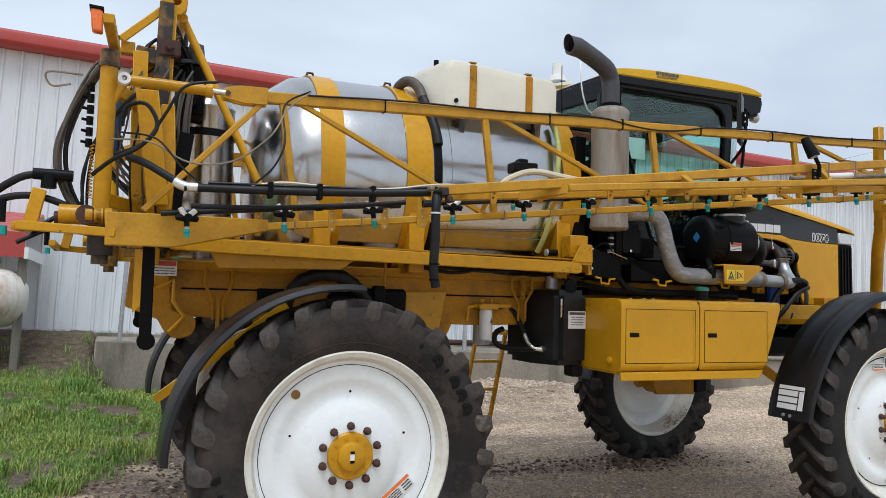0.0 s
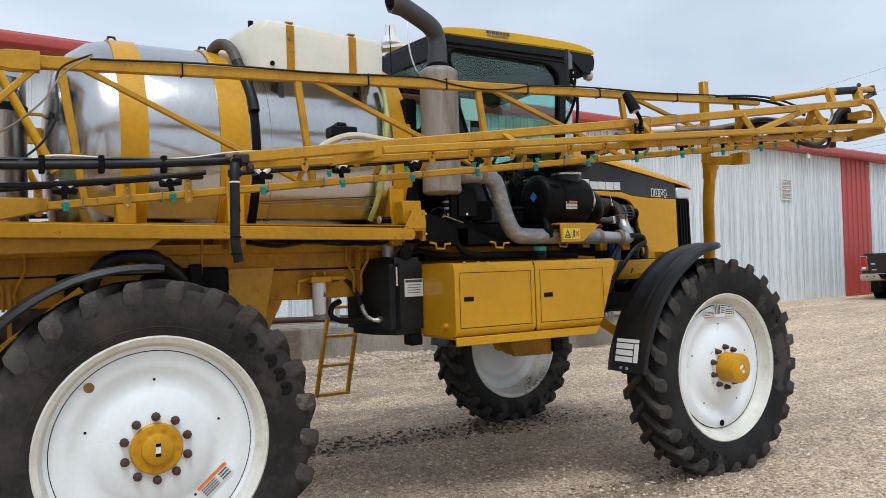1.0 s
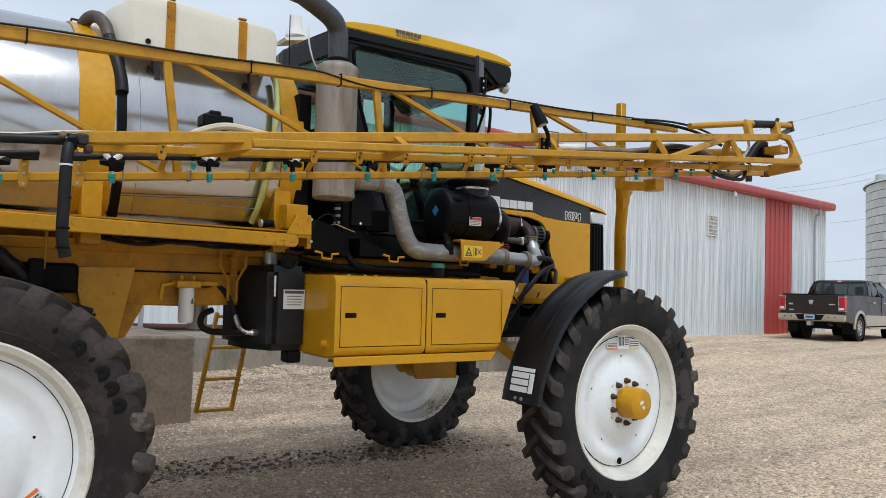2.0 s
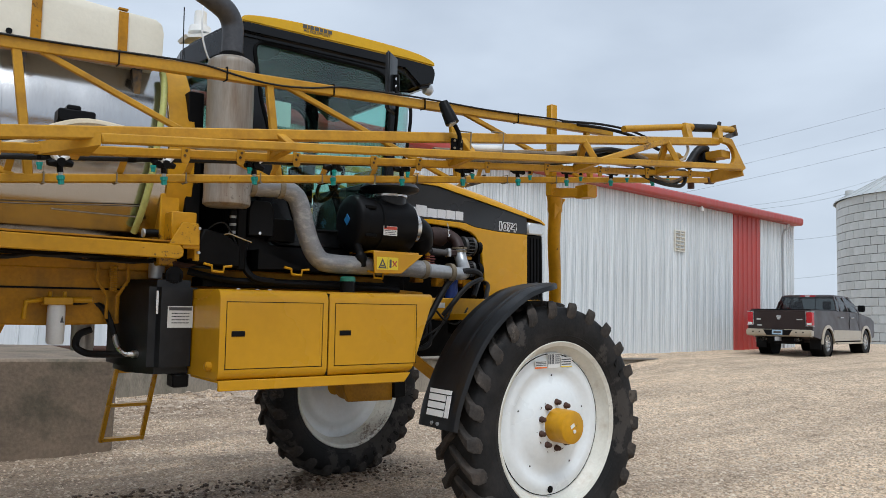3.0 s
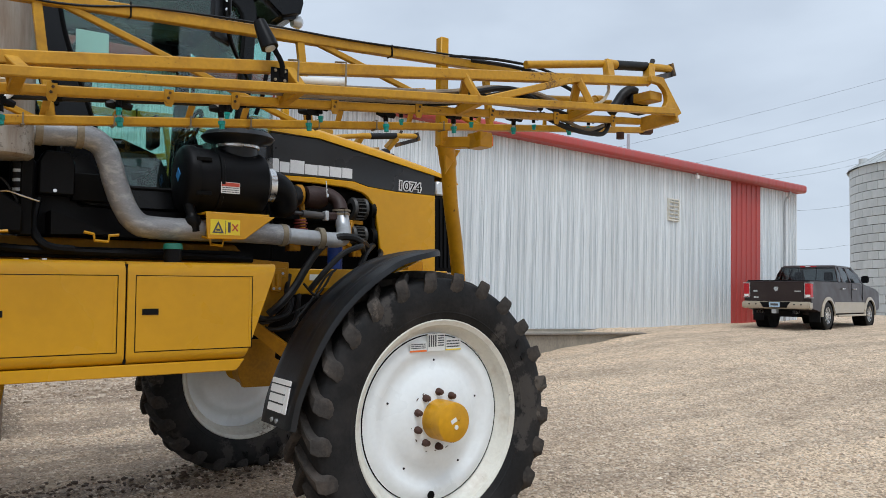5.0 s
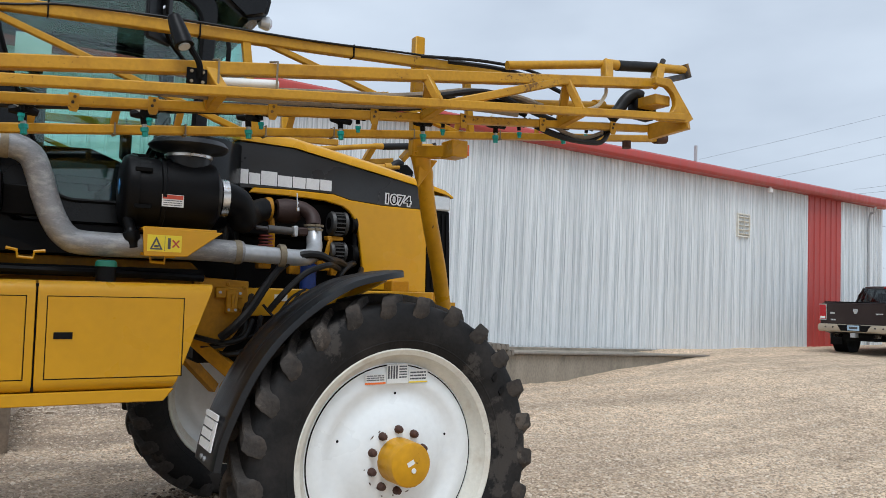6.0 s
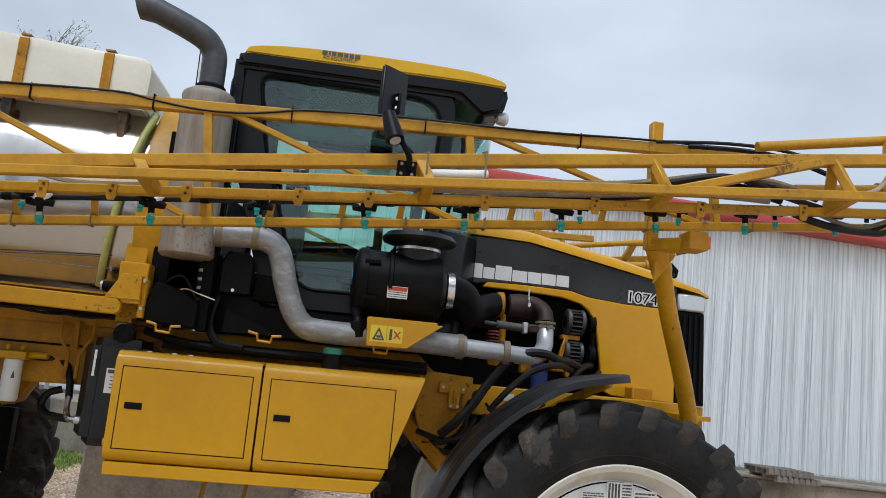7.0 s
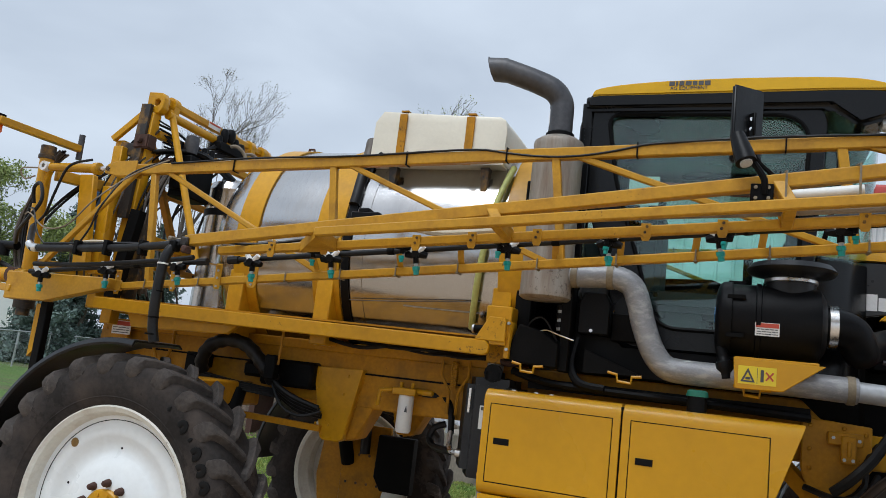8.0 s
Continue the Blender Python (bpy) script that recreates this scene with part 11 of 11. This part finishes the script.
def grass():
    rnd = random.Random(9)
    verts, faces = [], []
    for i in range(34000):
        x, y = rnd.uniform(-7.5 if i % 3 == 0 else -4.6, 0.1), rnd.uniform(0.9, 10.6)
        k = turf_amount(x, y) + (0.2 if lawn(x, y) > 0.5 and rnd.random() < 0.02 else 0)
        if rnd.random() > k:
            continue
        z = ground_z(x, y)
        tall = rnd.uniform(0.022, 0.06) * (1 + 2.4 * ramp(0.12, 0.4, noise.noise((x * 1.4, y * 1.4, 2))))
        for _ in range(7):
            a, lean = rnd.uniform(0, 6.28), rnd.uniform(0.1, 0.7)
            px, py = x + rnd.gauss(0, 0.035), y + rnd.gauss(0, 0.035)
            w = 0.0055
            hgt = tall * rnd.uniform(0.6, 1.2)
            dx, dy = math.cos(a), math.sin(a)
            b = len(verts)
            verts.extend([(px - dy * w, py + dx * w, z - 0.01), (px + dy * w, py - dx * w, z - 0.01),
                          (px + dx * lean * hgt * 0.4 + dy * w * 0.8, py + dy * lean * hgt * 0.4 - dx * w * 0.8, z + hgt * 0.6), (px + dx * lean * hgt * 0.4 - dy * w * 0.8, py + dy * lean * hgt * 0.4 + dx * w * 0.8, z + hgt * 0.6),
                          (px + dx * lean * hgt, py + dy * lean * hgt, z + hgt * (1 - lean * 0.3))])
            faces.extend([(b, b + 1, b + 2, b + 3), (b + 3, b + 2, b + 4)])
    me = bpy.data.meshes.new("grass")
    me.from_pydata(verts, [], faces)
    m = bpy.data.materials.new("spring_grass")
    m.use_nodes = True
    nn, ll = m.node_tree.nodes, m.node_tree.links
    ge, rp = nn.new("ShaderNodeNewGeometry"), nn.new("ShaderNodeValToRGB")
    els = rp.color_ramp.elements
    els[0].color, els[1].color = (0.14, 0.23, 0.05, 1), (0.32, 0.44, 0.12, 1)
    e = els.new(0.93)
    e.color = (0.33, 0.44, 0.12, 1)
    els[2].color = (0.44, 0.35, 0.17, 1)
    ll.new(ge.outputs["Random Per Island"], rp.inputs["Fac"])
    # yellower and darker patches across the lawn
    tc, nz, pr, mx = nn.new("ShaderNodeTexCoord"), nn.new("ShaderNodeTexNoise"), nn.new("ShaderNodeValToRGB"), nn.new("ShaderNodeMixRGB")
    nz.inputs["Scale"].default_value, nz.inputs["Detail"].default_value = 1.3, 4
    pr.color_ramp.elements[0].position, pr.color_ramp.elements[0].color = 0.36, (0.62, 0.78, 0.55, 1)
    pr.color_ramp.elements[1].position, pr.color_ramp.elements[1].color = 0.64, (1.25, 1.08, 0.9, 1)
    ll.new(tc.outputs["Object"], nz.inputs["Vector"])
    ll.new(nz.outputs["Fac"], pr.inputs["Fac"])
    mx.blend_type, mx.inputs[0].default_value = "MULTIPLY", 1.0
    ll.new(rp.outputs["Color"], mx.inputs[1])
    ll.new(pr.outputs["Color"], mx.inputs[2])
    ll.new(mx.outputs["Color"], nn["Principled BSDF"].inputs["Base Color"])
    nn["Principled BSDF"].inputs["Roughness"].default_value = 0.6
    me.materials.append(m)
    tagged(new("grass", me), "tufts of fresh green grass on the bank", "grass", kind="stuff")


grass()
